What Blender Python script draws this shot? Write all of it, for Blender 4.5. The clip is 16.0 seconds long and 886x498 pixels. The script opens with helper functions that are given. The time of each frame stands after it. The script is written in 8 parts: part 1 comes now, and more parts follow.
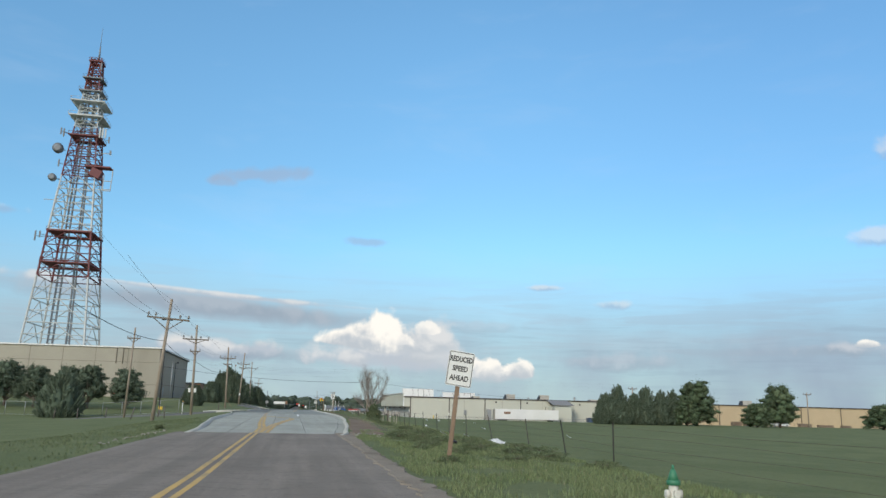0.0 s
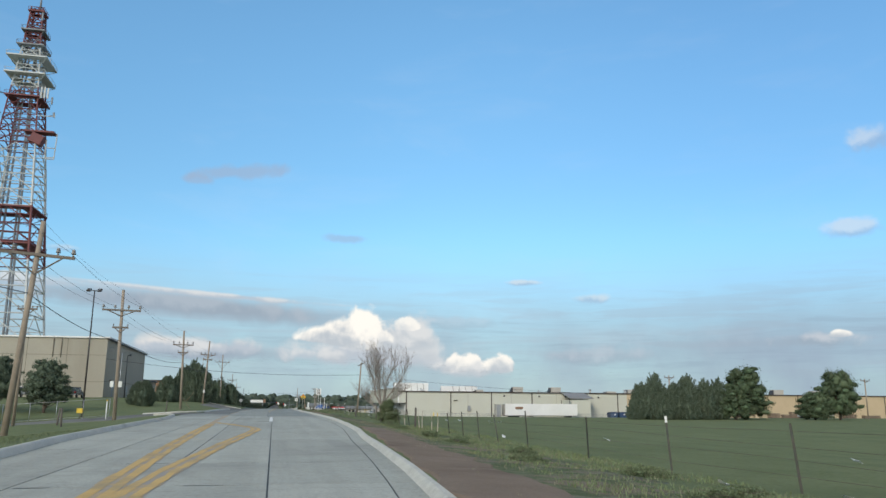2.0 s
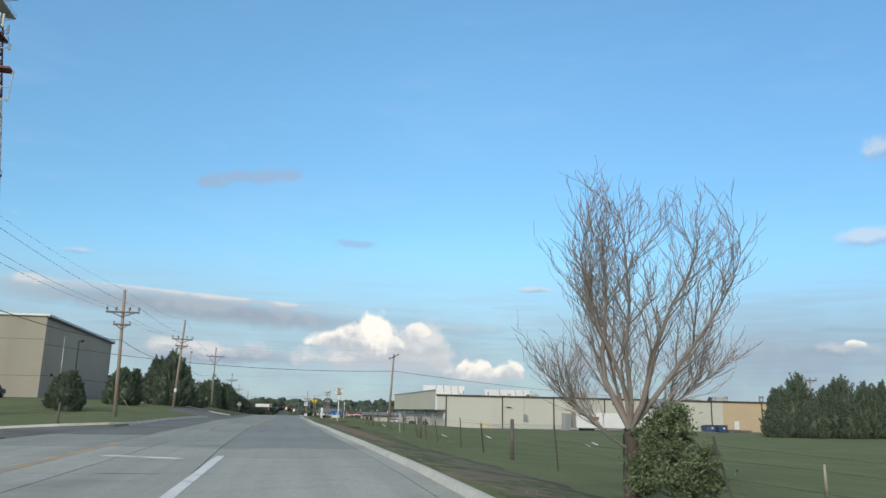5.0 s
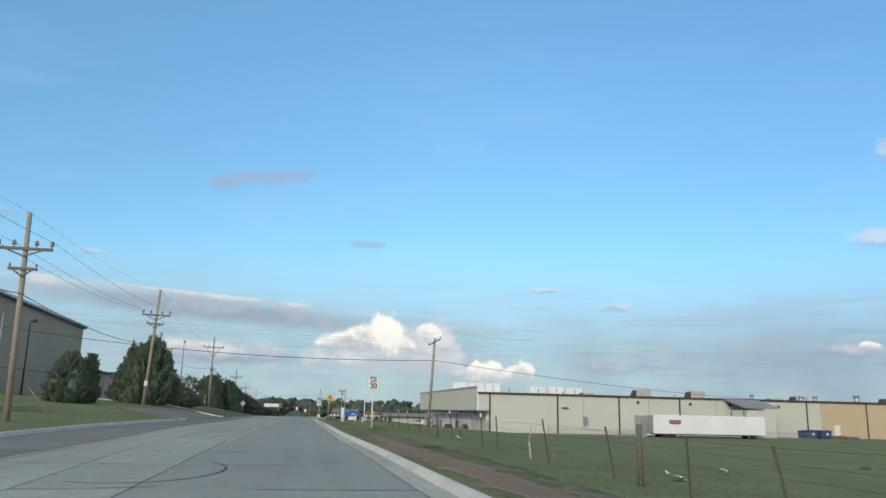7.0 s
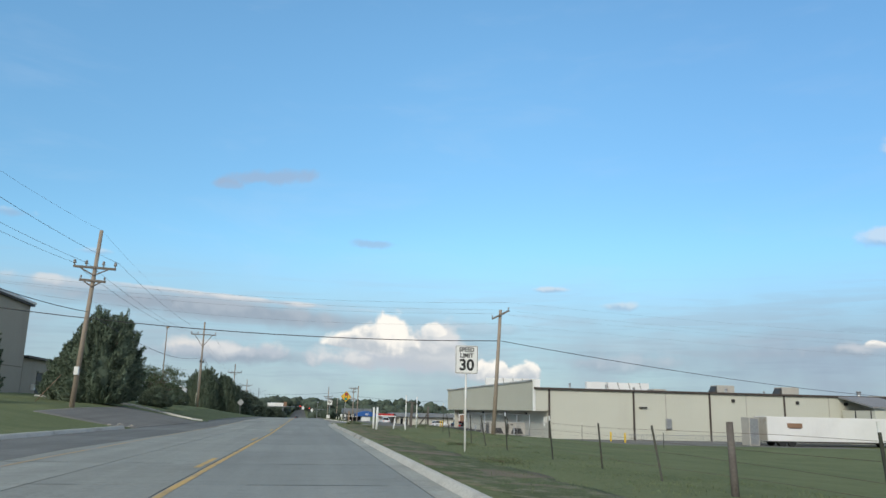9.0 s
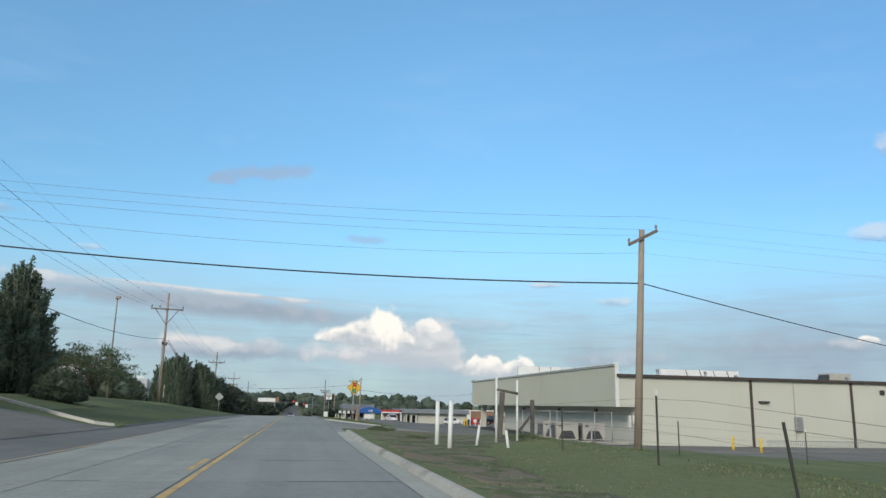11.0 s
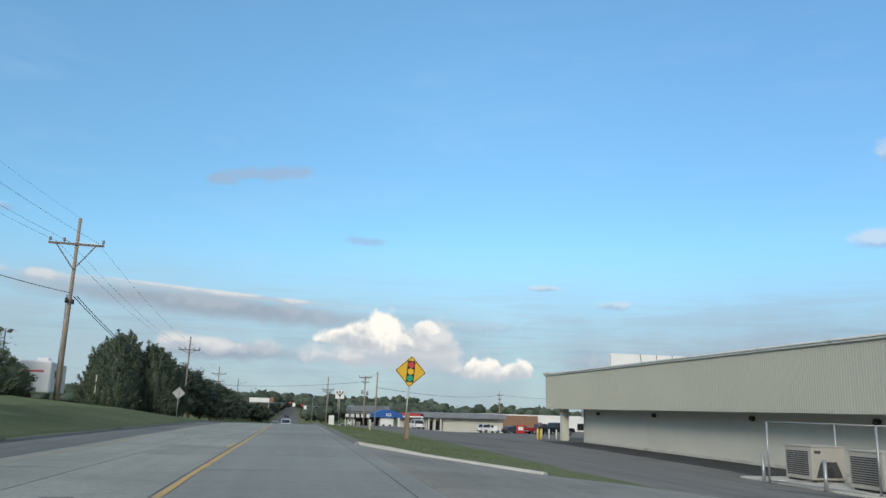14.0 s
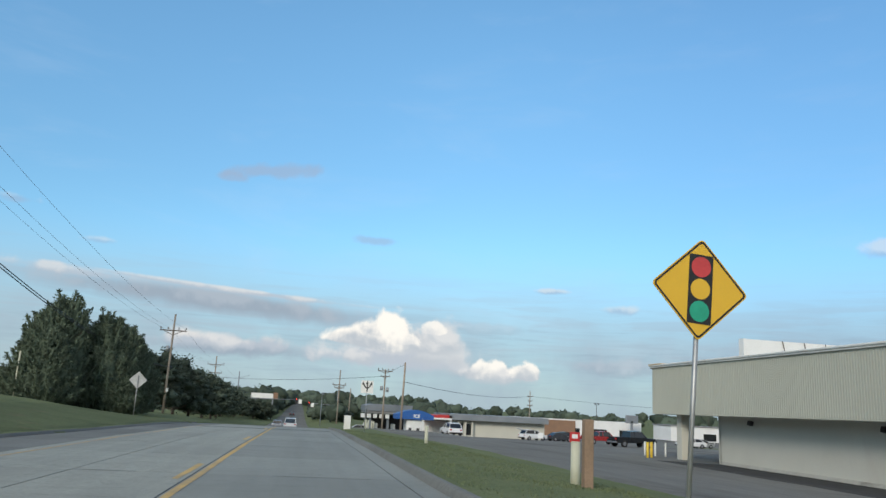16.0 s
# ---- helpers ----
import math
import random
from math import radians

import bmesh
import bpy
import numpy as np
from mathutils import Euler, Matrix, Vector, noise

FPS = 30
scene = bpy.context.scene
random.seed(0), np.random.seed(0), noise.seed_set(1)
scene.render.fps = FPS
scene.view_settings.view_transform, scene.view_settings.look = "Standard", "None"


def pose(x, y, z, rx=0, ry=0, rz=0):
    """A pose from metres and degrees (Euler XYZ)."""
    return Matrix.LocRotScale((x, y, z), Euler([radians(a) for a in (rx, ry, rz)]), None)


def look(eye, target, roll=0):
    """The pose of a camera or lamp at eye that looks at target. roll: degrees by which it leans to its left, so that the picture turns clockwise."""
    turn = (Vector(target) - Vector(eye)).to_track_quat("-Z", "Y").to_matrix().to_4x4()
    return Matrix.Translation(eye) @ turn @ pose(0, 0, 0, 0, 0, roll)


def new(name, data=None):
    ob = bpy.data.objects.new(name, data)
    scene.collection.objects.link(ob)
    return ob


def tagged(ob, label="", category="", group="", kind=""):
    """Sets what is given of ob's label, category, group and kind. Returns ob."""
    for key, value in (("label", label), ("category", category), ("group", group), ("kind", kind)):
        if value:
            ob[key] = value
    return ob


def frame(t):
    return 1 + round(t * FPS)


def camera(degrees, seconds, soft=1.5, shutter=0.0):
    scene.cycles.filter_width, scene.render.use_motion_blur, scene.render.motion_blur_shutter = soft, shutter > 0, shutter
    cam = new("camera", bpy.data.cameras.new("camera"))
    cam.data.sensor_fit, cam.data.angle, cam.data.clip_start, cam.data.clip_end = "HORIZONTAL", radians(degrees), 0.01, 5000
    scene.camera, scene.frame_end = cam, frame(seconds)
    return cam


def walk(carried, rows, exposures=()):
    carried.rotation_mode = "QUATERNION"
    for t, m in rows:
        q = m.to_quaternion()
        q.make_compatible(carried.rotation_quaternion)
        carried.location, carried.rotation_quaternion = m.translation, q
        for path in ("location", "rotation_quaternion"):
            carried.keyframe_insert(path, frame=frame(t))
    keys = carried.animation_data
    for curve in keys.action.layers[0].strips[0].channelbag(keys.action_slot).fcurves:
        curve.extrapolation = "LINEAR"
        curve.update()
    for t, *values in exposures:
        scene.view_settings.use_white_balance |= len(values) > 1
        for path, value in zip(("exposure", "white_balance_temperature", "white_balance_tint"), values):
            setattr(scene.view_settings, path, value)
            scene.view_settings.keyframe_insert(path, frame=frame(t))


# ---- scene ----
cam = camera(61.0, 16.0)
PATH = [
    (0, (-1.525, -2.502, 1.152), (-1.165, -0.579, 1.567), 1.4),
    (0.5, (-1.492, 5.13, 1.073), (-1.117, 7.051, 1.485), 1.2),
    (1, (-1.4, 12.489, 1.013), (-1.012, 14.408, 1.421), 0.9),
    (1.5, (-1.181, 19.602, 1.127), (-0.78, 21.519, 1.533), 0.6),
    (2, (-0.973, 26.818, 1.136), (-0.557, 28.732, 1.541), 0.4),
    (2.5, (-0.806, 34.023, 1.171), (-0.379, 35.934, 1.575), 0.3),
    (3, (-0.51, 41.046, 1.126), (-0.081, 42.956, 1.534), 0.3),
    (3.5, (-0.193, 47.907, 1.131), (0.229, 49.818, 1.545), 0.4),
    (4, (-0.027, 54.9, 1.128), (0.385, 56.812, 1.544), 0.6),
    (4.5, (0.149, 61.749, 1.285), (0.547, 63.664, 1.704), 0.9),
    (7, (0.545, 95.005, 1.221), (0.902, 96.928, 1.643), 1.3),
    (7.5, (0.426, 101.436, 1.24), (0.779, 103.359, 1.662), 1.3),
    (8, (0.31, 107.883, 1.259), (0.658, 109.807, 1.68), 1.3),
    (8.5, (0.206, 114.33, 1.286), (0.549, 116.255, 1.707), 1.3),
    (11, (0.463, 148.594, 1.224), (0.823, 150.519, 1.633), 1.2),
    (11.5, (0.495, 154.867, 1.201), (0.857, 156.791, 1.609), 1.2),
    (12, (0.508, 161.471, 1.15), (0.872, 163.396, 1.557), 1.2),
    (12.5, (0.641, 168.001, 1.153), (1.004, 169.925, 1.56), 1.2),
    (13, (0.677, 174.442, 1.139), (1.041, 176.365, 1.548), 1.2),
    (13.5, (0.729, 180.832, 1.087), (1.092, 182.756, 1.499), 1.5),
    (14, (0.725, 187.234, 1.164), (1.086, 189.157, 1.579), 1.7),
    (14.5, (0.773, 193.5, 1.113), (1.13, 195.423, 1.53), 2.0),
    (15, (0.729, 199.78, 1.124), (1.08, 201.704, 1.54), 2.4),
    (15.5, (0.724, 205.979, 1.076), (1.068, 207.905, 1.492), 2.7),
    (16, (0.632, 212.124, 0.999), (0.97, 214.051, 1.415), 3.0),
]
walk(cam, [(t, look(eye, target, roll)) for t, eye, target, roll in PATH])

# ---- world and light ----
SUN_EL, SUN_AZ = 24.0, 212.0      # degrees; azimuth clockwise from the road's direction
world = bpy.data.worlds.new("sky")
scene.world = world
world.use_nodes = True
WN, WL = world.node_tree.nodes, world.node_tree.links
WN.clear()


class Graph:
    """Short names for building a node tree."""

    def __init__(self, tree):
        self.n, self.l = tree.nodes, tree.links

    def node(self, kind):
        return self.n.new(kind)

    def put(self, socket, value):
        if isinstance(value, bpy.types.NodeSocket):
            self.l.new(value, socket)
        else:
            socket.default_value = value

    def math(self, op, a, b=0.0, c=0.0, clamp=False):
        nd = self.node("ShaderNodeMath")
        nd.operation, nd.use_clamp = op, clamp
        for s, v in zip(nd.inputs, (a, b, c)):
            self.put(s, v)
        return nd.outputs[0]

    def ramp(self, value, lo, hi, a=0.0, b=1.0):
        nd = self.node("ShaderNodeMapRange")
        nd.interpolation_type = "SMOOTHSTEP"
        for s, v in zip(nd.inputs, (value, lo, hi, a, b)):
            self.put(s, v)
        return nd.outputs[0]

    def mix(self, fac, a, b, kind="MIX"):
        nd = self.node("ShaderNodeMix")
        nd.data_type, nd.blend_type = "RGBA", kind
        for s, v in zip((nd.inputs[0], nd.inputs[6], nd.inputs[7]), (fac, a, b)):
            self.put(s, v)
        return nd.outputs[2]

    def node_stretch(self, vector, scale):
        nd = self.node("ShaderNodeMapping")
        self.put(nd.inputs[0], vector)
        nd.inputs["Scale"].default_value = scale
        return nd.outputs[0]

    def noise(self, vector, scale, detail=4.0, rough=0.55, warp=0.0):
        nd = self.node("ShaderNodeTexNoise")
        for s, v in (("Vector", vector), ("Scale", scale), ("Detail", detail), ("Roughness", rough), ("Distortion", warp)):
            self.put(nd.inputs[s], v)
        return nd.outputs["Fac"]


def build_sky():
    g = Graph(world.node_tree)
    sky = g.node("ShaderNodeTexSky")
    sky.sky_type, sky.sun_disc = "NISHITA", False
    sky.sun_elevation, sky.sun_rotation = radians(SUN_EL), radians(SUN_AZ)
    sky.air_density, sky.dust_density, sky.ozone_density, sky.altitude = 1.0, 0.6, 1.6, 400
    way = g.node("ShaderNodeTexCoord").outputs["Generated"]
    xyz = g.node("ShaderNodeSeparateXYZ")
    g.put(xyz.inputs[0], way)
    x, y, z = xyz.outputs
    az = g.math("MULTIPLY", g.math("ARCTAN2", x, y), 180 / math.pi)
    el = g.math("MULTIPLY", g.math("ARCSINE", z), 180 / math.pi)
    puff = g.math("SUBTRACT", g.noise(way, 26.0, 7.0, 0.55, 0.2), 0.5)
    soft = g.math("SUBTRACT", g.noise(way, 9.0, 4.0, 0.5), 0.5)
    tint = g.mix(g.ramp(el, 9.0, 32.0), (0.79, 1.13, 1.19, 1), (1.06, 1.52, 1.57, 1))
    color = g.mix(1.0, sky.outputs[0], tint, "MULTIPLY")
    # veil of thin grey cloud low over the land
    low = g.math("MULTIPLY", g.ramp(el, 13.0, 3.5), g.math("ADD", 0.86, g.math("MULTIPLY", soft, 0.5)), clamp=True)
    color = g.mix(low, color, (2.66, 3.30, 3.98, 1))
    streak = g.noise(g.node_stretch(way, (2.2, 2.2, 30.0)), 2.4, 5.0, 0.6, 0.3)
    band = g.math("MULTIPLY", g.ramp(streak, 0.46, 0.66), g.math("MULTIPLY", g.ramp(el, 1.0, 3.0), g.ramp(el, 11.5, 6.0)))
    color = g.mix(g.math("MULTIPLY", band, 0.32), color, (2.95, 3.4, 3.95, 1))
    dusk = g.math("MULTIPLY", g.ramp(streak, 0.50, 0.32), g.math("MULTIPLY", g.ramp(el, 0.5, 2.5), g.ramp(el, 9.5, 5.0)))
    color = g.mix(g.math("MULTIPLY", dusk, 0.32), color, (2.2, 2.85, 3.5, 1))
    # broken cloud added only beyond the view, to whiten the fill light
    away = g.math("MAXIMUM", g.ramp(el, 38.0, 52.0), g.ramp(g.math("ABSOLUTE", az), 55.0, 80.0))
    bank = g.ramp(g.math("ADD", g.noise(way, 3.4, 6.0, 0.6, 0.3), g.math("MULTIPLY", puff, 0.3)), 0.40, 0.58)
    color = g.mix(g.math("MULTIPLY", g.math("MULTIPLY", away, bank), g.ramp(el, -2.0, 6.0)), color, g.mix(g.ramp(soft, -0.2, 0.2), (4.6, 4.6, 4.7, 1), (7.2, 6.9, 6.5, 1)))
    # thin high haze in wisps
    wisp = g.noise(g.node_stretch(way, (3.0, 3.0, 11.0)), 1.6, 6.0, 0.6, 0.4)
    color = g.mix(g.math("MULTIPLY", g.ramp(wisp, 0.50, 0.78), 0.10), color, (4.4, 5.2, 6.4, 1))
    color = g.mix(1.0, color, g.mix(g.ramp(az, 8.0, 42.0), (1, 1, 1, 1), (0.88, 0.89, 0.93, 1)), "MULTIPLY")
    # single clouds: azimuth, elevation, half width, half height, raggedness, cover, lit colour, shaded colour, tilt
    white, grey, blue, mauve = (7.3, 7.0, 6.45, 1), (3.75, 4.1, 4.45, 1), (2.45, 3.0, 3.6, 1), (2.56, 3.19, 4.26, 1)
    pale, dull = (5.2, 5.3, 5.35, 1), (3.6, 4.0, 4.5, 1)
    clouds = [
        (-6.5, 6.9, 17.0, 1.15, 0.5, 1.0, (3.0, 3.5, 4.05, 1), blue, -0.055), (-7.0, 7.85, 13.0, 0.24, 0.7, 0.75, pale, dull, -0.05), (-16.0, 8.0, 5.0, 0.4, 1.0, 0.7, pale, dull, -0.05), (-3.0, 7.6, 6.0, 0.25, 1.0, 0.6, pale, dull, -0.06),
        (-3.4, 16.8, 3.4, 0.6, 1.9, 0.6, mauve, mauve, 0.12), (-6.6, 16.0, 1.3, 0.4, 1.6, 0.55, mauve, mauve, 0.0), (5.0, 12.3, 2.0, 0.38, 1.6, 0.5, mauve, mauve, 0.0),
        (18.4, 9.1, 1.3, 0.25, 1.4, 0.6, pale, mauve, 0.0), (23.6, 7.8, 1.5, 0.42, 1.5, 0.5, pale, mauve, 0.0),
        (41.6, 11.8, 2.2, 0.7, 1.8, 0.55, pale, mauve, 0.0), (43.5, 17.5, 2.2, 0.9, 1.8, 0.5, pale, mauve, 0.1),
        (-20.5, 12.3, 1.6, 0.4, 1.6, 0.45, pale, mauve, 0.0), (-15.0, 10.3, 1.2, 0.28, 1.6, 0.4, pale, mauve, 0.0),
        (-5.0, 3.7, 7.5, 0.75, 1.3, 0.8, dull, blue, 0.0), (24.0, 3.6, 5.0, 0.7, 1.4, 0.55, dull, blue, 0.0), (13.0, 6.1, 6.0, 0.5, 1.4, 0.35, dull, blue, 0.0),
        (-5.5, 3.7, 5.6, 0.7, 0.9, 0.9, grey, blue, 0.0), (-8.2, 4.1, 1.9, 0.75, 1.1, 0.9, (5.6, 5.45, 5.3, 1), dull, 0.0), (-6.4, 4.2, 1.4, 0.5, 1.1, 0.85, pale, dull, 0.0), (-4.6, 3.9, 1.8, 0.45, 1.1, 0.8, pale, dull, 0.0), (-2.7, 4.1, 1.9, 0.75, 1.1, 0.9, (5.6, 5.45, 5.3, 1), dull, 0.0),
        (38.4, 4.45, 3.3, 0.62, 1.3, 0.75, (4.3, 4.5, 4.8, 1), blue, 0.0), (40.1, 4.75, 0.75, 0.42, 1.0, 0.9, white, grey, 0.0),
        (6.8, 3.9, 6.6, 1.3, 1.0, 1.0, pale, dull, 0.0), (27.0, 4.4, 13.0, 1.5, 0.8, 0.2, dull, blue, 0.02), (1.9, 3.6, 1.0, 0.5, 1.2, 0.7, pale, dull, 0.0),
        (11.4, 3.1, 2.3, 0.75, 1.3, 0.85, pale, grey, -0.1), (7.6, 3.3, 5.4, 0.62, 1.5, 0.9, grey, dull, 0.0), (4.2, 3.5, 1.6, 0.5, 1.4, 0.8, pale, grey, 0.0), (9.2, 3.75, 1.6, 0.5, 1.5, 0.8, pale, grey, 0.0),
        (9.9, 5.1, 1.9, 1.5, 1.6, 0.95, pale, grey, 0.0), (10.9, 5.0, 1.0, 0.8, 1.6, 0.75, pale, grey, 0.0), (8.4, 4.9, 2.0, 1.5, 1.4, 1.0, pale, grey, 0.0),
        (3.4, 4.8, 2.0, 0.95, 0.8, 1.0, white, grey, 0.0), (4.8, 4.8, 1.9, 1.7, 0.8, 1.0, white, grey, 0.0), (6.3, 4.8, 2.0, 2.3, 0.8, 1.0, white, grey, 0.0),
        (9.4, 5.75, 1.0, 0.75, 1.3, 0.8, white, pale, 0.0), (7.5, 4.9, 1.0, 0.8, 1.3, 0.85, white, pale, 0.0),
        (14.6, 2.5, 3.6, 0.55, 1.3, 0.8, pale, grey, 0.0), (13.6, 2.75, 1.35, 1.05, 1.3, 0.95, white, grey, 0.0), (12.5, 2.8, 0.9, 0.5, 1.3, 0.8, pale, grey, 0.0), (15.2, 2.7, 1.3, 0.5, 1.3, 0.9, pale, grey, 0.0), (16.7, 2.75, 1.15, 1.1, 1.3, 0.95, white, grey, 0.0),
    ]
    for a, e, w, h, rag, cover, lit, shade, tilt in clouds:
        u = g.math("DIVIDE", g.math("SUBTRACT", az, a), w)
        rise = g.math("SUBTRACT", g.math("SUBTRACT", el, e), g.math("MULTIPLY", g.math("SUBTRACT", az, a), tilt)) if tilt else g.math("SUBTRACT", el, e)
        up = g.math("DIVIDE", rise, h)
        # flat base: the lower half of a cloud is squeezed
        v = g.math("MAXIMUM", up, g.math("MULTIPLY", up, -2.6)) if lit == white else up
        far = g.math("SQRT", g.math("ADD", g.math("MULTIPLY", u, u), g.math("MULTIPLY", v, v)))
        far = g.math("ADD", far, g.math("MULTIPLY", puff, -rag * 1.5))
        mask = g.math("MULTIPLY", g.ramp(far, 1.10, 0.80 if lit == white else 0.30), cover)
        tone = g.ramp(g.math("ADD", up, g.math("MULTIPLY", puff, 4.0)), -0.45, 0.62)
        color = g.mix(mask, color, g.mix(tone, shade, lit))
    back = g.node("ShaderNodeBackground")
    g.put(back.inputs[0], color)
    back.inputs[1].default_value = SKY_STRENGTH
    out = g.node("ShaderNodeOutputWorld")
    g.l.new(back.outputs[0], out.inputs[0])


SKY_STRENGTH = 0.1
build_sky()
sun = new("sun", bpy.data.lights.new("sun", "SUN"))
sun.data.energy, sun.data.angle, sun.data.color = 1.5, radians(14), (1.0, 0.90, 0.76)
to_sun = Vector((math.sin(radians(SUN_AZ)) * math.cos(radians(SUN_EL)), math.cos(radians(SUN_AZ)) * math.cos(radians(SUN_EL)), math.sin(radians(SUN_EL))))
sun.matrix_world = Matrix.Translation(to_sun * 200) @ to_sun.to_track_quat("Z", "Y").to_matrix().to_4x4()
scene.view_settings.exposure = 0.5

# ---- materials ----
def surface(name, c1, c2=None, rough=0.8, metal=0.0, scale=3.0, fine=40.0, bump=0.3, depth=0.01, dirt=None, dirt_amount=0.0, vary=0.0, island=False, spec=0.5, streak=0.0, speck=0.1, along=0.0):
    """Two-scale mottled material in world metres: c1 to c2 in patches, fine grain, stains of colour dirt."""
    m = bpy.data.materials.new(name)
    m.use_nodes = True
    g = Graph(m.node_tree)
    bsdf = m.node_tree.nodes["Principled BSDF"]
    pos = g.node("ShaderNodeNewGeometry").outputs["Position"]
    c2 = c2 or tuple(0.75 * v for v in c1)
    wide = g.ramp(g.noise(pos, scale, 5.0, 0.6), 0.3, 0.7)
    grain = g.noise(pos, fine, 3.0, 0.6)
    col = g.mix(wide, (*c1, 1), (*c2, 1))
    col = g.mix(speck, col, g.mix(g.ramp(grain, 0.3, 0.7), (*[v * 0.6 for v in c1], 1), (*[min(1, v * 1.3) for v in c1], 1)))
    if dirt:
        stain = pos
        if streak:
            mp = g.node("ShaderNodeMapping")
            g.put(mp.inputs[0], pos)
            mp.inputs["Scale"].default_value = (1, 1, streak)
            stain = mp.outputs[0]
        spots = g.ramp(g.noise(stain, scale * 0.37, 6.0, 0.65, 0.4), 0.62 - 0.25 * dirt_amount, 0.8 - 0.2 * dirt_amount)
        col = g.mix(g.math("MULTIPLY", spots, 0.85), col, (*dirt, 1))
    if along:
        lane = g.noise(g.node_stretch(pos, (1.0, 0.03, 1.0)), 1.6, 4.0, 0.6)
        col = g.mix(g.math("MULTIPLY", g.ramp(lane, 0.35, 0.68), along), col, (*[v * 0.62 for v in c1], 1))
        crack = g.noise(g.node_stretch(pos, (0.35, 1.0, 1.0)), 0.9, 8.0, 0.7, 1.2)
        line = g.ramp(g.math("ABSOLUTE", g.math("SUBTRACT", crack, 0.5)), 0.012, 0.0)
        col = g.mix(g.math("MULTIPLY", line, along), col, (*[v * 0.35 for v in c1], 1))
    if vary:
        rnd = g.node("ShaderNodeNewGeometry").outputs["Random Per Island"] if island else g.node("ShaderNodeObjectInfo").outputs["Random"]
        hsv = g.node("ShaderNodeHueSaturation")
        g.put(hsv.inputs["Color"], col)
        g.put(hsv.inputs["Value"], g.ramp(rnd, 0.0, 1.0, 1 - vary, 1 + vary))
        g.put(hsv.inputs["Hue"], g.ramp(g.math("FRACT", g.math("MULTIPLY", rnd, 7.3)), 0.0, 1.0, 0.5 - vary * 0.04, 0.5 + vary * 0.04))
        col = hsv.outputs[0]
    g.put(bsdf.inputs["Base Color"], col)
    g.put(bsdf.inputs["Roughness"], g.ramp(grain, 0.2, 0.8, max(0.02, rough - 0.08), min(1.0, rough + 0.08)))
    bsdf.inputs["Metallic"].default_value = metal
    bsdf.inputs["Specular IOR Level"].default_value = spec
    if bump:
        bp = g.node("ShaderNodeBump")
        bp.inputs["Strength"].default_value, bp.inputs["Distance"].default_value = bump, depth
        g.put(bp.inputs["Height"], g.math("ADD", grain, wide))
        g.l.new(bp.outputs[0], bsdf.inputs["Normal"])
    return m


def plain_glow(name, color, strength):
    m = bpy.data.materials.new(name)
    m.use_nodes = True
    b = m.node_tree.nodes["Principled BSDF"]
    b.inputs["Base Color"].default_value = (*color, 1)
    b.inputs["Emission Color"].default_value = (*color, 1)
    b.inputs["Emission Strength"].default_value = strength
    return m


def turf(name, green, deep, straw, earth, thin, bare):
    """Grass land seen from a car: tufts, straw and bare earth; thin and bare say how much."""
    m = bpy.data.materials.new(name)
    m.use_nodes = True
    g = Graph(m.node_tree)
    bsdf = m.node_tree.nodes["Principled BSDF"]
    pos = g.node("ShaderNodeNewGeometry").outputs["Position"]
    fine = g.noise(pos, 7.0, 8.0, 0.75)
    col = g.mix(g.ramp(g.noise(pos, 0.23, 6.0, 0.65, 0.5), 0.35, 0.65), (*green, 1), (*deep, 1))
    col = g.mix(g.math("MULTIPLY", g.ramp(fine, 0.5, 0.28), 0.6), col, (*[v * 0.42 for v in deep], 1))
    col = g.mix(g.math("MULTIPLY", g.ramp(g.noise(pos, 1.7, 7.0, 0.7, 0.6), 0.62 - 0.2 * thin, 0.78 - 0.15 * thin), 0.75 * thin + 0.1), col, (*straw, 1))
    spots = g.ramp(g.noise(pos, 0.55, 9.0, 0.68, 0.8), 0.66 - 0.26 * bare, 0.76 - 0.22 * bare)
    col = g.mix(g.math("MULTIPLY", spots, min(0.9, 0.25 + bare)), col, (*earth, 1))
    col = g.mix(g.math("MULTIPLY", g.ramp(fine, 0.5, 0.8), 0.35), col, (*[min(1, v * 1.7) for v in green], 1))
    g.put(bsdf.inputs["Base Color"], col)
    bsdf.inputs["Roughness"].default_value = 0.95
    bsdf.inputs["Specular IOR Level"].default_value = 0.05
    bp = g.node("ShaderNodeBump")
    bp.inputs["Strength"].default_value, bp.inputs["Distance"].default_value = 0.7, 0.05
    g.put(bp.inputs["Height"], fine)
    g.l.new(bp.outputs[0], bsdf.inputs["Normal"])
    return m


M = {}
M["grass"] = turf("grass_ground", (0.158, 0.184, 0.094), (0.126, 0.153, 0.077), (0.22, 0.205, 0.125), (0.17, 0.14, 0.10), 0.35, 0.18)
M["bank"] = turf("bank_grass", (0.118, 0.143, 0.075), (0.095, 0.118, 0.062), (0.20, 0.18, 0.11), (0.16, 0.125, 0.09), 0.4, 0.35)
M["worn"] = turf("worn_verge", (0.108, 0.132, 0.068), (0.082, 0.105, 0.052), (0.25, 0.235, 0.175), (0.20, 0.165, 0.13), 0.8, 0.72)
M["blade"] = surface("grass_blades", (0.115, 0.146, 0.075), (0.135, 0.16, 0.085), 0.8, scale=0.6, fine=5.0, bump=0.0, vary=0.3, island=True, spec=0.1)
M["blade_long"] = surface("long_grass_blades", (0.15, 0.195, 0.092), (0.185, 0.22, 0.115), 0.8, scale=0.6, fine=5.0, bump=0.0, vary=0.3, island=True, spec=0.1)
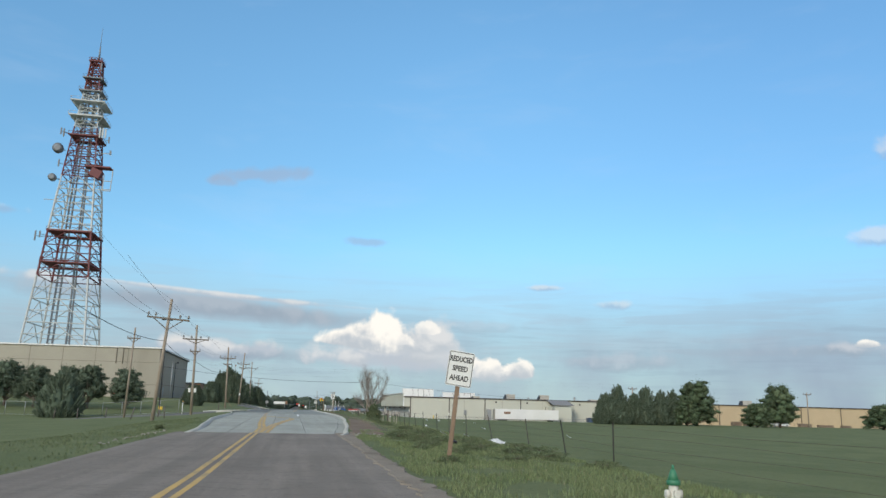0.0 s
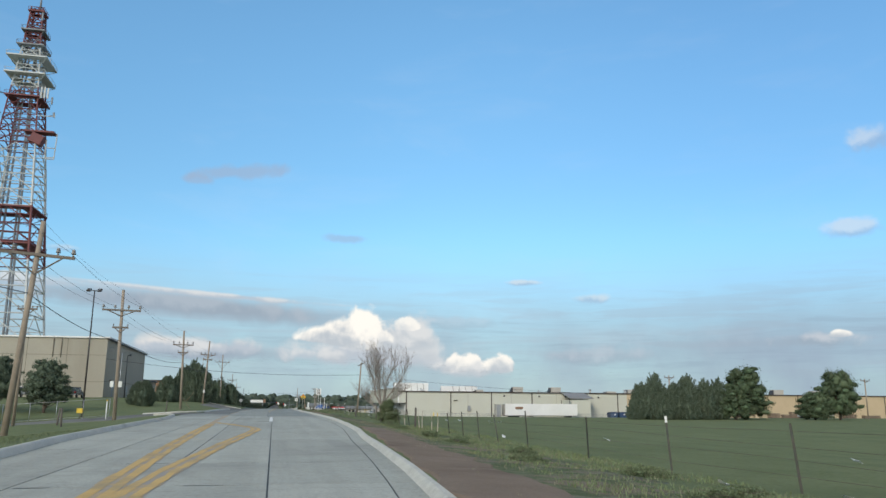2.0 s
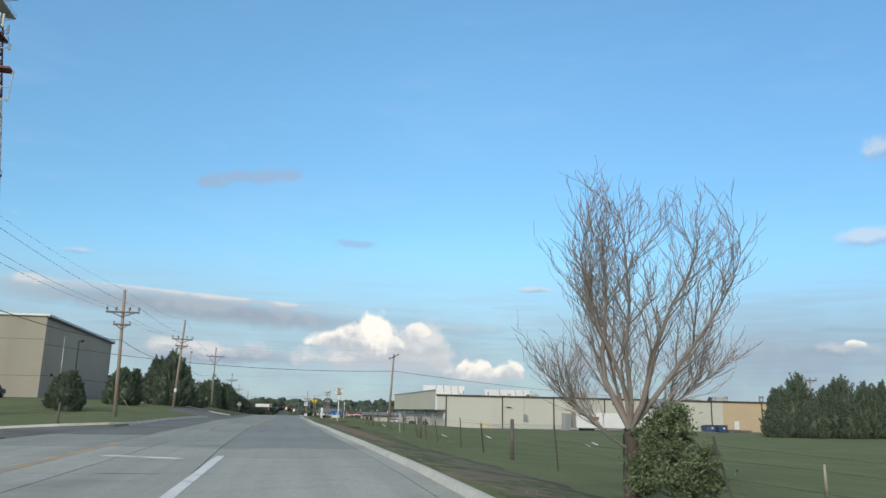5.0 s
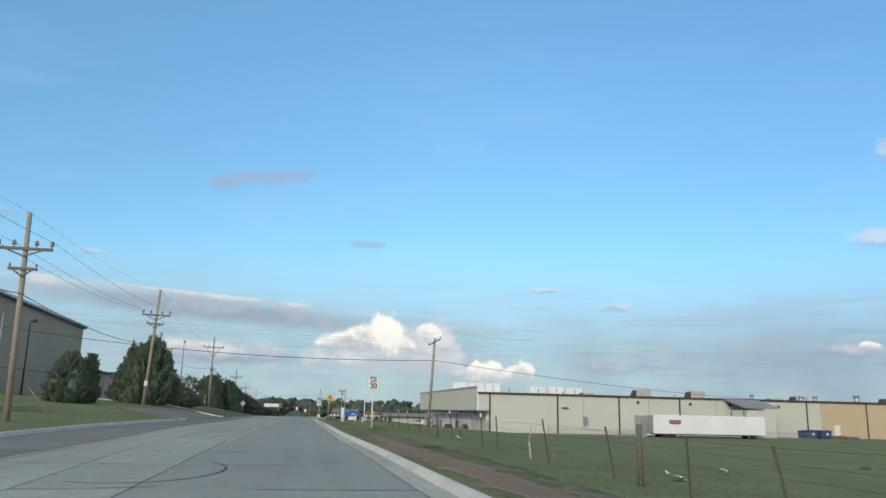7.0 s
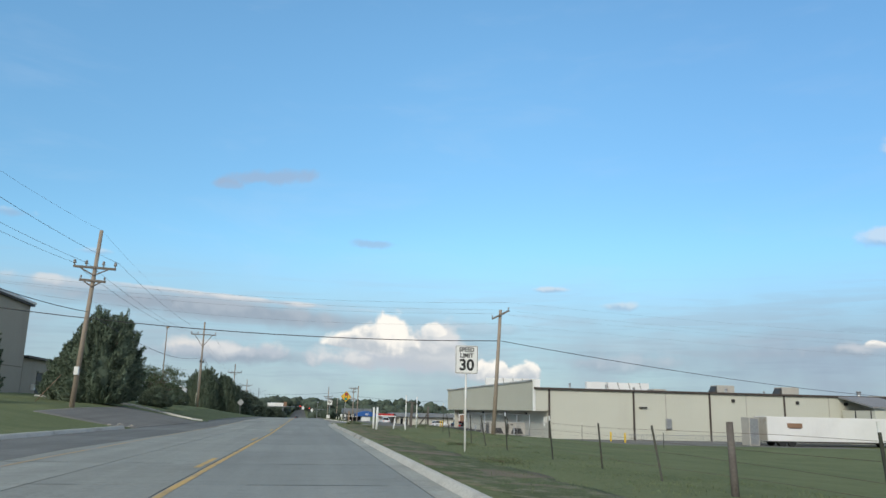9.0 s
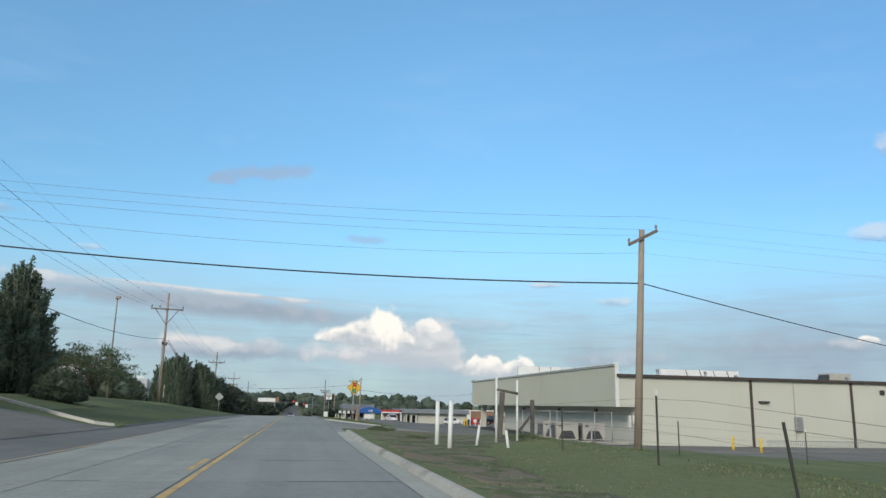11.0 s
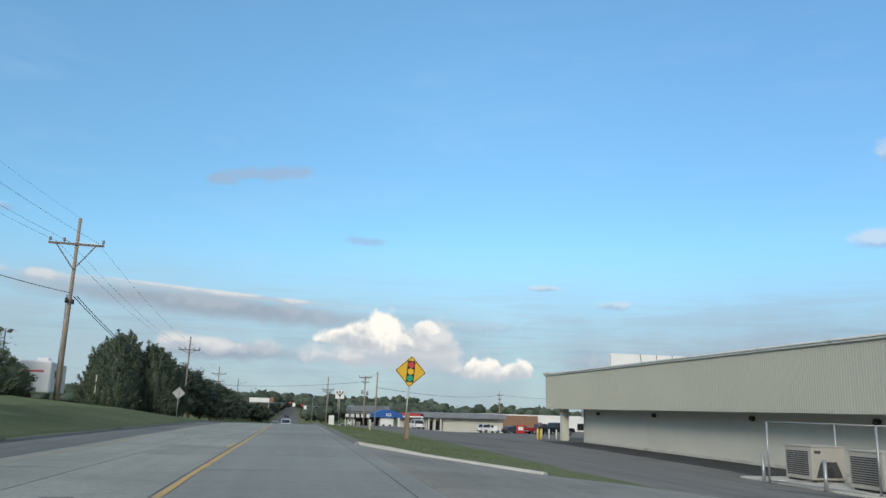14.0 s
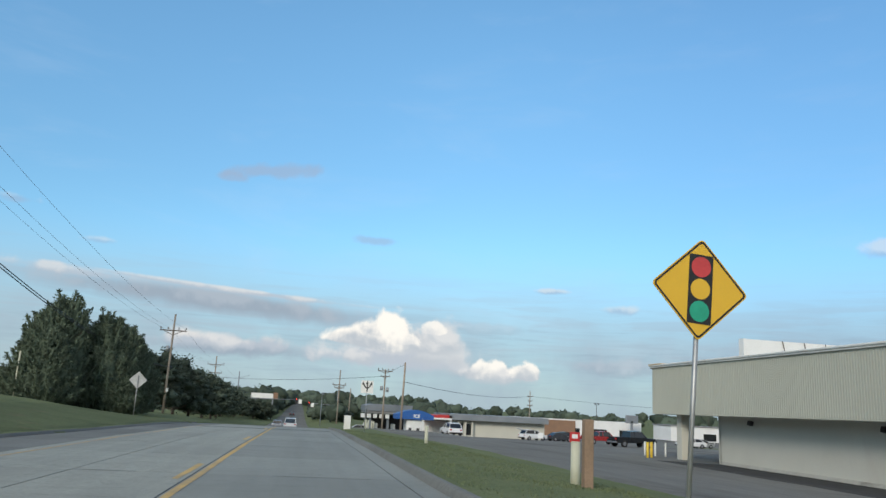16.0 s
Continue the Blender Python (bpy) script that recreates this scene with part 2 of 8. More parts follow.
M["dry"] = surface("dry_grass", (0.26, 0.24, 0.165), (0.21, 0.195, 0.13), 0.9, scale=1.0, bump=0.0, vary=0.3, island=True, spec=0.1)
M["gravel"] = surface("gravelly_shoulder", (0.25, 0.215, 0.175), (0.33, 0.29, 0.24), 0.95, scale=1.2, fine=30.0, bump=0.7, depth=0.03, dirt=(0.17, 0.145, 0.115), dirt_amount=0.45, speck=0.4, spec=0.05)
M["dirt"] = surface("bare_earth", (0.195, 0.15, 0.115), (0.25, 0.20, 0.155), 0.95, scale=0.8, fine=25.0, bump=0.7, depth=0.03, dirt=(0.14, 0.105, 0.08), dirt_amount=0.4, speck=0.35, spec=0.05)
M["asphalt"] = surface("old_asphalt", (0.235, 0.205, 0.175), (0.27, 0.24, 0.208), 0.92, scale=0.35, fine=20.0, bump=0.4, depth=0.008, dirt=(0.135, 0.118, 0.105), dirt_amount=0.45, speck=0.35, spec=0.12, along=0.5)
M["lot"] = surface("lot_asphalt", (0.185, 0.185, 0.172), (0.22, 0.218, 0.2), 0.95, scale=0.25, fine=15.0, bump=0.3, depth=0.008, dirt=(0.10, 0.095, 0.086), dirt_amount=0.5, speck=0.35, spec=0.05, along=0.35)
M["patch"] = surface("fresh_asphalt", (0.05, 0.05, 0.05), (0.07, 0.07, 0.068), 0.9, scale=0.6, fine=60.0, bump=0.3, depth=0.006, speck=0.35, spec=0.15)
M["concrete"] = surface("road_concrete", (0.315, 0.328, 0.292), (0.275, 0.287, 0.256), 0.85, scale=0.45, fine=17.0, bump=0.25, depth=0.006, dirt=(0.215, 0.224, 0.2), dirt_amount=0.4, vary=0.07, speck=0.35, spec=0.2, along=0.35)
M["concrete_new"] = surface("newer_road_concrete", (0.39, 0.395, 0.345), (0.345, 0.35, 0.306), 0.85, scale=0.45, fine=17.0, bump=0.25, depth=0.006, dirt=(0.25, 0.252, 0.22), dirt_amount=0.4, vary=0.07, speck=0.35, spec=0.2, along=0.35)
M["concrete_lane"] = surface("tyre_worn_road_concrete", (0.262, 0.275, 0.25), (0.238, 0.25, 0.228), 0.82, scale=0.3, fine=17.0, bump=0.2, depth=0.005, dirt=(0.205, 0.214, 0.196), dirt_amount=0.5, vary=0.05, speck=0.25, spec=0.25, along=0.3)
M["drive"] = surface("drive_concrete", (0.275, 0.278, 0.255), (0.235, 0.24, 0.22), 0.9, scale=0.3, fine=15.0, bump=0.3, depth=0.008, dirt=(0.17, 0.17, 0.155), dirt_amount=0.55, speck=0.35, spec=0.1, along=0.3)
M["concrete_grey"] = surface("road_concrete_dark", (0.18, 0.185, 0.172), (0.15, 0.155, 0.145), 0.88, scale=0.5, fine=17.0, bump=0.25, depth=0.006, dirt=(0.12, 0.12, 0.11), dirt_amount=0.4, vary=0.10, speck=0.35, spec=0.2, along=0.4)
M["kerb"] = surface("kerb_concrete", (0.52, 0.51, 0.455), (0.41, 0.40, 0.36), 0.9, scale=1.2, fine=20.0, bump=0.35, depth=0.008, dirt=(0.27, 0.255, 0.22), dirt_amount=0.35, speck=0.35, spec=0.2)
M["kerb_dull"] = surface("stained_kerb_concrete", (0.42, 0.41, 0.365), (0.32, 0.31, 0.275), 0.9, scale=1.2, fine=45.0, bump=0.5, depth=0.012, dirt=(0.15, 0.14, 0.12), dirt_amount=0.5, speck=0.35, spec=0.15)
M["joint"] = surface("joint_tar", (0.035, 0.034, 0.033), None, 0.7, fine=30.0, bump=0.2)
M["yellow_paint"] = surface("yellow_road_paint", (0.56, 0.36, 0.10), (0.47, 0.31, 0.11), 0.75, scale=1.5, fine=30.0, bump=0.2, depth=0.003, dirt=(0.30, 0.23, 0.12), dirt_amount=0.7, speck=0.25)
M["faded_yellow"] = surface("worn_yellow_road_paint", (0.48, 0.32, 0.13), (0.33, 0.27, 0.18), 0.8, scale=2.5, fine=30.0, bump=0.2, depth=0.003, dirt=(0.27, 0.26, 0.24), dirt_amount=0.9, speck=0.25)
M["white_paint"] = surface("white_road_paint", (0.72, 0.72, 0.69), (0.6, 0.6, 0.57), 0.75, scale=2.0, fine=30.0, bump=0.2, depth=0.003, dirt=(0.36, 0.36, 0.34), dirt_amount=0.45, speck=0.25)
M["pole_wood"] = surface("weathered_pole_wood", (0.34, 0.285, 0.225), (0.27, 0.225, 0.18), 0.9, scale=1.4, fine=20.0, bump=0.5, depth=0.01, dirt=(0.16, 0.13, 0.105), dirt_amount=0.4, streak=0.12, speck=0.25, spec=0.2)
M["arm_wood"] = surface("grey_crossarm_wood", (0.19, 0.16, 0.135), (0.14, 0.12, 0.10), 0.9, scale=2.0, fine=20.0, bump=0.4, speck=0.25)
M["post_wood"] = surface("sign_post_wood", (0.29, 0.20, 0.135), (0.22, 0.15, 0.10), 0.85, scale=2.0, fine=25.0, bump=0.4, dirt=(0.14, 0.10, 0.07), dirt_amount=0.3, streak=0.15, speck=0.25)
M["old_wood"] = surface("old_fence_wood", (0.15, 0.135, 0.12), (0.105, 0.092, 0.082), 0.95, scale=3.0, fine=25.0, bump=0.7, dirt=(0.06, 0.053, 0.047), dirt_amount=0.4, streak=0.15, speck=0.3, spec=0.1)
M["stick"] = surface("bleached_branch", (0.45, 0.40, 0.32), (0.34, 0.30, 0.24), 0.9, scale=5.0, speck=0.25)
M["galv"] = surface("galvanised_steel", (0.42, 0.43, 0.43), (0.34, 0.35, 0.35), 0.5, 0.7, scale=4.0, fine=60.0, bump=0.1)
M["dark_metal"] = surface("dark_painted_steel", (0.035, 0.033, 0.032), (0.05, 0.045, 0.042), 0.5, 0.2, scale=3.0, bump=0.1)
M["black"] = surface("black_rubber", (0.02, 0.02, 0.02), None, 0.6, bump=0.05)
M["t_post"] = surface("green_steel_post", (0.05, 0.058, 0.045), (0.075, 0.066, 0.052), 0.7, 0.2, scale=6.0, bump=0.2)
M["white_metal"] = surface("white_painted_steel", (0.74, 0.75, 0.72), (0.66, 0.66, 0.62), 0.55, scale=2.0, fine=40.0, bump=0.1, dirt=(0.42, 0.38, 0.32), dirt_amount=0.25, streak=0.2)
M["sign_white"] = surface("white_sign_sheet", (0.80, 0.80, 0.77), (0.74, 0.74, 0.71), 0.45, scale=2.0, fine=30.0, bump=0.03, dirt=(0.6, 0.58, 0.52), dirt_amount=0.1)
M["sign_black"] = surface("black_sign_ink", (0.015, 0.015, 0.015), None, 0.5, bump=0.0)
M["sign_yellow"] = surface("yellow_sign_sheet", (0.71, 0.425, 0.03), (0.67, 0.40, 0.03), 0.45, scale=2.0, fine=30.0, bump=0.03, speck=0.04)
M["sign_red"] = surface("red_sign_ink", (0.62, 0.06, 0.06), None, 0.45, bump=0.0)
M["sign_green"] = surface("green_sign_ink", (0.02, 0.36, 0.22), None, 0.45, bump=0.0)
M["tan_metal"] = surface("tan_metal_siding", (0.56, 0.56, 0.475), (0.53, 0.53, 0.45), 0.55, 0.0, scale=0.15, fine=20.0, bump=0.05, dirt=(0.48, 0.44, 0.36), dirt_amount=0.25, streak=0.1)
M["fascia"] = surface("tan_ribbed_fascia", (0.455, 0.462, 0.395), (0.43, 0.438, 0.375), 0.5, 0.0, scale=0.15, fine=20.0, bump=0.05, dirt=(0.40, 0.40, 0.34), dirt_amount=0.25, streak=0.1, spec=0.3)
M["tan_block"] = surface("painted_block_wall", (0.56, 0.55, 0.48), (0.52, 0.51, 0.445), 0.85, scale=0.3, fine=15.0, bump=0.3, dirt=(0.46, 0.42, 0.36), dirt_amount=0.2, streak=0.2)
M["warm_wall"] = surface("warm_tan_wall", (0.55, 0.43, 0.28), (0.50, 0.39, 0.25), 0.8, scale=0.2, fine=15.0, bump=0.2, dirt=(0.42, 0.32, 0.2), dirt_amount=0.2, streak=0.15)
M["trim_brown"] = surface("dark_brown_trim", (0.07, 0.055, 0.045), None, 0.6, bump=0.1)
M["roof_white"] = surface("white_roof_panel", (0.78, 0.78, 0.76), (0.7, 0.7, 0.68), 0.6, scale=0.3, fine=10.0, bump=0.05)
M["roof_grey"] = surface("grey_roof_sheet", (0.25, 0.25, 0.25), (0.2, 0.2, 0.2), 0.8, scale=0.3, bump=0.1)
M["precast"] = surface("tan_precast_concrete", (0.40, 0.375, 0.31), (0.36, 0.335, 0.278), 0.9, scale=0.12, fine=14.0, bump=0.25, depth=0.02, dirt=(0.29, 0.265, 0.215), dirt_amount=0.4, streak=0.12, speck=0.2, spec=0.2)
M["precast_line"] = surface("precast_joint", (0.19, 0.165, 0.13), None, 0.9)
M["unit"] = surface("beige_unit_cabinet", (0.43, 0.41, 0.36), (0.38, 0.36, 0.315), 0.6, scale=1.0, bump=0.08, dirt=(0.32, 0.28, 0.22), dirt_amount=0.2)
M["louvre"] = surface("dark_louvre", (0.05, 0.05, 0.05), None, 0.6)
M["blue"] = surface("blue_painted_metal", (0.02, 0.11, 0.36), (0.02, 0.09, 0.30), 0.45, bump=0.05)
M["navy"] = surface("navy_steel_bin", (0.035, 0.075, 0.16), (0.035, 0.06, 0.12), 0.6, bump=0.15)
M["red"] = surface("red_painted_metal", (0.5, 0.035, 0.03), (0.42, 0.03, 0.03), 0.45, bump=0.05)
M["tower_red"] = surface("faded_red_steel", (0.19, 0.06, 0.06), (0.15, 0.05, 0.052), 0.7, scale=0.4, bump=0.05)
M["tower_white"] = surface("dull_white_steel", (0.55, 0.57, 0.56), (0.46, 0.48, 0.47), 0.6, scale=0.4, bump=0.05)
M["tower_grey"] = surface("grey_steel", (0.22, 0.24, 0.26), (0.17, 0.19, 0.21), 0.6, scale=0.4, bump=0.05)
M["juniper"] = surface("juniper_leaves", (0.098, 0.130, 0.093), (0.120, 0.152, 0.106), 0.85, scale=0.7, fine=6.0, bump=0.0, vary=0.22, island=True, spec=0.05)
M["broadleaf"] = surface("broad_leaves", (0.085, 0.118, 0.064), (0.070, 0.100, 0.054), 0.75, scale=0.7, fine=6.0, bump=0.0, vary=0.4, island=True, spec=0.25)
M["far_leaf"] = surface("far_wood_leaves", (0.066, 0.088, 0.066), (0.08, 0.102, 0.076), 0.9, scale=0.1, fine=2.0, bump=0.0, vary=0.3, island=True, spec=0.1)
M["weed"] = surface("weed_leaves", (0.125, 0.162, 0.086), (0.15, 0.18, 0.1), 0.85, scale=1.5, fine=8.0, bump=0.0, vary=0.35, island=True, spec=0.15)
M["bark"] = surface("grey_brown_bark", (0.15, 0.12, 0.095), (0.11, 0.085, 0.07), 0.95, scale=2.0, fine=15.0, bump=0.6)
M["twig"] = surface("bare_twig_bark", (0.285, 0.245, 0.215), (0.22, 0.19, 0.165), 0.95, scale=2.0, fine=15.0, bump=0.3)
M["car_white"] = surface("white_car_paint", (0.75, 0.76, 0.77), (0.72, 0.73, 0.74), 0.25, scale=1.0, bump=0.0)
M["car_black"] = surface("black_car_paint", (0.018, 0.019, 0.022), None, 0.2, bump=0.0)
M["car_red"] = surface("red_car_paint", (0.33, 0.03, 0.03), None, 0.25, bump=0.0)
M["car_silver"] = surface("silver_car_paint", (0.45, 0.46, 0.47), None, 0.3, 0.5, bump=0.0)
M["car_dark"] = surface("charcoal_car_paint", (0.05, 0.055, 0.065), None, 0.25, bump=0.0)
M["glass"] = surface("tinted_glass", (0.015, 0.018, 0.02), None, 0.08, bump=0.0, spec=0.8)
M["rim"] = surface("wheel_metal", (0.4, 0.4, 0.41), None, 0.35, 0.8, bump=0.0)
M["lamp_red"] = surface("red_lens", (0.45, 0.02, 0.02), None, 0.2, bump=0.0)
M["lamp_clear"] = surface("clear_lens", (0.8, 0.8, 0.78), None, 0.15, bump=0.0)
M["yellow_steel"] = surface("yellow_painted_steel", (0.72, 0.50, 0.04), (0.62, 0.42, 0.05), 0.6, scale=3.0, bump=0.1, dirt=(0.3, 0.22, 0.1), dirt_amount=0.2)
M["cream"] = surface("cream_plastic", (0.52, 0.52, 0.40), (0.46, 0.46, 0.36), 0.6, scale=2.0, bump=0.08, dirt=(0.33, 0.31, 0.24), dirt_amount=0.3)
M["insulator"] = surface("grey_porcelain", (0.30, 0.29, 0.28), None, 0.25, bump=0.0)
M["line"] = surface("grey_power_line", (0.2, 0.2, 0.21), None, 0.6, bump=0.0)
M["wire"] = surface("weathered_cable", (0.03, 0.03, 0.032), None, 0.6, bump=0.0)
M["rusty_wire"] = surface("rusty_wire", (0.12, 0.08, 0.06), None, 0.8, bump=0.0)
M["hydrant_green"] = surface("green_hydrant_paint", (0.05, 0.22, 0.12), None, 0.5, bump=0.1)
M["hydrant_white"] = surface("white_hydrant_paint", (0.68, 0.67, 0.60), (0.55, 0.52, 0.45), 0.6, scale=6.0, bump=0.15)
M["paper"] = surface("white_litter", (0.75, 0.76, 0.75), None, 0.7, bump=0.1)
M["rubble"] = surface("broken_concrete", (0.33, 0.31, 0.265), (0.24, 0.225, 0.195), 0.95, scale=4.0, vary=0.2, speck=0.35)
M["brick_far"] = surface("brown_brick_wall", (0.27, 0.16, 0.10), (0.23, 0.14, 0.09), 0.9, scale=1.0, fine=12.0, bump=0.3)
M["signal_red"] = plain_glow("red_signal_lens", (1.0, 0.04, 0.02), 1.6)
M["puddle"] = surface("standing_water", (0.03, 0.035, 0.035), None, 0.03, bump=0.0, spec=0.8)

# ---- building helpers ----
def tube(bm, p0, p1, r0, r1=None, n=8, caps=True):
    """A tapered round bar from p0 to p1."""
    p0, p1 = Vector(p0), Vector(p1)
    r1 = r0 if r1 is None else r1
    q = (p1 - p0).to_track_quat("Z", "Y")
    rings = []
    for p, r in ((p0, r0), (p1, r1)):
        rings.append([bm.verts.new(p + q @ Vector((r * math.cos(2 * math.pi * k / n), r * math.sin(2 * math.pi * k / n), 0))) for k in range(n)])
    for k in range(n):
        f = bm.faces.new((rings[0][k], rings[0][(k + 1) % n], rings[1][(k + 1) % n], rings[1][k]))
        f.smooth = n > 5
    if caps:
        bm.faces.new(rings[0][::-1])
        bm.faces.new(rings[1])
    return bm


def box(bm, center, size, turn=None, bevel=0.0):
    """A box with softened edges."""
    m = Matrix.Translation(center) @ (turn.to_4x4() if turn else Matrix()) @ Matrix.Diagonal((*size, 1))
    made = bmesh.ops.create_cube(bm, size=1.0, matrix=m)["verts"]
    if bevel:
        edges = list({e for v in made for e in v.link_edges})
        bmesh.ops.bevel(bm, geom=edges, offset=bevel, segments=1, affect="EDGES")
    return bm


def hose(bm, pts, r, n=5):
    """One connected round line through many points."""
    pts = [Vector(p) for p in pts]
    prev = None
    for i, p in enumerate(pts):
        way = pts[min(i + 1, len(pts) - 1)] - pts[max(i - 1, 0)]
        q = way.to_track_quat("Z", "Y")
        ring = [bm.verts.new(p + q @ Vector((r * math.cos(2 * math.pi * k / n), r * math.sin(2 * math.pi * k / n), 0))) for k in range(n)]
        if prev:
            for k in range(n):
                bm.faces.new((prev[k], prev[(k + 1) % n], ring[(k + 1) % n], ring[k])).smooth = True
        else:
            bm.faces.new(ring[::-1])
        prev = ring
    bm.faces.new(prev)
    return bm


def sheet(bm, pts):
    return bm.faces.new([bm.verts.new(p) for p in pts])


def prism(bm, outline, axis, a, b):
    """An outline (pairs) pushed along an axis from a to b. axis x: pairs are y, z; y: x, z; z: x, y."""
    def at(p, d):
        return {"x": (d, p[0], p[1]), "y": (p[0], d, p[1]), "z": (p[0], p[1], d)}[axis]
    lo, hi = [bm.verts.new(at(p, a)) for p in outline], [bm.verts.new(at(p, b)) for p in outline]
    k = len(outline)
    for i in range(k):
        bm.faces.new((lo[i], lo[(i + 1) % k], hi[(i + 1) % k], hi[i]))
    bm.faces.new(lo[::-1])
    bm.faces.new(hi)
    bmesh.ops.recalc_face_normals(bm, faces=bm.faces[:])
    return bm


def as_mesh(name, bm, material):
    me = bpy.data.meshes.new(name)
    bm.to_mesh(me)
    bm.free()
    for mt in material if isinstance(material, (list, tuple)) else [material]:
        me.materials.append(mt)
    return me


def part(name, bm, material, parent, label=""):
    """One mesh object under a thing or a part, built in its parent's space."""
    ob = new(name, as_mesh(name, bm, material))
    ob.parent = parent
    if label:
        ob["label"] = label
    return ob


def thing(name, x, y, z, label, category, group="", turn=0.0):
    ob = new(name)
    ob.empty_display_size = 0.2
    ob.matrix_world = pose(x, y, z, 0, 0, turn)
    return tagged(ob, label, category, group)


def solid(name, bm, material, label, category, group="", kind="", at=None):
    ob = new(name, as_mesh(name, bm, material))
    if at is not None:
        ob.matrix_world = at
    return tagged(ob, label, category, group, kind)


def raw(name, verts, faces, material, smooth=False):
    me = bpy.data.meshes.new(name)
    me.from_pydata([tuple(v) for v in verts], [], [tuple(f) for f in faces])
    me.materials.append(material)
    if smooth:
        me.polygons.foreach_set("use_smooth", [True] * len(me.polygons))
    me.update()
    return me


def lerp(v, xs, ys):
    if v <= xs[0]:
        return ys[0]
    for i in range(1, len(xs)):
        if v < xs[i]:
            return ys[i - 1] + (ys[i] - ys[i - 1]) * (v - xs[i - 1]) / (xs[i] - xs[i - 1])
    return ys[-1]


def smooth(v, a, b):
    t = min(1.0, max(0.0, (v - a) / (b - a)))
    return t * t * (3 - 2 * t)


# ---- lie of the land ----
def road_z(y):
    return lerp(y, (-80, 0, 12, 25, 60, 90, 114, 150, 170, 200, 212, 235, 255, 275, 300, 335, 370, 430, 520, 650, 900, 1500, 4000),
                (0.05, 0, -0.08, -0.02, 0.05, 0.08, 0.11, 0.06, 0.0, -0.04, -0.11, -0.26, -0.50, -1.0, -2.1, -3.4, -4.3, -4.9, -4.6, -3.4, -2.2, 0, 8))


def edge_left(y):
    return lerp(y, (-80, 28, 30, 34, 44, 50, 60, 69, 80, 93, 115, 122, 134, 147, 165, 184, 217, 240, 300, 4000), (-6.0, -5.9, -5.5, -5.6, -6.3, -6.8, -7.2, -7.5, -7.8, -8.9, -8.5, -8.6, -9.1, -9.1, -8.3, -7.2, -7.0, -6.3, -6.2, -6.2))


def edge_right(y):
    return lerp(y, (-80, 26, 28, 30, 33, 36, 40, 46, 52, 58, 66, 76, 84, 96, 106, 116, 128, 140, 160, 172, 185, 200, 212, 224, 240, 300, 4000), (0.2, 0.1, 0.1, 0.55, 0.72, 0.95, 1.25, 1.58, 1.85, 2.28, 2.6, 2.86, 2.97, 2.9, 2.75, 2.68, 2.52, 2.55, 2.6, 2.56, 2.74, 2.9, 2.88, 2.75, 2.72, 2.8, 2.8))


def gap(y, a, b):
    """1 along a drive's opening in the kerb, 0 elsewhere."""
    return smooth(y, a - 0.6, a + 0.6) * (1 - smooth(y, b - 0.6, b + 0.6))


def land(x, y):
    """Height of the ground beside the road."""
    r, xl, xr = road_z(y), edge_left(y), edge_right(y)
    kerb = 0.085 * smooth(y, 30, 34)
    if x >= xr:
        kerb *= 1 - gap(y, 188.2, 213.4)
        fence = lerp(y, (-80, 60, 110, 130, 160, 175, 4000), (-0.34, -0.30, -0.2, -0.03, -0.08, -0.1, -0.1))
        field = lerp(x, (xr, xr + 0.6, 5.6, 7.6, 15, 30, 60, 5000), (r + kerb, r + kerb - 0.02, 0.4 * r + 0.6 * fence, fence, -0.5, -1.3, -1.45, -1.5))
        drop = lerp(y, (200, 270, 300, 348, 420, 600, 900, 4000), (0, 0, -0.45, -1.8, -2.6, -2.2, -0.5, 6))
        lot = lerp(x, (xr, xr + 0.6, 8, 15, 22, 30, 60, 5000), (r + kerb, r + kerb - 0.02, max(r - 0.35, -1.2 + drop), -1.15 + drop, -1.7 + drop, -1.87 + drop, -1.87 + drop, -1.87 + drop))
        s = smooth(y, 184, 198)
        mound = 0.36 * math.exp(-((x - 9.8) / 1.9) ** 2) * smooth(y, 152, 163) * (1 - smooth(y, 179, 187))
        return field * (1 - s) + lot * s + mound
    if x <= xl:
        kerb *= 1 - max(gap(y, 97.0, 113.0), gap(y, 163.5, 185.4))
        l14 = lerp(y, (-80, 67, 95, 136, 172, 205, 240, 258, 272, 300, 318, 335, 370, 430, 520, 650, 900, 1500, 4000), (-0.6, -0.6, -0.42, 0.3, 1.1, 1.25, 0.95, 0.45, -0.45, -1.2, -1.6, -2.2, -3.5, -4.2, -4.2, -3.0, -2, 0, 8))
        l30 = lerp(y, (-80, 95, 112, 130, 160, 181, 215, 256, 300, 400, 600, 900, 1500, 4000), (-1.5, -1.3, -1.3, -0.2, 1.6, 2.0, 2.2, 1.9, 0.2, -3.0, -3.6, -2, 0, 8))
        return lerp(-x, (-xl, -xl + 0.6, -xl + 2.5, 14.5, 30, 45, 5000), (r + kerb, r + kerb - 0.02, 0.75 * (r + 0.05) + 0.25 * l14, l14, l30, l30, l30))
    return r


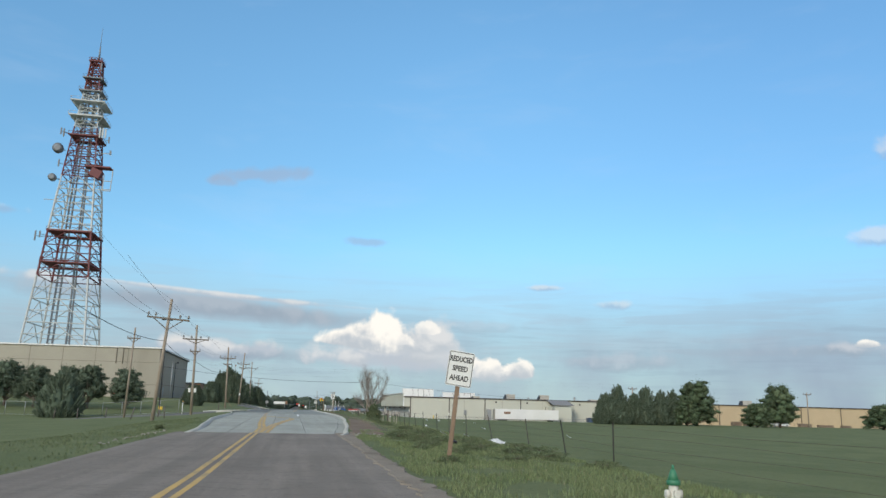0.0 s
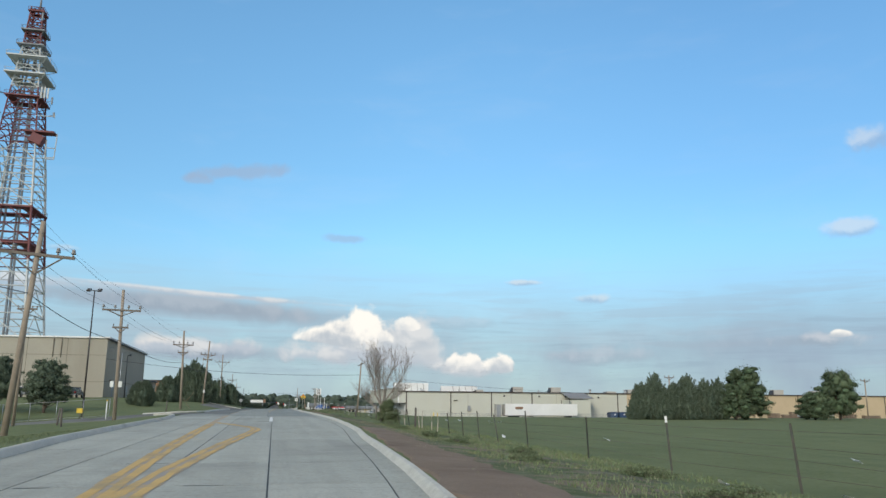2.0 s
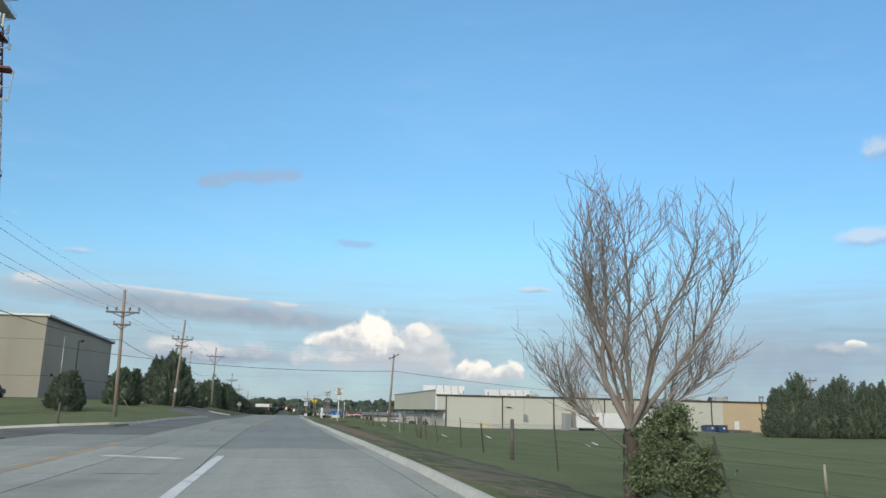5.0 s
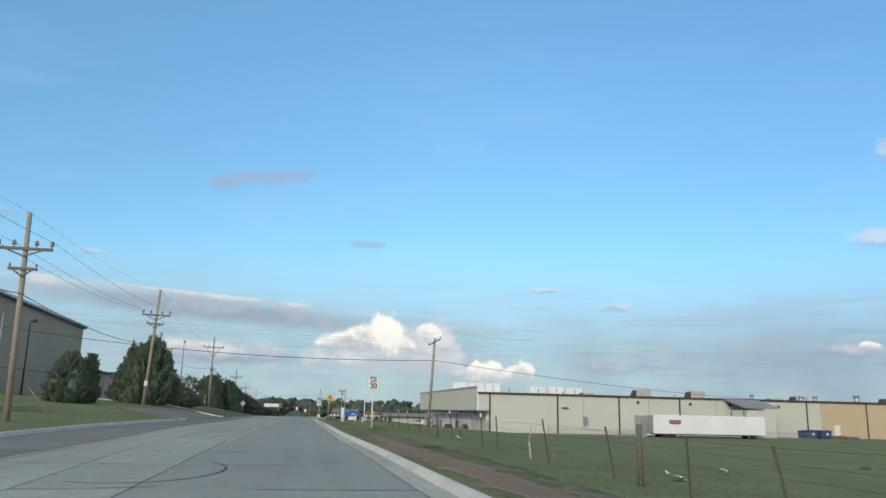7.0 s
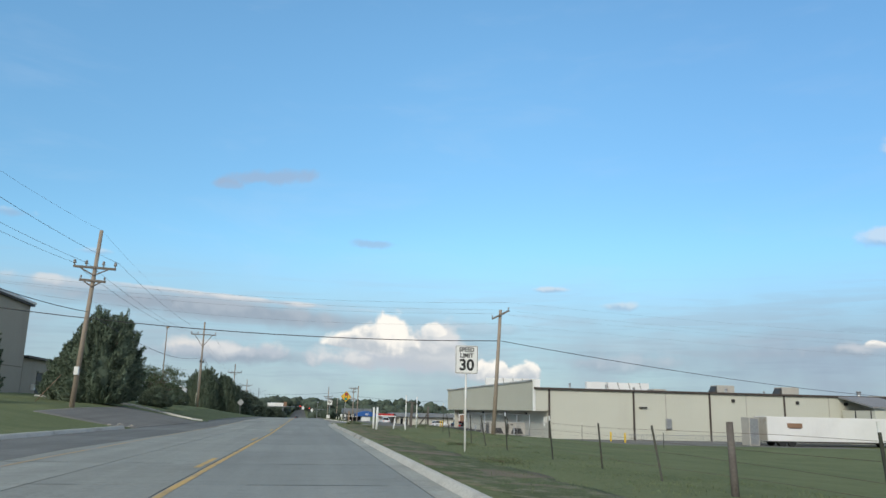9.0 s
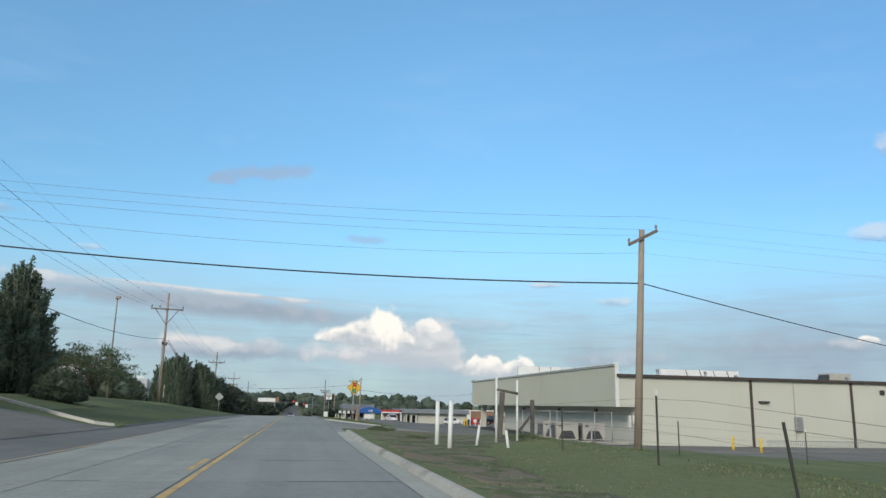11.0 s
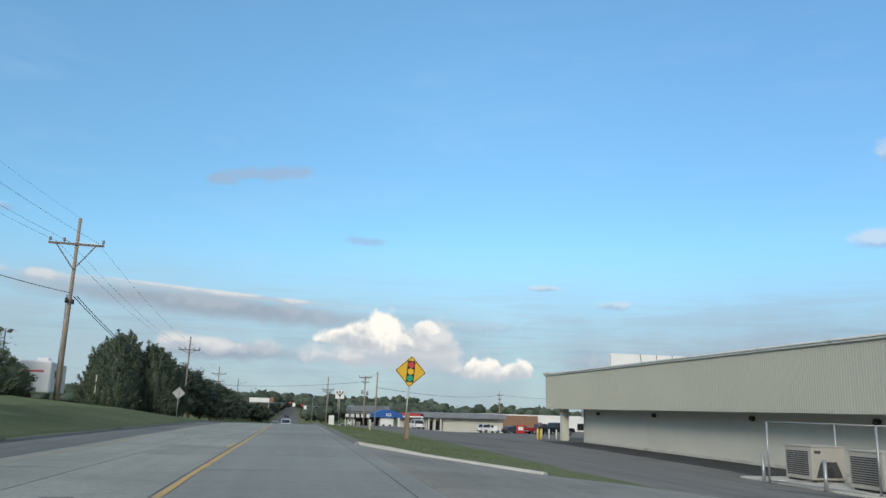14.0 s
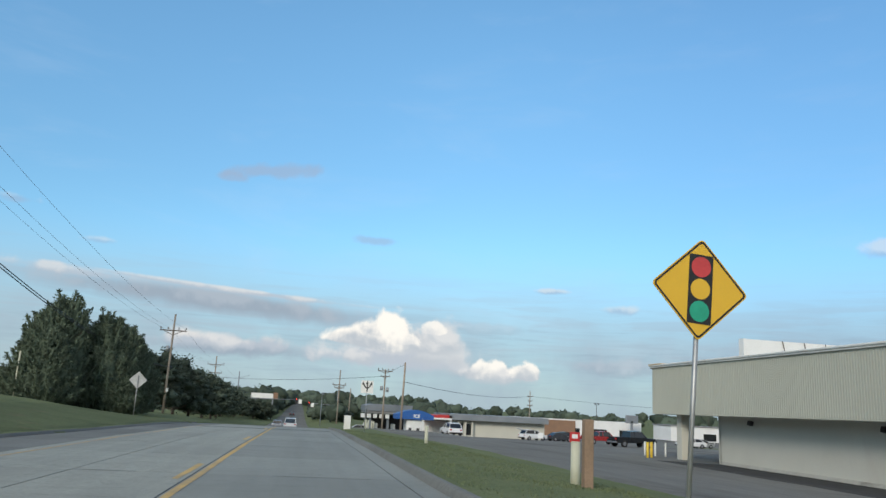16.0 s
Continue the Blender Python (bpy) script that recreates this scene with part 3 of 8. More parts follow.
def build_ground():
    """One sheet from behind the start to the horizon, sunk under the roadway."""
    left = [-2500, -900, -400, -200, -120, -80, -60, -45, -36, -30, -25, -20, -16, -13, -10, -8, -6.5, -5, -4, -3, -2.2, -1.5, -1, -0.6, -0.25, -0.12]
    right = [0.12, 0.25, 0.6, 1, 1.5, 2.2, 3, 4, 5, 6, 7.5, 9, 11, 13, 16, 19, 23, 27, 32, 40, 55, 75, 100, 140, 200, 300, 500, 1000, 2500]
    ys = [-80, -60, -45, -30, -20, -12] + [float(v) for v in np.arange(-6, 300, 1.0)] + [float(v) for v in np.arange(300, 460, 8.0)] + [480, 510, 560, 620, 700, 800, 900, 1100, 1400, 1900, 2600, 3600]
    verts, faces = [], []
    wide = len(left) + len(right) + 2
    for y in ys:
        xl, xr = edge_left(y), edge_right(y)
        for d in left:
            x = xl + d
            verts.append((x, y, land(x, y) + 0.05 * noise.noise((x * 0.35, y * 0.35, 0)) * min(1, max(0, -d - 1) / 6)))
        verts.append((xl - 0.05, y, road_z(y) - 0.35))
        verts.append((xr + 0.05, y, road_z(y) - 0.35))
        for d in right:
            x = xr + d
            verts.append((x, y, land(x, y) + 0.06 * noise.noise((x * 0.35, y * 0.35, 3)) * min(1, max(0, d - 2) / 6)))
    for j in range(len(ys) - 1):
        for i in range(wide - 1):
            a = j * wide + i
            faces.append((a, a + 1, a + wide + 1, a + wide))
    ob = new("ground", raw("ground", verts, faces, M["grass"], True))
    tagged(ob, "green grass land with dry and bare patches", "ground", kind="structure")


def strip(name, path, width, material, lift=0.0, label="", category="", kind="structure", parent=None, ragged=0.0, on=None, step=2.0):
    """A band laid on the surface along a line of x, y points."""
    on = on or (lambda x, y: road_z(y))
    pts = []
    for (x0, y0), (x1, y1) in zip(path, path[1:]):
        k = max(1, int(math.hypot(x1 - x0, y1 - y0) / step))
        pts += [(x0 + (x1 - x0) * i / k, y0 + (y1 - y0) * i / k) for i in range(k)]
    pts.append(path[-1])
    verts, faces = [], []
    for i, (x, y) in enumerate(pts):
        a, b = pts[max(0, i - 1)], pts[min(len(pts) - 1, i + 1)]
        n = Vector((b[1] - a[1], a[0] - b[0])).normalized()
        w = width if not callable(width) else width(y)
        # loose ground feathers out at its sides
        cross = ((-1, -0.03), (-0.86, lift), (0.86, lift), (1, -0.03)) if lift > 0.01 else ((-1, lift), (1, lift))
        rough = [random.uniform(-ragged, ragged) if ragged else 0 for _ in range(2)]
        for side, up in cross:
            off = side * w / 2 + rough[side > 0]
            px, py = x + n.x * off, y + n.y * off
            verts.append((px, py, on(px, py) + up))
    k = len(verts) // len(pts)
    for i in range(len(pts) - 1):
        for j in range(k - 1):
            faces.append((k * i + j, k * i + j + 1, k * i + k + j + 1, k * i + k + j))
    ob = new(name, raw(name, verts, faces, material))
    ob.parent = parent
    return tagged(ob, label, category, kind=kind) if label else ob


def field_patch(name, x0, x1, y0, y1, material, lift, label, category, on=land, nx=24, ny=60, rag=0.0):
    """A paved sheet that follows the land; its left and right sides are numbers or lines of y."""
    verts, faces = [], []
    cols = [0.0, 0.004] + [i / nx for i in range(1, nx)] + [0.996, 1.0] if lift > 0.01 else [i / nx for i in range(nx + 1)]
    rows = [0.0, 0.004] + [j / ny for j in range(1, ny)] + [0.996, 1.0] if lift > 0.01 else [j / ny for j in range(ny + 1)]
    for v in rows:
        y = y0 + (y1 - y0) * v
        a = x0(y) if callable(x0) else x0
        b = x1(y) if callable(x1) else x1
        a, b = a + random.uniform(-rag, rag), b + random.uniform(-rag, rag)
        for u in cols:
            x = a + (b - a) * u
            edge = lift > 0.01 and (u in (0.0, 1.0) or v in (0.0, 1.0))
            verts.append((x, y, on(x, y) + (-0.03 if edge else lift)))
    k = len(cols)
    for j in range(len(rows) - 1):
        for i in range(k - 1):
            faces.append((j * k + i, j * k + i + 1, j * k + k + i + 1, j * k + k + i))
    return tagged(new(name, raw(name, verts, faces, material, True)), label, category, kind="structure")


def kerb_run(path, side, label, start_low=False, end_low=False, mat="kerb", high=1.0):
    """A cast kerb with its gutter pan along a line at the kerb's face; side: +1 with the pan to the left of the line's direction."""
    pts = []
    for (x0, y0), (x1, y1) in zip(path, path[1:]):
        k = max(1, int(math.hypot(x1 - x0, y1 - y0) / 1.5))
        pts += [(x0 + (x1 - x0) * i / k, y0 + (y1 - y0) * i / k) for i in range(k)]
    pts.append(path[-1])
    verts, faces = [], []
    for i, (x, y) in enumerate(pts):
        a, b = pts[max(0, i - 1)], pts[min(len(pts) - 1, i + 1)]
        n = Vector((b[1] - a[1], a[0] - b[0])).normalized() * side
        low = high
        if start_low:
            low = min(low, (i + 0.15) / 3)
        if end_low:
            low = min(low, (len(pts) - 1 - i + 0.15) / 3)
        off = max(x - edge_right(y), edge_left(y) - x)
        base = road_z(y) if off < 0.25 else road_z(y) * (1 - smooth(off, 0.25, 1.5)) + (land(x, y) - 0.02) * smooth(off, 0.25, 1.5)
        prof = ((-0.02, -0.3), (-0.02, 0.01), (0.04, 0.12 * low + 0.01), (0.075, 0.148 * low + 0.012), (0.16, 0.148 * low + 0.012), (0.185, 0.12 * low), (0.19, -0.3))
        for o, h in prof:
            verts.append((x + n.x * o, y + n.y * o, base + h))
    k = 7
    for i in range(len(pts) - 1):
        for j in range(k - 1):
            q = (i * k + j, i * k + j + 1, (i + 1) * k + j + 1, (i + 1) * k + j)
            faces.append(q if side > 0 else q[::-1])
    faces.append(tuple(range(k)))
    faces.append(tuple(range((len(pts) - 1) * k, len(pts) * k)))
    tagged(new("kerb", raw("kerb", verts, faces, M[mat])), label, "kerb", kind="structure")


def yellow_x(y):
    """The solid yellow line of the turning lane."""
    return lerp(y, (95, 125, 134, 158.6, 167.5, 178, 187.6, 196, 203, 212, 222, 262), (-1.45, -1.63, -1.545, -1.12, -1.085, -1.01, -0.946, -0.90, -0.88, -0.83, -0.82, -0.75))


def build_road():
    road = field_patch("road", -6.15, 0.35, -80, 30.3, M["asphalt"], 0.0, "old brown-grey asphalt two-lane road", "road", on=lambda x, y: road_z(y), nx=6, ny=56, rag=0.04)
    bed = field_patch("road_bed", lambda y: edge_left(y) - 0.03, lambda y: edge_right(y) + 0.03, 29.9, 330, M["joint"], -0.008, "dark tar under the slab joints", "road", on=lambda x, y: road_z(y), nx=4, ny=150)
    field_patch("road_far", -6.2, 3.5, 262, 1500, M["lot"], -0.004, "grey road running down to the junction", "road", on=lambda x, y: road_z(y), nx=4, ny=300)
    # painted lines
    for off in (-0.11, 0.11):
        strip("yellow_line", [(-3.08 + off, -80), (-3.1 + off, 30.1)], 0.11, M["yellow_paint"], 0.004, parent=road, ragged=0.012)
    left_line = [(-2.98, 30.4), (-3.06, 36.8), (-3.22, 40), (-3.5, 46.4), (-3.88, 58.2), (-4.15, 68)]
    left_far = [(-4.15, 68), (-4.48, 77.7), (-4.9, 95)]
    curl = [(-2.75, 30.4), (-2.7, 37.2), (-2.66, 41), (-2.3, 49), (-1.84, 56.4), (-1.70, 60), (-1.78, 61.8), (-2.05, 63.5), (-2.5, 65.3), (-3.0, 67.2), (-3.5, 69.1), (-4.17, 71.6)]
    strip("yellow_line", left_line, 0.42, M["faded_yellow"], 0.004, parent=bed, ragged=0.03, step=1.0)
    strip("yellow_line", left_far, 0.34, M["faded_yellow"], 0.004, parent=bed, ragged=0.03, step=1.0)
    strip("yellow_line", curl, 0.44, M["faded_yellow"], 0.005, parent=bed, ragged=0.03, step=0.6)
    for off in (-0.12, 0.12):
        strip("yellow_line", [(x + off, y) for x, y in left_line], 0.15, M["yellow_paint"], 0.007, parent=bed, ragged=0.015, step=1.0)
        strip("yellow_line", [(x + off, y + 0.8 * off * smooth(y, 60, 68)) for x, y in curl], 0.14, M["yellow_paint"], 0.008, parent=bed, ragged=0.02, step=0.6)
    strip("yellow_line", [(-3.4, 51.9), (-2.2, 51.4)], 0.2, M["faded_yellow"], 0.006, parent=bed, ragged=0.03)
    yl = yellow_x
    strip("yellow_line", [(yl(v), v) for v in range(121, 268, 4)], 0.11, M["yellow_paint"], 0.005, parent=bed, ragged=0.01)
    for v in (137, 150, 163, 176.5, 190, 210.2, 224, 238, 252):
        strip("yellow_dash", [(yl(v) - 0.24, v), (yl(v + 3) - 0.24, v + 3)], 0.11, M["yellow_paint"], 0.005, parent=bed, ragged=0.01)
    strip("yellow_line", [(lerp(v, (100, 139, 170, 200, 262), (-5.1, -5.25, -4.9, -4.55, -4.4)), v) for v in range(104, 264, 6)], 0.10, M["faded_yellow"], 0.005, parent=bed, ragged=0.02)
    strip("white_lane_line", [(-1.16, 74.2), (-1.2, 88.5)], 0.2, M["white_paint"], 0.005, parent=bed, ragged=0.01)
    strip("white_stop_bar", [(-3.85, 88.4), (-2.0, 87.4)], 0.4, M["white_paint"], 0.005, parent=bed, ragged=0.02)
    arc = [(-2.1 + 1.45 * math.cos(a), 109.6 + 2.6 * math.sin(a)) for a in np.linspace(-2.0, 0.8, 18)]
    strip("tyre_mark", arc, 0.05, M["patch"], 0.0045, parent=bed, ragged=0.012, step=0.3)
    strip("tyre_mark", [(-2.1, 106.3), (-1.7, 106.4), (-1.3, 106.55)], 0.04, M["patch"], 0.0045, parent=bed, ragged=0.012, step=0.3)
    # kerbs
    kerb_run([(edge_left(v), v) for v in (29.5, 32, 34, 40, 44, 50, 56, 60, 64, 69, 76, 80, 86, 93)] + [(-9.6, 95.2), (-11.0, 97.0)], -1, "pale concrete kerb beside the grass verge", start_low=True)
    kerb_run([(-14.5, 112.6), (-11.2, 113.4), (-9.3, 114.6)] + [(edge_left(v), v) for v in (117, 122, 128, 134, 142, 147, 156, 162)], -1, "pale concrete kerb along the lawn")
    kerb_run([(-24.0, 197.0), (-17.0, 192.5), (-11.0, 187.5), (-8.4, 185.6), (-7.6, 186.0)], -1, "pale concrete kerb curving out of the drive")
    kerb_run([(-7.5, 186.05), (-7.2, 187)] + [(edge_left(v), v) for v in (190, 200, 210, 220, 232, 244, 256, 268)], -1, "low stained kerb under the grass bank", mat="concrete_grey", high=0.45)
    kerb_run([(edge_right(v), v) for v in (28.6, 29.3, 30, 31.5, 33, 36, 40, 46, 52, 58, 66, 76, 84, 96, 106, 116, 128, 140, 150)], 1, "pale concrete kerb with worn gutter", start_low=True, high=0.72)
    kerb_run([(edge_right(v), v) for v in (150.02, 160, 172, 180, 183)] + [(2.85, 185.3), (3.3, 187.4)], 1, "stained and chipped concrete kerb beside the drive", end_low=True, mat="kerb_dull", high=0.75)
    kerb_run([(6.6, 204.9), (6.2, 205.5), (5.3, 207.0), (4.3, 208.8), (3.5, 210.8), (2.95, 213.0), (2.86, 214.0)], 1, "pale new concrete kerb round the tip of the grass island", high=0.55)
    kerb_run([(edge_right(v), v) for v in (214.02, 217, 224, 232, 240, 250, 260, 268)], 1, "dull stained kerb along the grass island", mat="concrete_grey", high=0.8)
    # drives and lots
    field_patch("driveway", lambda y: edge_right(y) + 0.02, lambda y: lerp(y, (188.4, 191.3, 192.5, 193.6, 203.6, 204.6, 205.1, 207, 209, 211, 214), (3.5, 4.9, 8.0, 14.0, 14.0, 7.0, 6.35, 5.3, 4.3, 3.45, 2.9)), 188.4, 214, M["drive"], 0.02, "grey asphalt entrance drive", "driveway", nx=10, ny=50)
    field_patch("parking_lot", lambda y: lerp(y, (189.5, 193, 200, 207, 212, 236, 290, 330), (15.0, 13.0, 12, 9, 9.2, 9.4, 9.0, 8.0)), 62, 189.5, 345, M["lot"], 0.035, "worn grey asphalt parking lot", "parking lot", nx=26, ny=60)
    field_patch("dark_pavement", lambda y: lerp(y, (216, 230, 262), (23.5, 24.5, 25.5)), 30.3, 216, 263, M["patch"], 0.05, "fresh dark asphalt strip beside the wall", "pavement", nx=5, ny=14, rag=0.15)
    field_patch("service_apron", 17, 100, 203.5, 212.7, M["lot"], 0.045, "grey service apron along the long wall", "pavement", nx=30, ny=5)
    field_patch("driveway_left", -30, lambda y: edge_left(y) - 0.0, 97.2, 112.4, M["lot"], 0.025, "grey concrete side drive across the verge", "driveway", nx=14, ny=16)
    field_patch("driveway_left", -13.6, lambda y: edge_left(y), 164.5, 185.0, M["lot"], 0.03, "grey asphalt drive up to the yard", "driveway", nx=14, ny=16)
    strip("bare_earth", [(edge_right(v) + 1.02, v) for v in (31, 36, 42, 50, 58, 62)], lambda y: lerp(y, (30, 38, 50, 62), (1.5, 1.7, 1.5, 1.2)), M["dirt"], 0.03, "bare brown earth behind the kerb", "earth", on=land, ragged=0.14, step=0.8)
    strip("bare_earth", [(0.56, -20), (0.50, 8), (0.54, 20), (0.62, 31)], lambda y: lerp(y, (-20, 22, 31), (0.42, 0.45, 0.8)), M["gravel"], 0.03, "gravelly grey-brown road shoulder", "earth", on=land, ragged=0.09, step=0.3)
    strip("dead_grass", [(6.78, 26.4), (6.74, 24.2), (6.62, 22.0), (6.5, 19.6)], 0.16, M["dry"], 0.03, "pale line of dead grass along the fence", "dead grass", on=land, ragged=0.05, step=0.4)
    strip("bare_earth", [(edge_right(v) + 1.3, v) for v in (96, 104, 116, 128)], lambda y: lerp(y, (96, 110, 128), (0.5, 1.5, 0.4)), M["dirt"], 0.03, "bare brown earth behind the kerb", "earth", on=land, ragged=0.15, step=0.5)
    field_patch("far_lot", 20, 150, 345.5, 430, M["lot"], 0.03, "grey asphalt lot in front of the shops", "parking lot", nx=12, ny=10)
    field_patch("worn_bank", lambda y: lerp(y, (190, 230, 268), (-11.5, -13.0, -12.0)), lambda y: edge_left(y) - 0.25, 188, 268, M["bank"], 0.012, "thin brown grass at the foot of the bank", "verge", nx=8, ny=60, rag=0.4)
    field_patch("worn_verge", lambda y: edge_right(y) + 0.55 + 0.5 * smooth(y, 176, 182), lambda y: lerp(y, (160, 172, 180, 190), (4.6, 6.0, 13, 17)), 160, 190.5, M["worn"], 0.012, "thin worn grass with straw and bare earth", "verge", nx=10, ny=30, rag=0.3)
    field_patch("worn_verge", lambda y: edge_right(y) + 0.42, lambda y: edge_right(y) + lerp(y, (80, 96, 112, 150, 160), (3.0, 2.4, 3.2, 2.0, 2.4)), 76, 160, M["worn"], 0.012, "thin worn grass with straw and bare earth", "verge", nx=6, ny=80, rag=0.25)
    field_patch("worn_verge", lambda y: edge_right(y) + lerp(y, (34, 54, 60, 76), (1.5, 1.3, 0.45, 0.42)), lambda y: edge_right(y) + lerp(y, (34, 50, 76), (4.6, 4.2, 3.6)), 33, 76, M["worn"], 0.012, "thin worn grass with straw and bare earth", "verge", nx=6, ny=40, rag=0.25)
    strip("bare_earth", [(6.0, 189.3), (9.0, 188.8), (13.0, 188.6), (17, 188.2), (22, 191.5)], lambda y: 3.0, M["dirt"], 0.03, "bare brown earth beside the entrance", "earth", on=land, ragged=0.35, step=0.8)
    strip("bare_earth", [(7.4, 183.5), (9.5, 182.6), (12.0, 183.0)], 1.5, M["dirt"], 0.035, "scraped heap of dry earth by the fence", "earth", on=land, ragged=0.35, step=0.5)
    return bed



build_ground()
ROAD_BED = build_road()

# ---- trees and plants ----
def leaf_cloud(rng, lumps, count, size, flat=0.0):
    """Quads strewn over and inside a heap of ellipsoids: vertices and faces."""
    lumps = np.array(lumps, float)
    vol = (lumps[:, 3] * lumps[:, 4] * lumps[:, 5]) ** (2 / 3)
    pick = rng.choice(len(lumps), count, p=vol / vol.sum())
    # leaves gather in tufts, some of which stand out of the outline
    tufts = rng.normal(size=(len(lumps), 12, 3))
    tufts /= np.linalg.norm(tufts, axis=2)[:, :, None]
    reach = 0.6 + 0.5 * rng.random((len(lumps), 12)) ** 1.3
    which = rng.integers(0, 12, count)
    way = tufts[pick, which] + rng.normal(size=(count, 3)) * 0.38
    rad = reach[pick, which] * (0.62 + 0.45 * rng.random(count))
    mid = lumps[pick, :3] + way * lumps[pick, 3:6] * rad[:, None]
    a = rng.normal(size=(count, 3))
    a /= np.linalg.norm(a, axis=1)[:, None]
    b = np.cross(a, rng.normal(size=(count, 3)))
    b /= np.linalg.norm(b, axis=1)[:, None]
    if flat:
        a[:, 2] *= 1 - flat
        b[:, 2] *= 1 - flat
    s = (size * (0.55 + 0.9 * rng.random(count)))[:, None]
    leaf = np.stack([mid - a * s - b * s * 0.45, mid + a * s * 0.2 + b * s * 0.55, mid + a * s - b * s * 0.1], 1)
    return leaf.reshape(-1, 3), np.arange(count * 3).reshape(-1, 3)


def ball():
    bm = bmesh.new()
    bmesh.ops.create_icosphere(bm, subdivisions=2, radius=1.0)
    bm.verts.index_update()
    out = np.array([v.co[:] for v in bm.verts]), np.array([[v.index for v in f.verts] for f in bm.faces])
    bm.free()
    return out


BALL = ball()


def core(rng, lumps, shrink=0.72):
    """The dark inside of a crown, so that little sky shows through its middle."""
    if not lumps:
        return [], []
    lumps = np.array(lumps, float)
    bv, bf = BALL
    rough = shrink * (1 + 0.22 * rng.normal(size=(len(lumps), len(bv), 1)))
    verts = lumps[:, None, :3] + bv[None] * lumps[:, None, 3:6] * rough
    faces = bf[None] + (np.arange(len(lumps)) * len(bv))[:, None, None]
    return verts.reshape(-1, 3), faces.reshape(-1, 3)


def crown_mesh(lumps, count, size, material, seed, flat=0.0, shrink=0.72, fine=4.0):
    rng = np.random.default_rng(seed)
    v, f = leaf_cloud(rng, lumps, int(count * fine), size * 1.35 / fine ** 0.5, flat)
    cv, cf = core(rng, [l for l in lumps if l[3] > 0.3], shrink * 1.02) if shrink else ([], [])
    k = len(v)
    if len(cv):
        v, f = np.concatenate([v, cv]), np.concatenate([f, cf + k])
    me = bpy.data.meshes.new("crown")
    me.vertices.add(len(v))
    me.vertices.foreach_set("co", v.astype(np.float32).ravel())
    me.loops.add(len(f) * 3)
    me.loops.foreach_set("vertex_index", f.astype(np.int32).ravel())
    me.polygons.add(len(f))
    me.polygons.foreach_set("loop_start", np.arange(0, len(f) * 3, 3, dtype=np.int32))
    me.update(calc_edges=True)
    me.materials.append(material)
    return me


def tree(name, x, y, lumps, count, size, material, label, category="tree", trunk_r=0.18, trunk_h=None, seed=1, flat=0.0, group="", shrink=0.72, z=None):
    """A trunk with limbs and a crown of leaves; lumps are in the tree's own space."""
    z = land(x, y) - 0.05 if z is None else z
    ob = thing(name, x, y, z, label, category, group)
    top = max(l[2] for l in lumps)
    h = trunk_h or top * 0.8
    bm = bmesh.new()
    rnd = random.Random(seed)
    tube(bm, (0, 0, -0.2), (0.05, 0, h * 0.45), trunk_r * 1.25, trunk_r * 0.85)
    tube(bm, (0.05, 0, h * 0.45), (0, 0.05, h), trunk_r * 0.85, trunk_r * 0.35)
    for l in lumps:
        s = rnd.uniform(0.25, 0.7) * min(h, max(0.5, l[2]))
        tube(bm, (0.03, 0, s), (l[0] * 0.85, l[1] * 0.85, max(l[2], s + 0.1)), trunk_r * 0.4, trunk_r * 0.12, 5)
    part("trunk", bm, M["bark"], ob)
    cr = new("crown", crown_mesh(lumps, count, size, material, seed, flat, shrink))
    cr.parent = ob
    return ob


def heap(rnd, w, d, h, n, low=0.0, point=0.0):
    """Ellipsoids heaped into a crown w wide, d deep, from low to h."""
    out = []
    n = int(n * 3.4)
    for k in range(n):
        t = (k + 0.5) / n
        zc = low + (h - low) * (0.12 + 0.80 * t)
        span = (1 - point * t) * math.sqrt(max(0.05, 1 - (2 * t - 0.75) ** 2 / 2.2))
        a = k * 2.4 + rnd.uniform(-0.4, 0.4)
        off = 0.84 * span * rnd.uniform(0.3, 1.0) ** 0.6
        r = 0.21 * span * rnd.uniform(0.75, 1.35) + 0.05
        if k % 2 == 0:
            # a sprig that breaks the outline
            b, so = rnd.uniform(0, 6.3), span * rnd.uniform(0.85, 1.12)
            out.append((math.cos(b) * so * w / 2, math.sin(b) * so * d / 2, zc + rnd.uniform(-0.1, 0.1) * (h - low), 0.09 * w, 0.09 * d, 0.05 * (h - low)))
        out.append((math.cos(a) * off * w / 2, math.sin(a) * off * d / 2, zc, max(0.1 * w, r * w / 2 * 1.15), max(0.1 * w, r * d / 2 * 1.15), (h - low) * rnd.uniform(0.09, 0.15)))
    return out


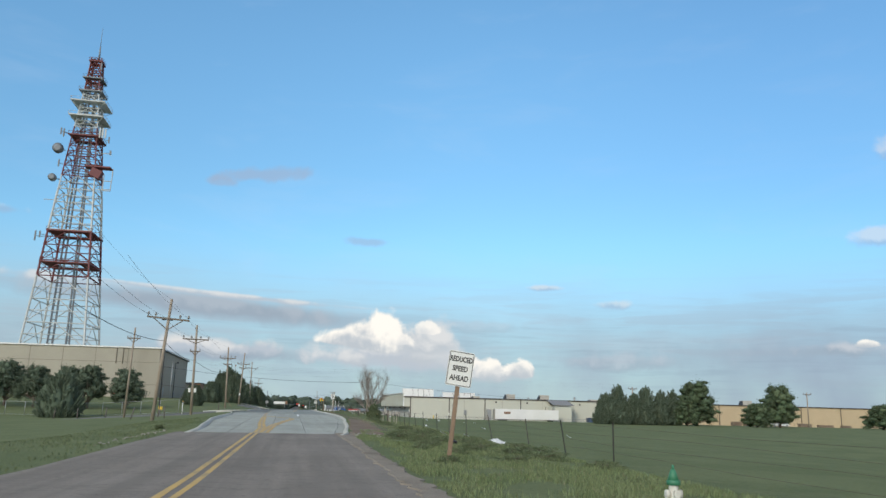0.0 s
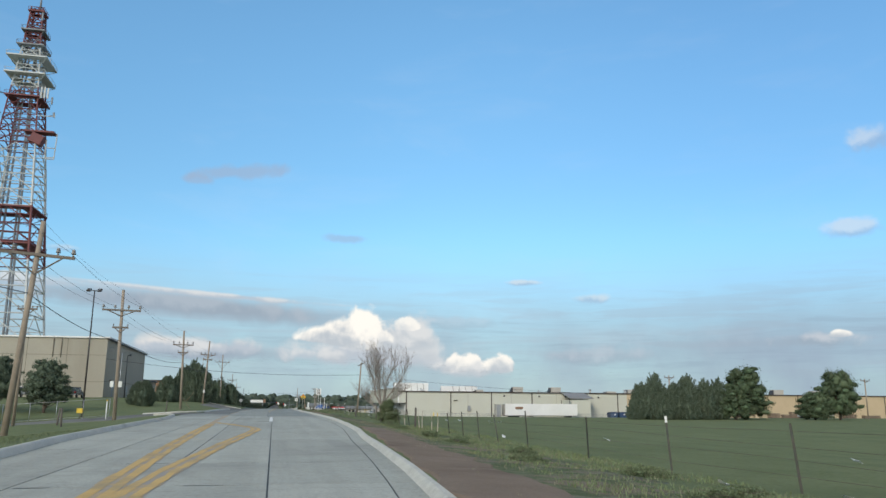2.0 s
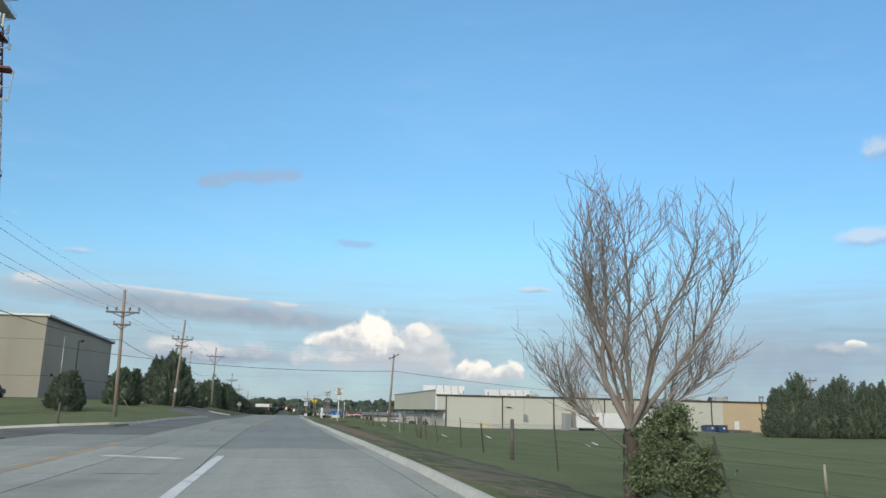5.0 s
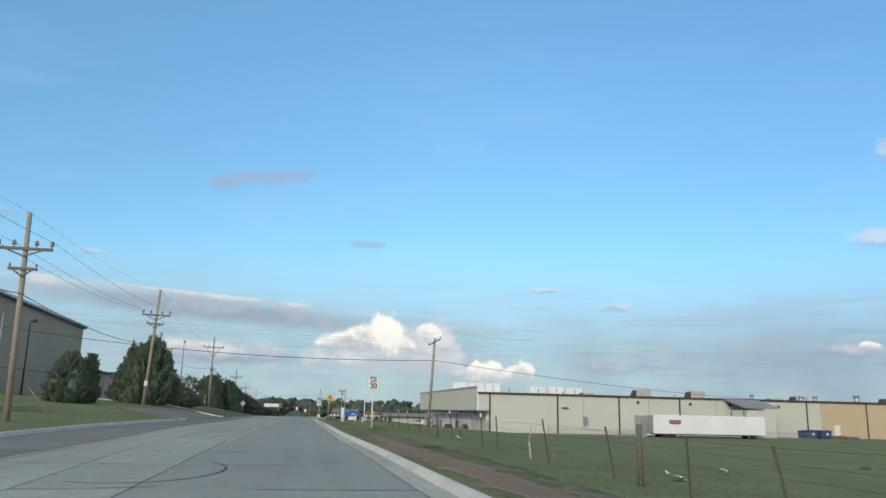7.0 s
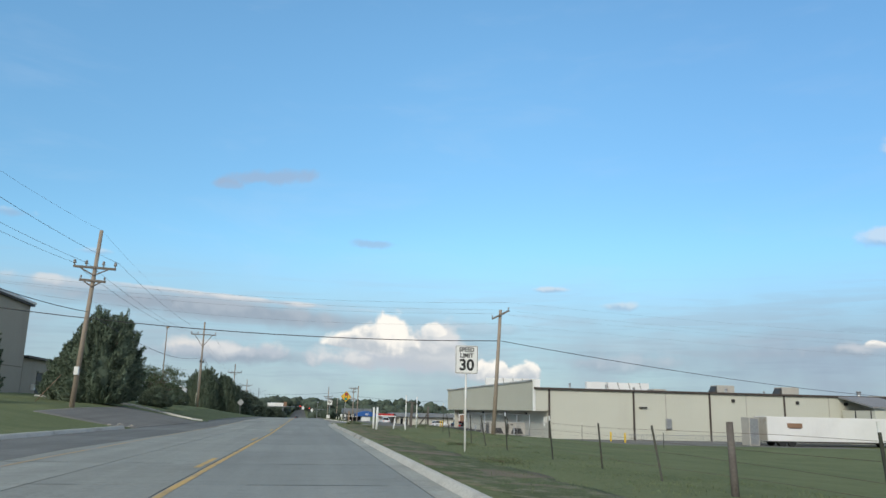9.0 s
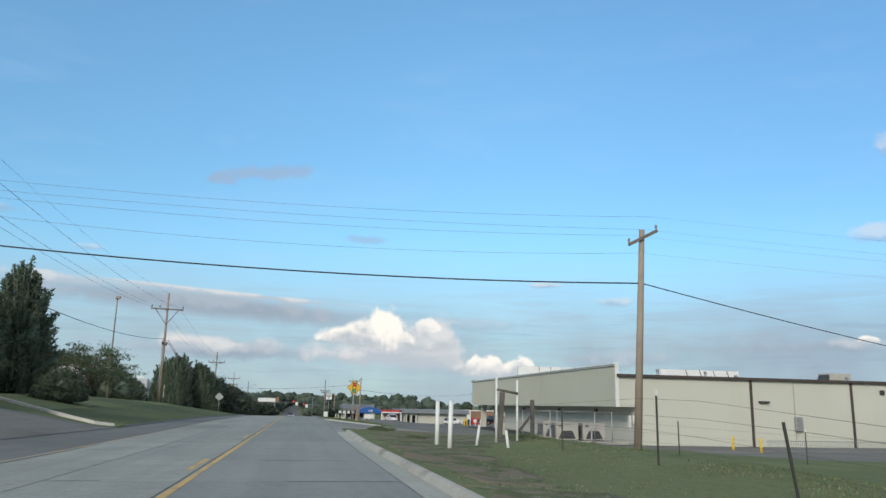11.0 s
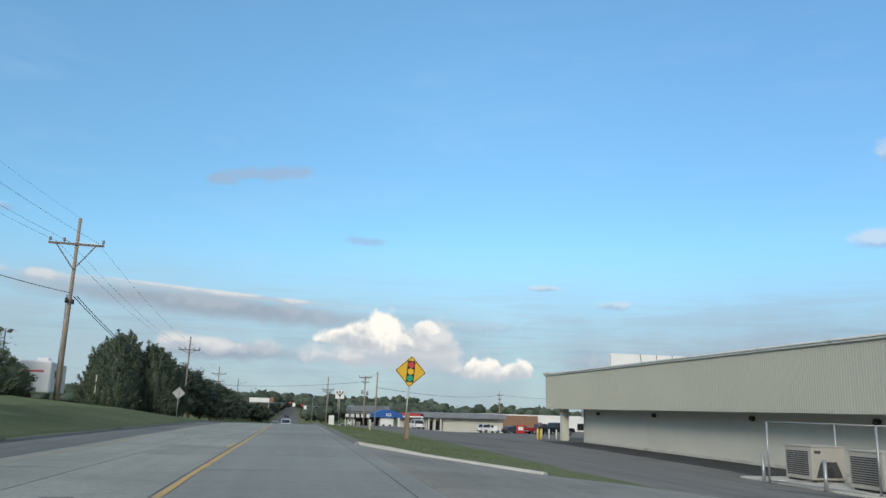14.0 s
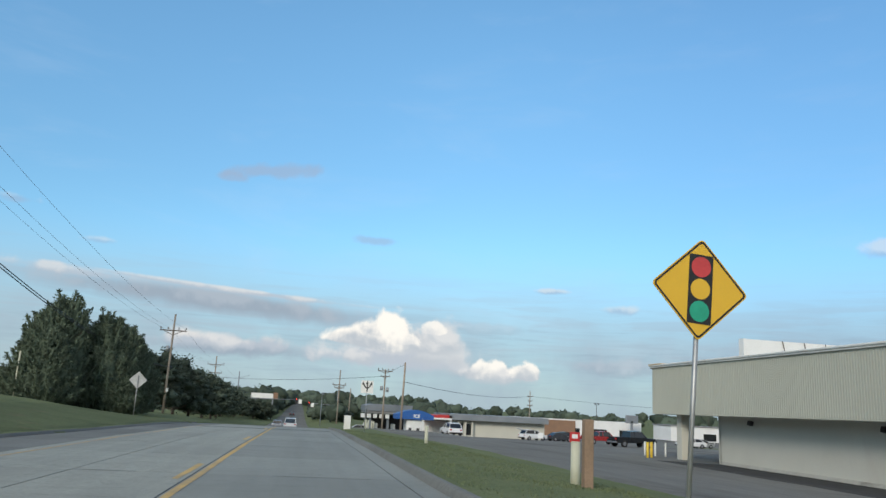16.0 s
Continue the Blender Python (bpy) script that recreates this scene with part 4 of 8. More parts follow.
def plume_mesh(plumes, count, size, material, seed, hearts=8):
    """Feathery evergreen sprays: foot, tip and radius of each plume, clad in slim upright leaves round a dense heart."""
    rng = np.random.default_rng(seed)
    foot, tip, rad = np.array([p[0] for p in plumes], float), np.array([p[1] for p in plumes], float), np.array([p[2] for p in plumes], float)
    mass = np.linalg.norm(tip - foot, axis=1) * rad
    pick = rng.choice(len(plumes), count, p=mass / mass.sum())
    t = rng.random(count) ** 0.85
    girth = rad[pick] * np.minimum(1.0, 0.45 + 2.2 * t) * (1 - t) ** 0.55
    turn = rng.random(count) * 6.283
    out = np.stack([np.cos(turn), np.sin(turn), np.zeros(count)], 1)
    mid = foot[pick] + (tip - foot)[pick] * t[:, None] + out * (girth * (0.45 + 0.75 * rng.random(count)))[:, None]
    along = (tip - foot)[pick]
    along /= np.linalg.norm(along, axis=1)[:, None]
    grow = along * 0.6 + out * 0.55 + rng.normal(size=(count, 3)) * 0.55
    grow /= np.linalg.norm(grow, axis=1)[:, None]
    side = np.cross(grow, rng.normal(size=(count, 3)))
    side /= np.linalg.norm(side, axis=1)[:, None]
    s = (size * (0.5 + 0.9 * rng.random(count)))[:, None]
    v = np.stack([mid - side * s * 0.34, mid + side * s * 0.34, mid + grow * s * 1.25], 1).reshape(-1, 3)
    f = np.arange(count * 3).reshape(-1, 3)
    # the heart of each plume: a rough spindle
    ring, steps = 7, (0.0, 0.18, 0.4, 0.62, 0.82, 0.97)
    hv, hf = [], []
    for i, (a, b, r) in enumerate(zip(foot, tip, rad)):
        base, r = len(v) + len(hv), r * (1.0 if i < hearts else 0.5)
        for u in steps:
            g = 0.86 * r * min(1.0, 0.45 + 2.2 * u) * (1 - u) ** 0.55
            for k in range(ring):
                w = 6.283 * k / ring
                q = g * rng.uniform(0.8, 1.12)
                hv.append(a + (b - a) * u + np.array((math.cos(w) * q, math.sin(w) * q, 0.0)))
        for j in range(len(steps) - 1):
            for k in range(ring):
                p, q = base + j * ring + k, base + j * ring + (k + 1) % ring
                hf += [(p, q, q + ring), (p, q + ring, p + ring)]
    v, f = np.concatenate([v, np.array(hv)]), np.concatenate([f, np.array(hf)])
    me = bpy.data.meshes.new("crown")
    me.vertices.add(len(v))
    me.vertices.foreach_set("co", v.astype(np.float32).ravel())
    me.loops.add(len(f) * 3)
    me.loops.foreach_set("vertex_index", f.astype(np.int32).ravel())
    me.polygons.add(len(f))
    me.polygons.foreach_set("loop_start", np.arange(0, len(f) * 3, 3, dtype=np.int32))
    me.update(calc_edges=True)
    me.materials.append(material)
    return me


def evergreen(name, x, y, w, h, seed, label, category="tree", group="", count=9000, size=0.12, low=0.05, point=0.6, ragged=0.16, clear=0.0):
    """An evergreen of many upswept plumes. point: how far the sides fall from the middle; ragged: unevenness of the tips; clear: height of bare stem."""
    rnd = random.Random(seed)
    ob = thing(name, x, y, land(x, y) - 0.05, label, category, group)
    bm = tube(bmesh.new(), (0, 0, -0.2), (0.04, 0, h * 0.5), 0.15, 0.1)
    tube(bm, (0.04, 0, h * 0.5), (0, 0, h * 0.9), 0.1, 0.03)
    for k in range(5):
        a = k * 1.3 + rnd.random()
        tube(bm, (0.02, 0, h * (0.15 + 0.1 * k)), (math.cos(a) * w * 0.3, math.sin(a) * w * 0.3, h * (0.3 + 0.1 * k)), 0.06, 0.02, 5)
    part("trunk", bm, M["bark"], ob)
    plumes = [((0, 0, max(low, clear)), (0, 0, h * 0.95), w * 0.30)]
    for k in range(7):
        a = k * 0.9 + rnd.random()
        plumes.append(((math.cos(a) * w * 0.16, math.sin(a) * w * 0.16, max(low, clear)), (math.cos(a) * w * 0.26, math.sin(a) * w * 0.26, clear + (h - clear) * (1 - 0.45 * point) * rnd.uniform(0.86, 1.0)), w * 0.23))
    n = int(110 + 12 * w)
    for k in range(n):
        u = (k + 0.5) / n
        a = k * 2.39996 + rnd.uniform(-0.3, 0.3)
        # profile: full skirts below, drawn in towards the top
        r = 0.5 * w * (1 - u ** (2.6 - 1.6 * point)) ** 0.62 * rnd.uniform(0.72, 1.0) * (0.82 + 0.18 * min(1.0, u * 6))
        z = max(low, clear) + (h - max(low, clear)) * u * (1 + rnd.uniform(-0.5, 0.2) * ragged)
        span = (h - clear) * rnd.uniform(0.10, 0.20) * (0.7 + 2.2 * ragged)
        out = rnd.uniform(0.25, 0.75) * (1 - 0.6 * u)
        foot = (math.cos(a) * r * 0.72, math.sin(a) * r * 0.72, max(low, z - span * 0.5))
        plumes.append((foot, (math.cos(a) * (r * 0.86 + out * span), math.sin(a) * (r * 0.86 + out * span), z + span * 0.6), w * rnd.uniform(0.05, 0.095)))
    cr = new("crown", plume_mesh(plumes, count, size, M["juniper"], seed))
    cr.parent = ob
    return ob


def juniper(x, y, w, h, seed, label="dark green juniper with an uneven top", count=None, spires=3, group="", low=0.1, size=0.2):
    far = 1.0 if size > 0.15 else 0.75
    return evergreen("juniper_tree", x, y, w, h, seed, label, "tree", group, int(15000 + 260 * w * h), 0.16 * far, low, 0.5, 0.1 + 0.03 * spires)


def bare_tree(x, y, height, label):
    """A leafless tree: a short bole, a fan of rising limbs and a haze of fine twigs."""
    ob = thing("bare_tree", x, y, land(x, y) - 0.05, label, "tree")
    rnd = random.Random(31)
    trunk, twigs = bmesh.new(), bmesh.new()

    def run(bm, p, way, length, r0, r1, bends, rise, n):
        """One crooked tapering shoot; gives back the points and headings along it."""
        out, q, w = [], p, way
        for k in range(bends):
            w = (w + Vector((rnd.uniform(-0.27, 0.27), rnd.uniform(-0.27, 0.27), rise + rnd.uniform(-0.08, 0.08)))).normalized()
            nxt = q + w * length / bends
            tube(bm, q, nxt, r0 + (r1 - r0) * k / bends, r0 + (r1 - r0) * (k + 1) / bends, n, False)
            q = nxt
            out.append((q, w, r0 + (r1 - r0) * (k + 1) / bends))
        return out

    def fork(w, spread, lift):
        return (w + Vector((rnd.uniform(-1, 1), rnd.uniform(-1, 1), rnd.uniform(-0.35, 0.6) + lift)) * spread).normalized()

    def twig(p, w, length, level):
        for q, v, r in run(twigs, p, w, length, 0.008 if level == 0 else 0.005, 0.003, 3, 0.09, 3):
            if level < 2:
                for k in range(1):
                    if rnd.random() < 0.8:
                        twig(q, fork(v, 0.75, 0.1), length * rnd.uniform(0.45, 0.7), level + 1)

    bole = run(trunk, Vector((0, 0, -0.2)), Vector((0.08, 0, 1)).normalized(), height * 0.27, 0.17, 0.12, 3, 0.0, 9)
    part("trunk", trunk, M["bark"], ob)
    crotch = bole[-1][0]
    lean = ((-0.7, 0.15, 1.1), (0.5, -0.3, 1.1), (-0.42, -0.3, 1.35), (0.12, 0.35, 1.4), (1.0, 0.2, 0.95), (-0.15, 0.5, 1.2), (-1.2, -0.1, 0.6), (0.9, -0.4, 0.6))
    for k, d in enumerate(lean):
        limb = bmesh.new()
        start = crotch if k < 5 else bole[1][0].lerp(crotch, rnd.uniform(0.2, 0.8))
        r = (0.068, 0.064, 0.055, 0.052, 0.058, 0.042, 0.028, 0.028)[k]
        reach = height * (0.57 if k < 6 else 0.3)
        for i, (q, w, rr) in enumerate(run(limb, start, Vector(d).normalized(), reach, r, 0.014, 7, 0.075, 7)):
            for j in range(2 if i > 1 else 1):
                if i < 1 and k > 5:
                    continue
                side = fork(w, 0.8, 0.15)
                for m, (q2, w2, r2) in enumerate(run(limb, q, side, reach * rnd.uniform(0.2, 0.42) * (1.1 - 0.09 * i), rr * 0.55, 0.008, 4, 0.06, 4)):
                    for e in range(1 if m % 2 else 2):
                        twig(q2, fork(w2, 0.85, 0.1), height * rnd.uniform(0.07, 0.13), 0 if m > 0 else 1)
            twig(q, fork(w, 0.7, 0.2), height * 0.1, 0)
        part("limb", limb, M["twig"], ob)
    part("twig_spray", twigs, M["twig"], ob)["kind"] = "stuff"
    return ob


def blades(name, spots, tall, material, label, seed, wide=0.012):
    """Grass as single bent blades; spots are x, y pairs."""
    rng = np.random.default_rng(seed)
    n = len(spots)
    base = np.array([(x, y, land(x, y) - 0.02) for x, y in spots])
    h = tall * (0.45 + 0.75 * rng.random(n))
    lean = rng.normal(size=(n, 2)) * 0.28
    a = rng.random(n) * 6.283
    side = np.stack([np.cos(a), np.sin(a), np.zeros(n)], 1) * (wide * (0.6 + rng.random(n)))[:, None]
    mid = base + np.stack([lean[:, 0] * h * 0.35, lean[:, 1] * h * 0.35, h * 0.6], 1)
    top = base + np.stack([lean[:, 0] * h, lean[:, 1] * h, h], 1)
    verts = np.stack([base - side, base + side, mid + side * 0.7, mid - side * 0.7, top], 1).reshape(-1, 3)
    i = np.arange(n) * 5
    faces = [tuple(q) for q in np.stack([i, i + 1, i + 2, i + 3], 1)] + [tuple(q) for q in np.stack([i + 3, i + 2, i + 4], 1)]
    tagged(new(name, raw(name, verts, faces, material)), label, "grass", kind="stuff")


# ---- poles, wires, signs ----
ENDS = {}


def insulator(parent, x, y, z, s=1.0):
    bm = bmesh.new()
    tube(bm, (x, y, z), (x, y, z + 0.10 * s), 0.02 * s)
    tube(bm, (x, y, z + 0.08 * s), (x, y, z + 0.14 * s), 0.06 * s, 0.045 * s)
    tube(bm, (x, y, z + 0.14 * s), (x, y, z + 0.20 * s), 0.05 * s, 0.03 * s)
    part("insulator", bm, M["insulator"], parent)


def utility_pole(x, y, z, top, arms, label, r=0.15, arm_turn=0.0, gear=()):
    """A tapered, leaning wood pole. top: its upper end; arms: height, length, brace, tilt, insulators along it."""
    ob = thing("utility_pole", x, y, z, label, "utility pole", "poles along the road")
    foot, head = Vector((0, 0, -0.4)), Vector(top) - Vector((x, y, z))
    bm = bmesh.new()
    tube(bm, foot, head, r * 1.12, r * 0.78, 12)
    part("pole", bm, M["pole_wood"], ob)
    for hgt, length, brace, tilt, pins in arms:
        c = foot.lerp(head, (hgt - z + 0.4) / (head.z + 0.4))
        t = Euler((0, radians(tilt), radians(arm_turn))).to_matrix()
        bm = bmesh.new()
        box(bm, c + Vector((0, -r * 0.95, 0)), (length, 0.12, 0.15), t, 0.01)
        arm = part("crossarm", bm, M["arm_wood"], ob)
        if brace:
            bm = bmesh.new()
            for s in (-1, 1):
                tube(bm, c + t @ Vector((s * length * 0.36, -r * 1.35, -0.03)), c + Vector((0, -r * 1.0, -brace)), 0.045, 0.045, 5)
            part("brace", bm, M["arm_wood"], ob)
        for k, u in enumerate(pins):
            p = c + t @ Vector((u * length / 2, -r * 0.95, 0.05))
            insulator(ob, *p, 2.0 if length > 2.0 else 1.2)
            ENDS.setdefault((round(x), round(y)), []).append(Vector((x, y, z)) + p + Vector((0, 0, 0.24)))
    for kind, hgt, dx, dy in gear:
        c = foot.lerp(head, (hgt - z + 0.4) / (head.z + 0.4)) + Vector((dx, dy, 0))
        bm = bmesh.new()
        if kind == "can":
            tube(bm, c, c + Vector((0, 0, 0.7)), 0.24, 0.24, 12)
            tube(bm, c + Vector((0, 0, 0.7)), c + Vector((0, 0, 0.76)), 0.25, 0.12, 12)
            part("transformer", bm, M["galv"], ob, "grey transformer can")
        elif kind == "box":
            box(bm, c, (0.28, 0.2, 0.5), None, 0.02)
            part("meter_box", bm, M["white_metal"], ob, "pale meter box")
        elif kind == "splice":
            tube(bm, c, c + Vector((0, 0, -0.34)), 0.09, 0.11, 8)
            part("splice_case", bm, M["black"], ob, "black cable case")
        elif kind == "conduit":
            tube(bm, (dx, dy, -0.1), c, 0.05, 0.05, 6)
            part("conduit", bm, M["galv"], ob, "grey conduit")
    return ob


def cable(a, b, sag, r, label, name="overhead_wire", mat="wire"):
    """A hanging line between two points."""
    a, b = Vector(a), Vector(b)
    pts = [a.lerp(b, i / 22) - Vector((0, 0, 4 * sag * i / 22 * (1 - i / 22))) for i in range(23)]
    bm = hose(bmesh.new(), pts, r)
    solid(name, bm, M["line" if r < 0.02 else mat], label, "wire", "overhead wires")


def lettering(text, size, parent, name, material, at, squeeze=1.0):
    """Raised flat letters, centred at a place in the parent's space, facing -y."""
    cu = bpy.data.curves.new(name, "FONT")
    cu.body, cu.size, cu.align_x, cu.align_y, cu.extrude, cu.offset = text, size, "CENTER", "CENTER", 0.001, size * 0.03
    tmp = new(name, cu)
    dep = bpy.context.evaluated_depsgraph_get()
    me = bpy.data.meshes.new_from_object(tmp.evaluated_get(dep))
    bpy.data.objects.remove(tmp)
    me.materials.clear()
    me.materials.append(material)
    ob = new(name, me)
    ob.parent = parent
    ob.matrix_local = pose(*at, 90, 0, 0) @ Matrix.Diagonal((squeeze, 1, 1, 1))
    return ob


def rounded(w, h, r, n=4):
    pts = []
    for cx, cz, a0 in ((w / 2 - r, h / 2 - r, 0), (-w / 2 + r, h / 2 - r, 90), (-w / 2 + r, -h / 2 + r, 180), (w / 2 - r, -h / 2 + r, 270)):
        for k in range(n + 1):
            a = radians(a0 + 90 * k / n)
            pts.append((cx + r * math.cos(a), cz + r * math.sin(a)))
    return pts


def ring_plate(bm, outer, inner, y0, y1):
    """A flat frame between two outlines of equal count."""
    k = len(outer)
    for y, flip in ((y0, False),):
        a, b = [bm.verts.new((p[0], y, p[1])) for p in outer], [bm.verts.new((p[0], y, p[1])) for p in inner]
        for i in range(k):
            bm.faces.new((a[i], a[(i + 1) % k], b[(i + 1) % k], b[i]))


def plate_sign(x, y, z, post_top, lean, w, h, center_z, lines, label, post="wood", tilt=0.0):
    """A rectangular traffic sign on a post. lines: text, height of its middle, size, squeeze."""
    ob = thing("road_sign", x, y, z, label, "road sign")
    ob.matrix_world = pose(x, y, z, 0, lean, 0)
    bm = bmesh.new()
    if post == "wood":
        box(bm, (0, 0, post_top / 2 - 0.2), (0.10, 0.10, post_top + 0.4), None, 0.012)
        part("post", bm, M["post_wood"], ob, "brown square wooden post")
    else:
        tube(bm, (0, 0, -0.4), (0, 0, post_top), 0.033, 0.033, 8)
        part("post", bm, M["white_metal"] if post == "white" else M["galv"], ob, "thin white steel post")
    bm = prism(bmesh.new(), rounded(w, h, 0.045), "y", -0.004, 0.004)
    panel = part("panel", bm, M["sign_white"], ob, "white sheet panel with black border")
    panel.matrix_local = pose(0, -0.075, center_z, 0, tilt, 0)
    bm = bmesh.new()
    ring_plate(bm, rounded(w - 0.03, h - 0.03, 0.04), rounded(w - 0.06, h - 0.06, 0.03), -0.006, 0)
    part("border", bm, M["sign_black"], panel)
    for text, dz, size, squeeze in lines:
        lettering(text, size, panel, "lettering", M["sign_black"], (0, -0.007, dz), squeeze)
    bm = bmesh.new()
    for dz in (-h * 0.3, h * 0.3):
        tube(bm, (0, -0.006, dz), (0, -0.014, dz), 0.012, 0.012, 6)
    part("bolts", bm, M["galv"], panel)
    return ob


# ---- vehicles ----
def vehicle(name, x, y, turn, paint, style, label, z=None, door_open=False):
    """A parked vehicle, front towards its own +x."""
    z = (land(x, y) + 0.035) if z is None else z
    ob = thing(name, x, y, z, label, "car" if style != "pickup" else "truck", turn=turn)
    if style == "suv":
        L, W, H = 4.6, 1.85, 1.68
        low = [(-2.3, 0.35), (-2.25, 0.95), (-2.1, 1.05), (1.05, 1.05), (2.15, 0.88), (2.3, 0.7), (2.3, 0.35)]
        cab = [(-2.15, 1.03), (-1.75, 1.62), (-0.6, 1.68), (0.35, 1.60), (1.1, 1.03)]
        ax = (-1.38, 1.38)
    elif style == "pickup":
        L, W, H = 5.8, 2.0, 1.85
        low = [(-2.9, 0.5), (-2.9, 1.12), (0.9, 1.12), (2.7, 1.08), (2.9, 0.9), (2.9, 0.5)]
        cab = [(-0.9, 1.10), (-0.75, 1.78), (0.5, 1.85), (0.8, 1.78), (1.5, 1.10)]
        ax = (-1.8, 1.85)
    else:
        L, W, H = 4.6, 1.78, 1.45
        low = [(-2.3, 0.3), (-2.3, 0.85), (-1.7, 0.95), (1.0, 0.92), (2.1, 0.78), (2.3, 0.6), (2.3, 0.3)]
        cab = [(-1.9, 0.93), (-1.1, 1.40), (-0.2, 1.45), (0.4, 1.38), (1.15, 0.92)]
        ax = (-1.38, 1.38)
    bm = prism(bmesh.new(), low, "y", -W / 2, W / 2)
    bmesh.ops.bevel(bm, geom=bm.edges[:], offset=0.07, segments=2, affect="EDGES")
    part("body", bm, M[paint], ob)
    bm = prism(bmesh.new(), cab, "y", -W / 2 + 0.12, W / 2 - 0.12)
    for v in bm.verts:
        if v.co.z > 1.2:
            v.co.y *= 0.86
    bmesh.ops.bevel(bm, geom=bm.edges[:], offset=0.05, segments=2, affect="EDGES")
    part("cabin", bm, M["glass"], ob, "dark tinted glass cabin")
    # roof skin and pillars over the glass
    top = max(c[1] for c in cab)
    bm = bmesh.new()
    roof = [c for c in cab if c[1] > top - 0.12]
    prism(bm, [(c[0], c[1] - 0.03) for c in roof] + [(c[0], c[1] + 0.015) for c in roof[::-1]], "y", -W / 2 * 0.80, W / 2 * 0.80)
    part("roof", bm, M[paint], ob)
    for s in (-1, 1):
        for p, q in ((cab[0], cab[1]), (cab[-1], cab[-2]), ((-0.2, cab[0][1]), (-0.2, top - 0.03))):
            bm = tube(bmesh.new(), (p[0], s * (W / 2 - 0.11), p[1]), (q[0], s * (W / 2 - 0.12) * 0.87, q[1]), 0.05, 0.04, 5)
            part("pillar", bm, M[paint], ob)
    r = 0.40 if style == "pickup" else 0.34
    for u in ax:
        for s in (-1, 1):
            bm = bmesh.new()
            tube(bm, (u, s * (W / 2 - 0.22), r), (u, s * (W / 2 + 0.01), r), r, r, 18)
            wheel = part("tyre", bm, M["black"], ob)
            bm = bmesh.new()
            tube(bm, (u, s * (W / 2 - 0.02), r), (u, s * (W / 2 + 0.02), r), r * 0.62, r * 0.55, 12)
            part("rim", bm, M["rim"], wheel)
    for u, mt, nm in ((-L / 2 - 0.005, "lamp_red", "tail_light"), (L / 2 - 0.02, "lamp_clear", "headlight")):
        for s in (-1, 1):
            bm = box(bmesh.new(), (u, s * (W / 2 - 0.22), 0.82 if style != "pickup" else 0.95), (0.06, 0.28, 0.16), None, 0.02)
            part(nm, bm, M[mt], ob)
    for u in (-L / 2, L / 2):
        bm = box(bmesh.new(), (u * 0.995, 0, 0.42 if style != "pickup" else 0.55), (0.12, W * 0.96, 0.18), None, 0.04)
        part("bumper", bm, M["black" if style != "pickup" else "rim"], ob)
    if style == "pickup":
        bm = box(bmesh.new(), (-1.9, 0, 1.125), (1.8, W - 0.22, 0.03))
        part("bed", bm, M["black"], ob, "dark open load bed")
    if door_open:
        bm = box(bmesh.new(), (0.55, -W / 2 - 0.45, 0.85), (0.08, 0.95, 0.9), Euler((0, 0, 0.35)).to_matrix(), 0.03)
        part("open_door", bm, M[paint], ob)
        bm = box(bmesh.new(), (-2.6, 0, 1.75), (0.8, W * 0.75, 0.06), Euler((0, 0.25, 0)).to_matrix(), 0.02)
        part("tailgate", bm, M[paint], ob, "raised tailgate")
    return ob

